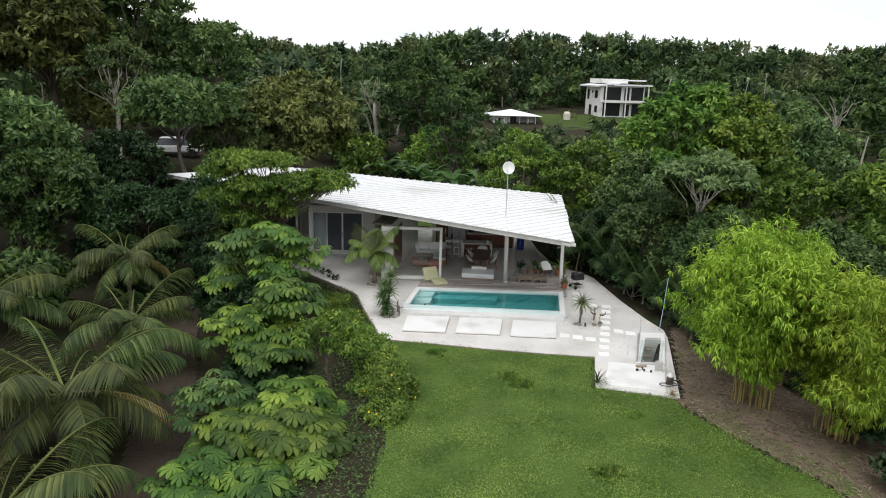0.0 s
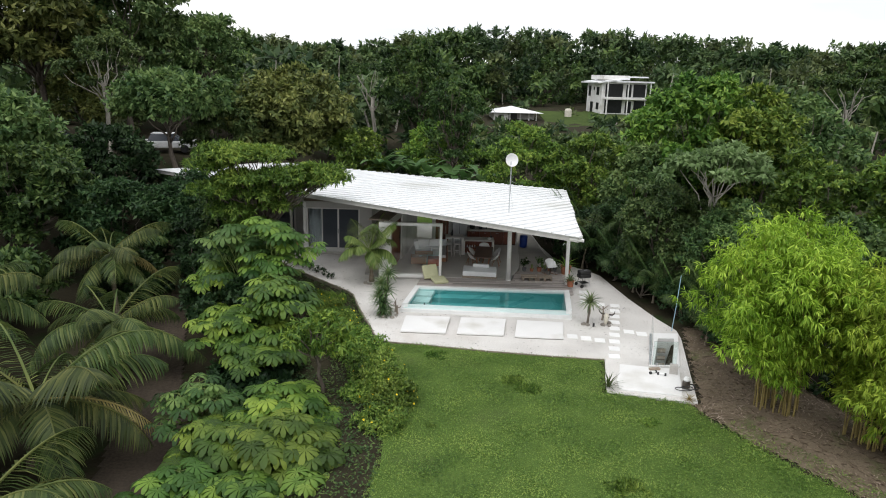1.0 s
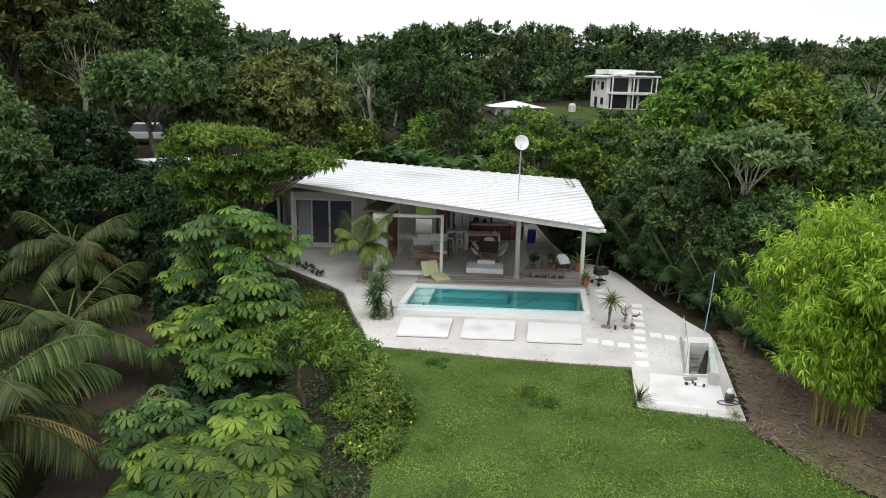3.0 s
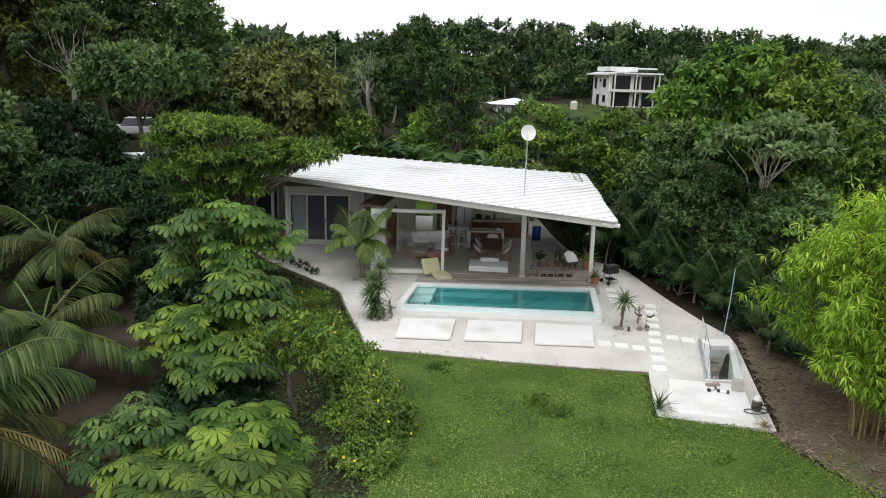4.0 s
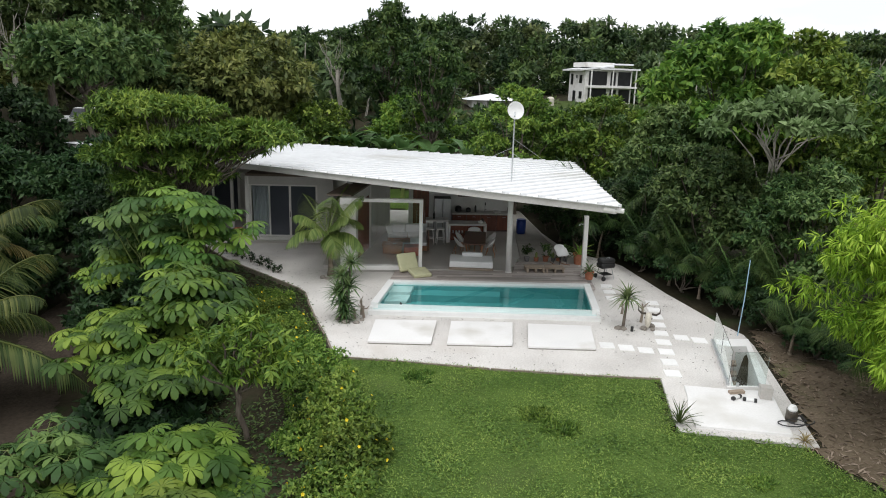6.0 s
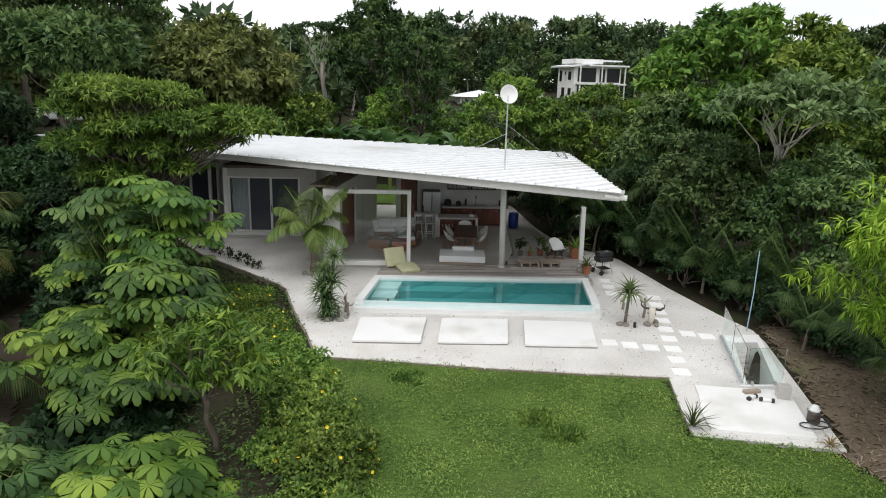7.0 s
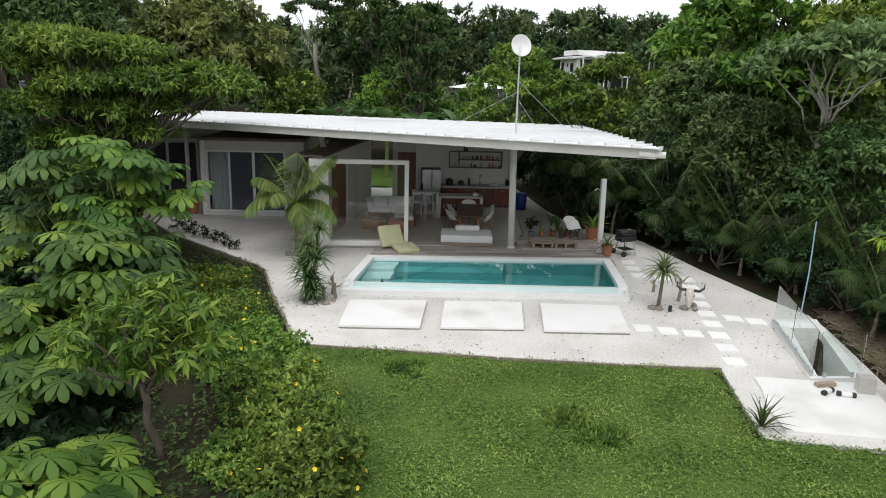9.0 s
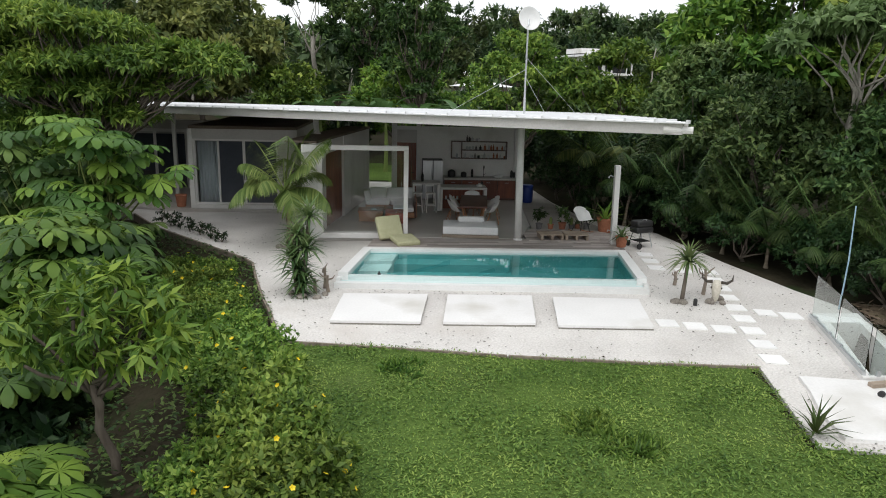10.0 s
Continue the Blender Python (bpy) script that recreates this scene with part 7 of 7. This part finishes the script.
# dry litter on the soil by the bamboo
pos = []
while len(pos) < 7000:
    x, y = crg.uniform(6.5, 15), crg.uniform(8, 28.5)
    if inside(x, y, SOIL_RING):
        pos.append((x, y, height(x, y) + crg.uniform(0.035, 0.07)))
pos = np.array(pos)
me = leaf_cloud("leaf_litter", DRY_SOIL, BLADE_V, LEAF_F, pos, unit_vectors(crg, len(pos)) * (1, 1, 0.15), unit_vectors(crg, len(pos)) * 0.3 + np.array((0, 0, 1)), crg.uniform(0.1, 0.26, len(pos)))
me.materials[0] = leaf_material("dry_bamboo_leaves", (0.07, 0.05, 0.03), (0.2, 0.15, 0.09), (0.36, 0.29, 0.19), hue=0, value=0, through_leaf=0.1)
tagged(part("leaf_litter", me, None), "dry straw-coloured bamboo litter on the soil", "leaf litter", kind="stuff")

# grass
pos = []
while len(pos) < 150000:
    x, y = crg.uniform(-3.3, 11.5, 4000), crg.uniform(11, 26.2, 4000)
    for a, b in zip(x, y):
        if inside(a, b, LAWN_RING) or (inside(a, b, [(7.3, 19.7), (9.3, 15.5), (11, 11), (12.8, 11), (10.9, 16.5), (8.6, 20.5)]) and crg.random() < 0.35):
            pos.append((a, b))
pos = np.array(pos)
zz = np.array([height(a, b) + 0.045 + 0.03 * noise.noise(Vector((a * 0.5, b * 0.5, 5))) for a, b in pos])
thick = np.array([0.95 + 0.5 * noise.noise(Vector((a * 0.9, b * 0.9, 9))) for a, b in pos])
pos = np.column_stack((pos, zz + crg.uniform(0, 0.03, len(pos))))
al = unit_vectors(crg, len(pos)) * (1, 1, 0.3) + np.array((0, 0, 0.35))
me = leaf_cloud("grass", LEAF_GRASS, [(0, 0, 0), (0.4, 0.16, 0.05), (1, 0, -0.06), (0.4, -0.16, 0.05)], LEAF_F, pos, al, unit_vectors(crg, len(pos)) * 0.3 + np.array((0, 0, 1)), crg.uniform(0.04, 0.085, len(pos)) * thick)
tagged(part("grass", me, None), "short broad-bladed lawn grass", "grass", kind="stuff")
for i, (x, y, r) in enumerate(((-0.88, 24.8, 0.4), (1.85, 22.85, 0.42), (2.3, 22.1, 0.48), (-0.95, 19.6, 0.16), (3.95, 16.6, 0.5), (5.6, 20.1, 0.35))):
    ob = thing("weed_tuft", pose(x, y, height(x, y) + 0.03), "darker weed tuft standing out of the lawn", "weed", "tufts in the lawn")
    part("foliage", crown_leaves("foliage", LEAF_HEDGE, [((crg.uniform(-r, r) * 0.7, crg.uniform(-r, r) * 0.5, 0.02), r * 0.55, 0.28) for _ in range(7)], 700, crg, 0.8, -0.4, tpl=BLADE_V), None, ob)

# loose stones on the gravel
stone = bmesh.new()
bmesh.ops.create_icosphere(stone, subdivisions=1, radius=1)
sv, sf = [v.co[:] for v in stone.verts], [tuple(v.index for v in f_.verts) for f_ in stone.faces]
stone.free()
pos = []
while len(pos) < 5000:
    x, y = crg.uniform(-5, 9.2), crg.uniform(21.3, 34.5)
    if inside(x, y, PATIO, 0.03) and not inside(x, y, pool_ring(PU0 - 0.02, PU1 + 0.02, PY0 - 0.02, 34.3)) and not inside(x, y, PIT) and not (6.9 > x > 5.3 and y < 24.1):
        pos.append((x, y, 0.002))
pos = np.array(pos)
me = leaf_cloud("loose_gravel", PEBBLE, [(a, b * 0.8, c * 0.5) for a, b, c in sv], sf, pos, unit_vectors(crg, len(pos)) * (1, 1, 0.1), np.tile((0, 0, 1.0), (len(pos), 1)), crg.uniform(0.008, 0.022, len(pos)))
tagged(part("loose_gravel", me, None), "loose white stones on the terrace", "gravel", kind="stuff")
pos = []
while len(pos) < 1300:
    x, y = crg.uniform(-9, 9.2), crg.uniform(21.3, 38)
    if inside(x, y, PATIO, 0.02) and not inside(x, y, pool_ring(PU0 - 0.05, PU1 + 0.05, PY0 - 0.05, 34.3)) and crg.random() < 0.25 + 0.75 * (noise.noise(Vector((x * 0.6, y * 0.6, 4))) > 0.15):
        pos.append((x, y, 0.02))
pos = np.array(pos)
me = leaf_cloud("fallen_leaves", LEAF_PALM_DRY, LEAF_V, LEAF_F, pos, unit_vectors(crg, len(pos)) * (1, 1, 0.1), unit_vectors(crg, len(pos)) * 0.25 + np.array((0, 0, 1)), crg.uniform(0.03, 0.075, len(pos)))
me.materials[0] = SOIL
tagged(part("fallen_leaves", me, None), "brown fallen leaves scattered on the gravel", "fallen leaves", kind="stuff")


# bananas behind the roof
def banana(x, y, top, seed):
    rng = random.Random(seed)
    z0 = height(x, y) - 0.1
    h_ = top - z0
    ob = thing("banana_plant", pose(x, y, z0), "banana plant with broad arching leaves behind the house", "banana plant", "banana plants")
    part("stem", tube([(0, 0, 0), (0.05, 0, h_ * 0.3), (0, 0, h_ * 0.6)], [0.14, 0.11, 0.07], 8), PETIOLE, ob)
    for i in range(8):
        a, ln = i * 2.4, h_ * 0.5 * rng.uniform(0.8, 1.1)
        el = rng.uniform(0.5, 1.25)
        bm = bmesh.new()
        prev = None
        for k in range(8):
            s = k / 7
            px, pz = ln * s * math.cos(el) + 0.25 * ln * s * s, ln * s * math.sin(el) - 0.45 * ln * s ** 2.5
            w = 0.3 * math.sin(math.pi * min(0.98, 0.06 + s * 0.92)) ** 0.6
            row = [bm.verts.new((px, -w, pz + 0.06)), bm.verts.new((px, 0, pz)), bm.verts.new((px, w, pz + 0.06))]
            if prev:
                for c in range(2):
                    bm.faces.new((prev[c], prev[c + 1], row[c + 1], row[c]))
            prev = row
        lf = part("leaf", bm, LEAF_BANANA, ob)
        lf.matrix_basis = pose(0, 0, h_ * 0.55, 0, 0, math.degrees(a))


for i, (x, y, t_) in enumerate(((-5.4, 55.0, 5.3), (-4.3, 54.5, 4.8), (-1.5, 51.5, 4.9), (0.2, 50.5, 5.0), (1.2, 50.0, 4.7), (2.4, 48.5, 4.9), (-2.6, 52.6, 5.0), (3.6, 47.5, 4.8))):
    banana(x, y, t_, i)

# back garden seen through the house
sheet("hill_meadow", [(15.0, 105.0), (30.0, 108.0), (38.0, 118.0), (38.0, 132.0), (15.0, 124.0)], 1.5, 0.12, MEADOW, "grassy clearing round the hillside houses", "meadow")
sheet("back_lawn", [(-4.0, 47.6), (5.0, 47.6), (5.0, 53.0), (-4.5, 55.0)], 0.4, 0.06, LAWN, "strip of lawn behind the house", "lawn")

# ---- far houses and parked car ----
villa = thing("far_villa", pose(28.0, 124.0, height(33, 125) + 0.05, 0, 0, 11) @ Matrix.Scale(0.9, 4), "white two-storey hillside villa with flat roofs and dark windows", "house")
part("wall", box(0, 9.5, 0.0, 7.0, 0, 6.2), WHITE, villa)
part("upper_parapet", box(0.4, 6.0, 0.6, 6.5, 6.65, 7.5), WHITE, villa)
rf = part("roof", box(-1.4, 5.2, -0.9, 7.6, 0, 0.28), ROOF, villa, "sloping white roof slab")
rf.matrix_basis = pose(0.1, 0, 6.1, 0, -8, 0)
part("roof", box(2.4, 10.2, -1.7, 7.4, 6.2, 6.48), ROOF, villa, "flat white roof slab")
part("roof", box(5.6, 9.9, 0.5, 6.8, 7.15, 7.4), ROOF, villa, "flat white roof slab")
part("balcony", box(0.4, 9.9, -1.6, -0.02, 2.95, 3.25), WHITE, villa, "white balcony slab")
for x in (0.6, 4.9, 9.6):
    part("column", box(x - 0.09, x + 0.09, -1.5, -1.26, 0, 6.2), WHITE, villa)
for x0, x1, z0, z1 in ((0.8, 4.4, 0.3, 2.8), (5.2, 6.4, 0.3, 2.6), (7.0, 9.2, 0.3, 2.7), (0.8, 4.4, 3.4, 5.9), (5.2, 6.2, 3.4, 5.8), (6.7, 9.2, 3.4, 5.9)):
    w_ = part("window", box(x0, x1, -0.05, -0.01, z0, z1), WINDOW_DARK, villa)
    part("window_frame", box(x0 - 0.06, x0, -0.1, -0.012, z0, z1), DARK_METAL, w_)
for y0, y1, z0, z1 in ((1.0, 2.2, 0.9, 2.2), (3.8, 5.0, 0.2, 2.3), (1.2, 2.4, 3.7, 5.2), (3.4, 3.9, 4.6, 5.2), (5.2, 6.2, 3.4, 5.4)):
    part("window", box(-0.05, -0.01, y0, y1, z0, z1), WINDOW_DARK, villa)
hut = thing("far_cottage", pose(7.9, 112.0, height(12, 112) - 0.75, 0, 0, 4), "small white cottage with low hipped metal roof", "house")
part("wall", box(0.3, 2.6, 0.0, 5.0, 0, 2.1), WHITE, hut)
part("wall", box(2.6, 7.2, 1.4, 5.0, 0, 2.1), WALL_GREY, hut)
for x in (2.9, 4.6, 6.0, 7.2):
    part("post", box(x - 0.07, x + 0.07, 0.0, 0.14, 0, 2.1), WHITE, hut)
part("window", box(1.2, 1.9, -0.04, -0.01, 0.8, 1.7), WINDOW_DARK, hut)
part("door", box(3.3, 4.3, 1.35, 1.39, 0.1, 1.9), WINDOW_DARK, hut)
bm = bmesh.new()
c4 = [bm.verts.new(p) for p in ((-0.6, -0.9, 2.1), (8.2, -0.9, 2.1), (8.2, 5.8, 2.1), (-0.6, 5.8, 2.1))]
ap = bm.verts.new((3.5, 2.4, 3.05))
for i in range(4):
    bm.faces.new((c4[i], c4[(i + 1) % 4], ap))
bm.faces.new(c4[::-1])
part("roof", bm, ROOF, hut)
tank = thing("water_tank", pose(21.2, 118.0, height(21.2, 118)) @ Matrix.Scale(0.6, 4), "pale plastic water tank on the hillside", "tank")
part("body", lathe([(0.9, 0), (1.0, 0.1), (1.0, 1.9), (0.7, 2.3), (0.3, 2.4)], 18), BONE, tank)


def car(x, y, rz, paint, label):
    ob = thing("parked_car", pose(x, y, height(x, y) + 0.05, 0, 0, rz), label, "car", "parked cars")
    bm = box(-2.2, 2.2, -0.85, 0.85, 0.35, 0.95, 0.12)
    part("body", bm, paint, ob, smooth=False)
    bm = bmesh.new()
    lo = [bm.verts.new(p) for p in ((-1.5, -0.8, 0.93), (1.1, -0.8, 0.93), (1.1, 0.8, 0.93), (-1.5, 0.8, 0.93))]
    hi = [bm.verts.new(p) for p in ((-1.2, -0.68, 1.5), (0.5, -0.68, 1.5), (0.5, 0.68, 1.5), (-1.2, 0.68, 1.5))]
    for i in range(4):
        bm.faces.new((lo[i], lo[(i + 1) % 4], hi[(i + 1) % 4], hi[i]))
    bm.faces.new(hi)
    part("glasshouse", bm, SCREEN, ob, "dark windows")
    part("roof_panel", box(-1.22, 0.52, -0.69, 0.69, 1.5, 1.55, 0.02), paint, ob)
    for wx in (-1.4, 1.4):
        for wy in (-0.86, 0.86):
            bm = lathe([(0.12, -0.1), (0.32, -0.1), (0.34, 0), (0.32, 0.1), (0.12, 0.1)], 16)
            bm.transform(pose(wx, wy, 0.3, 90, 0, 0))
            wh = part("wheel", bm, BLACK, ob)


car(-23.6, 59.5, 12, FABRIC_WHITE, "white pickup parked under the trees")
car(-31.5, 57.0, 10, METAL, "grey car parked under the trees")
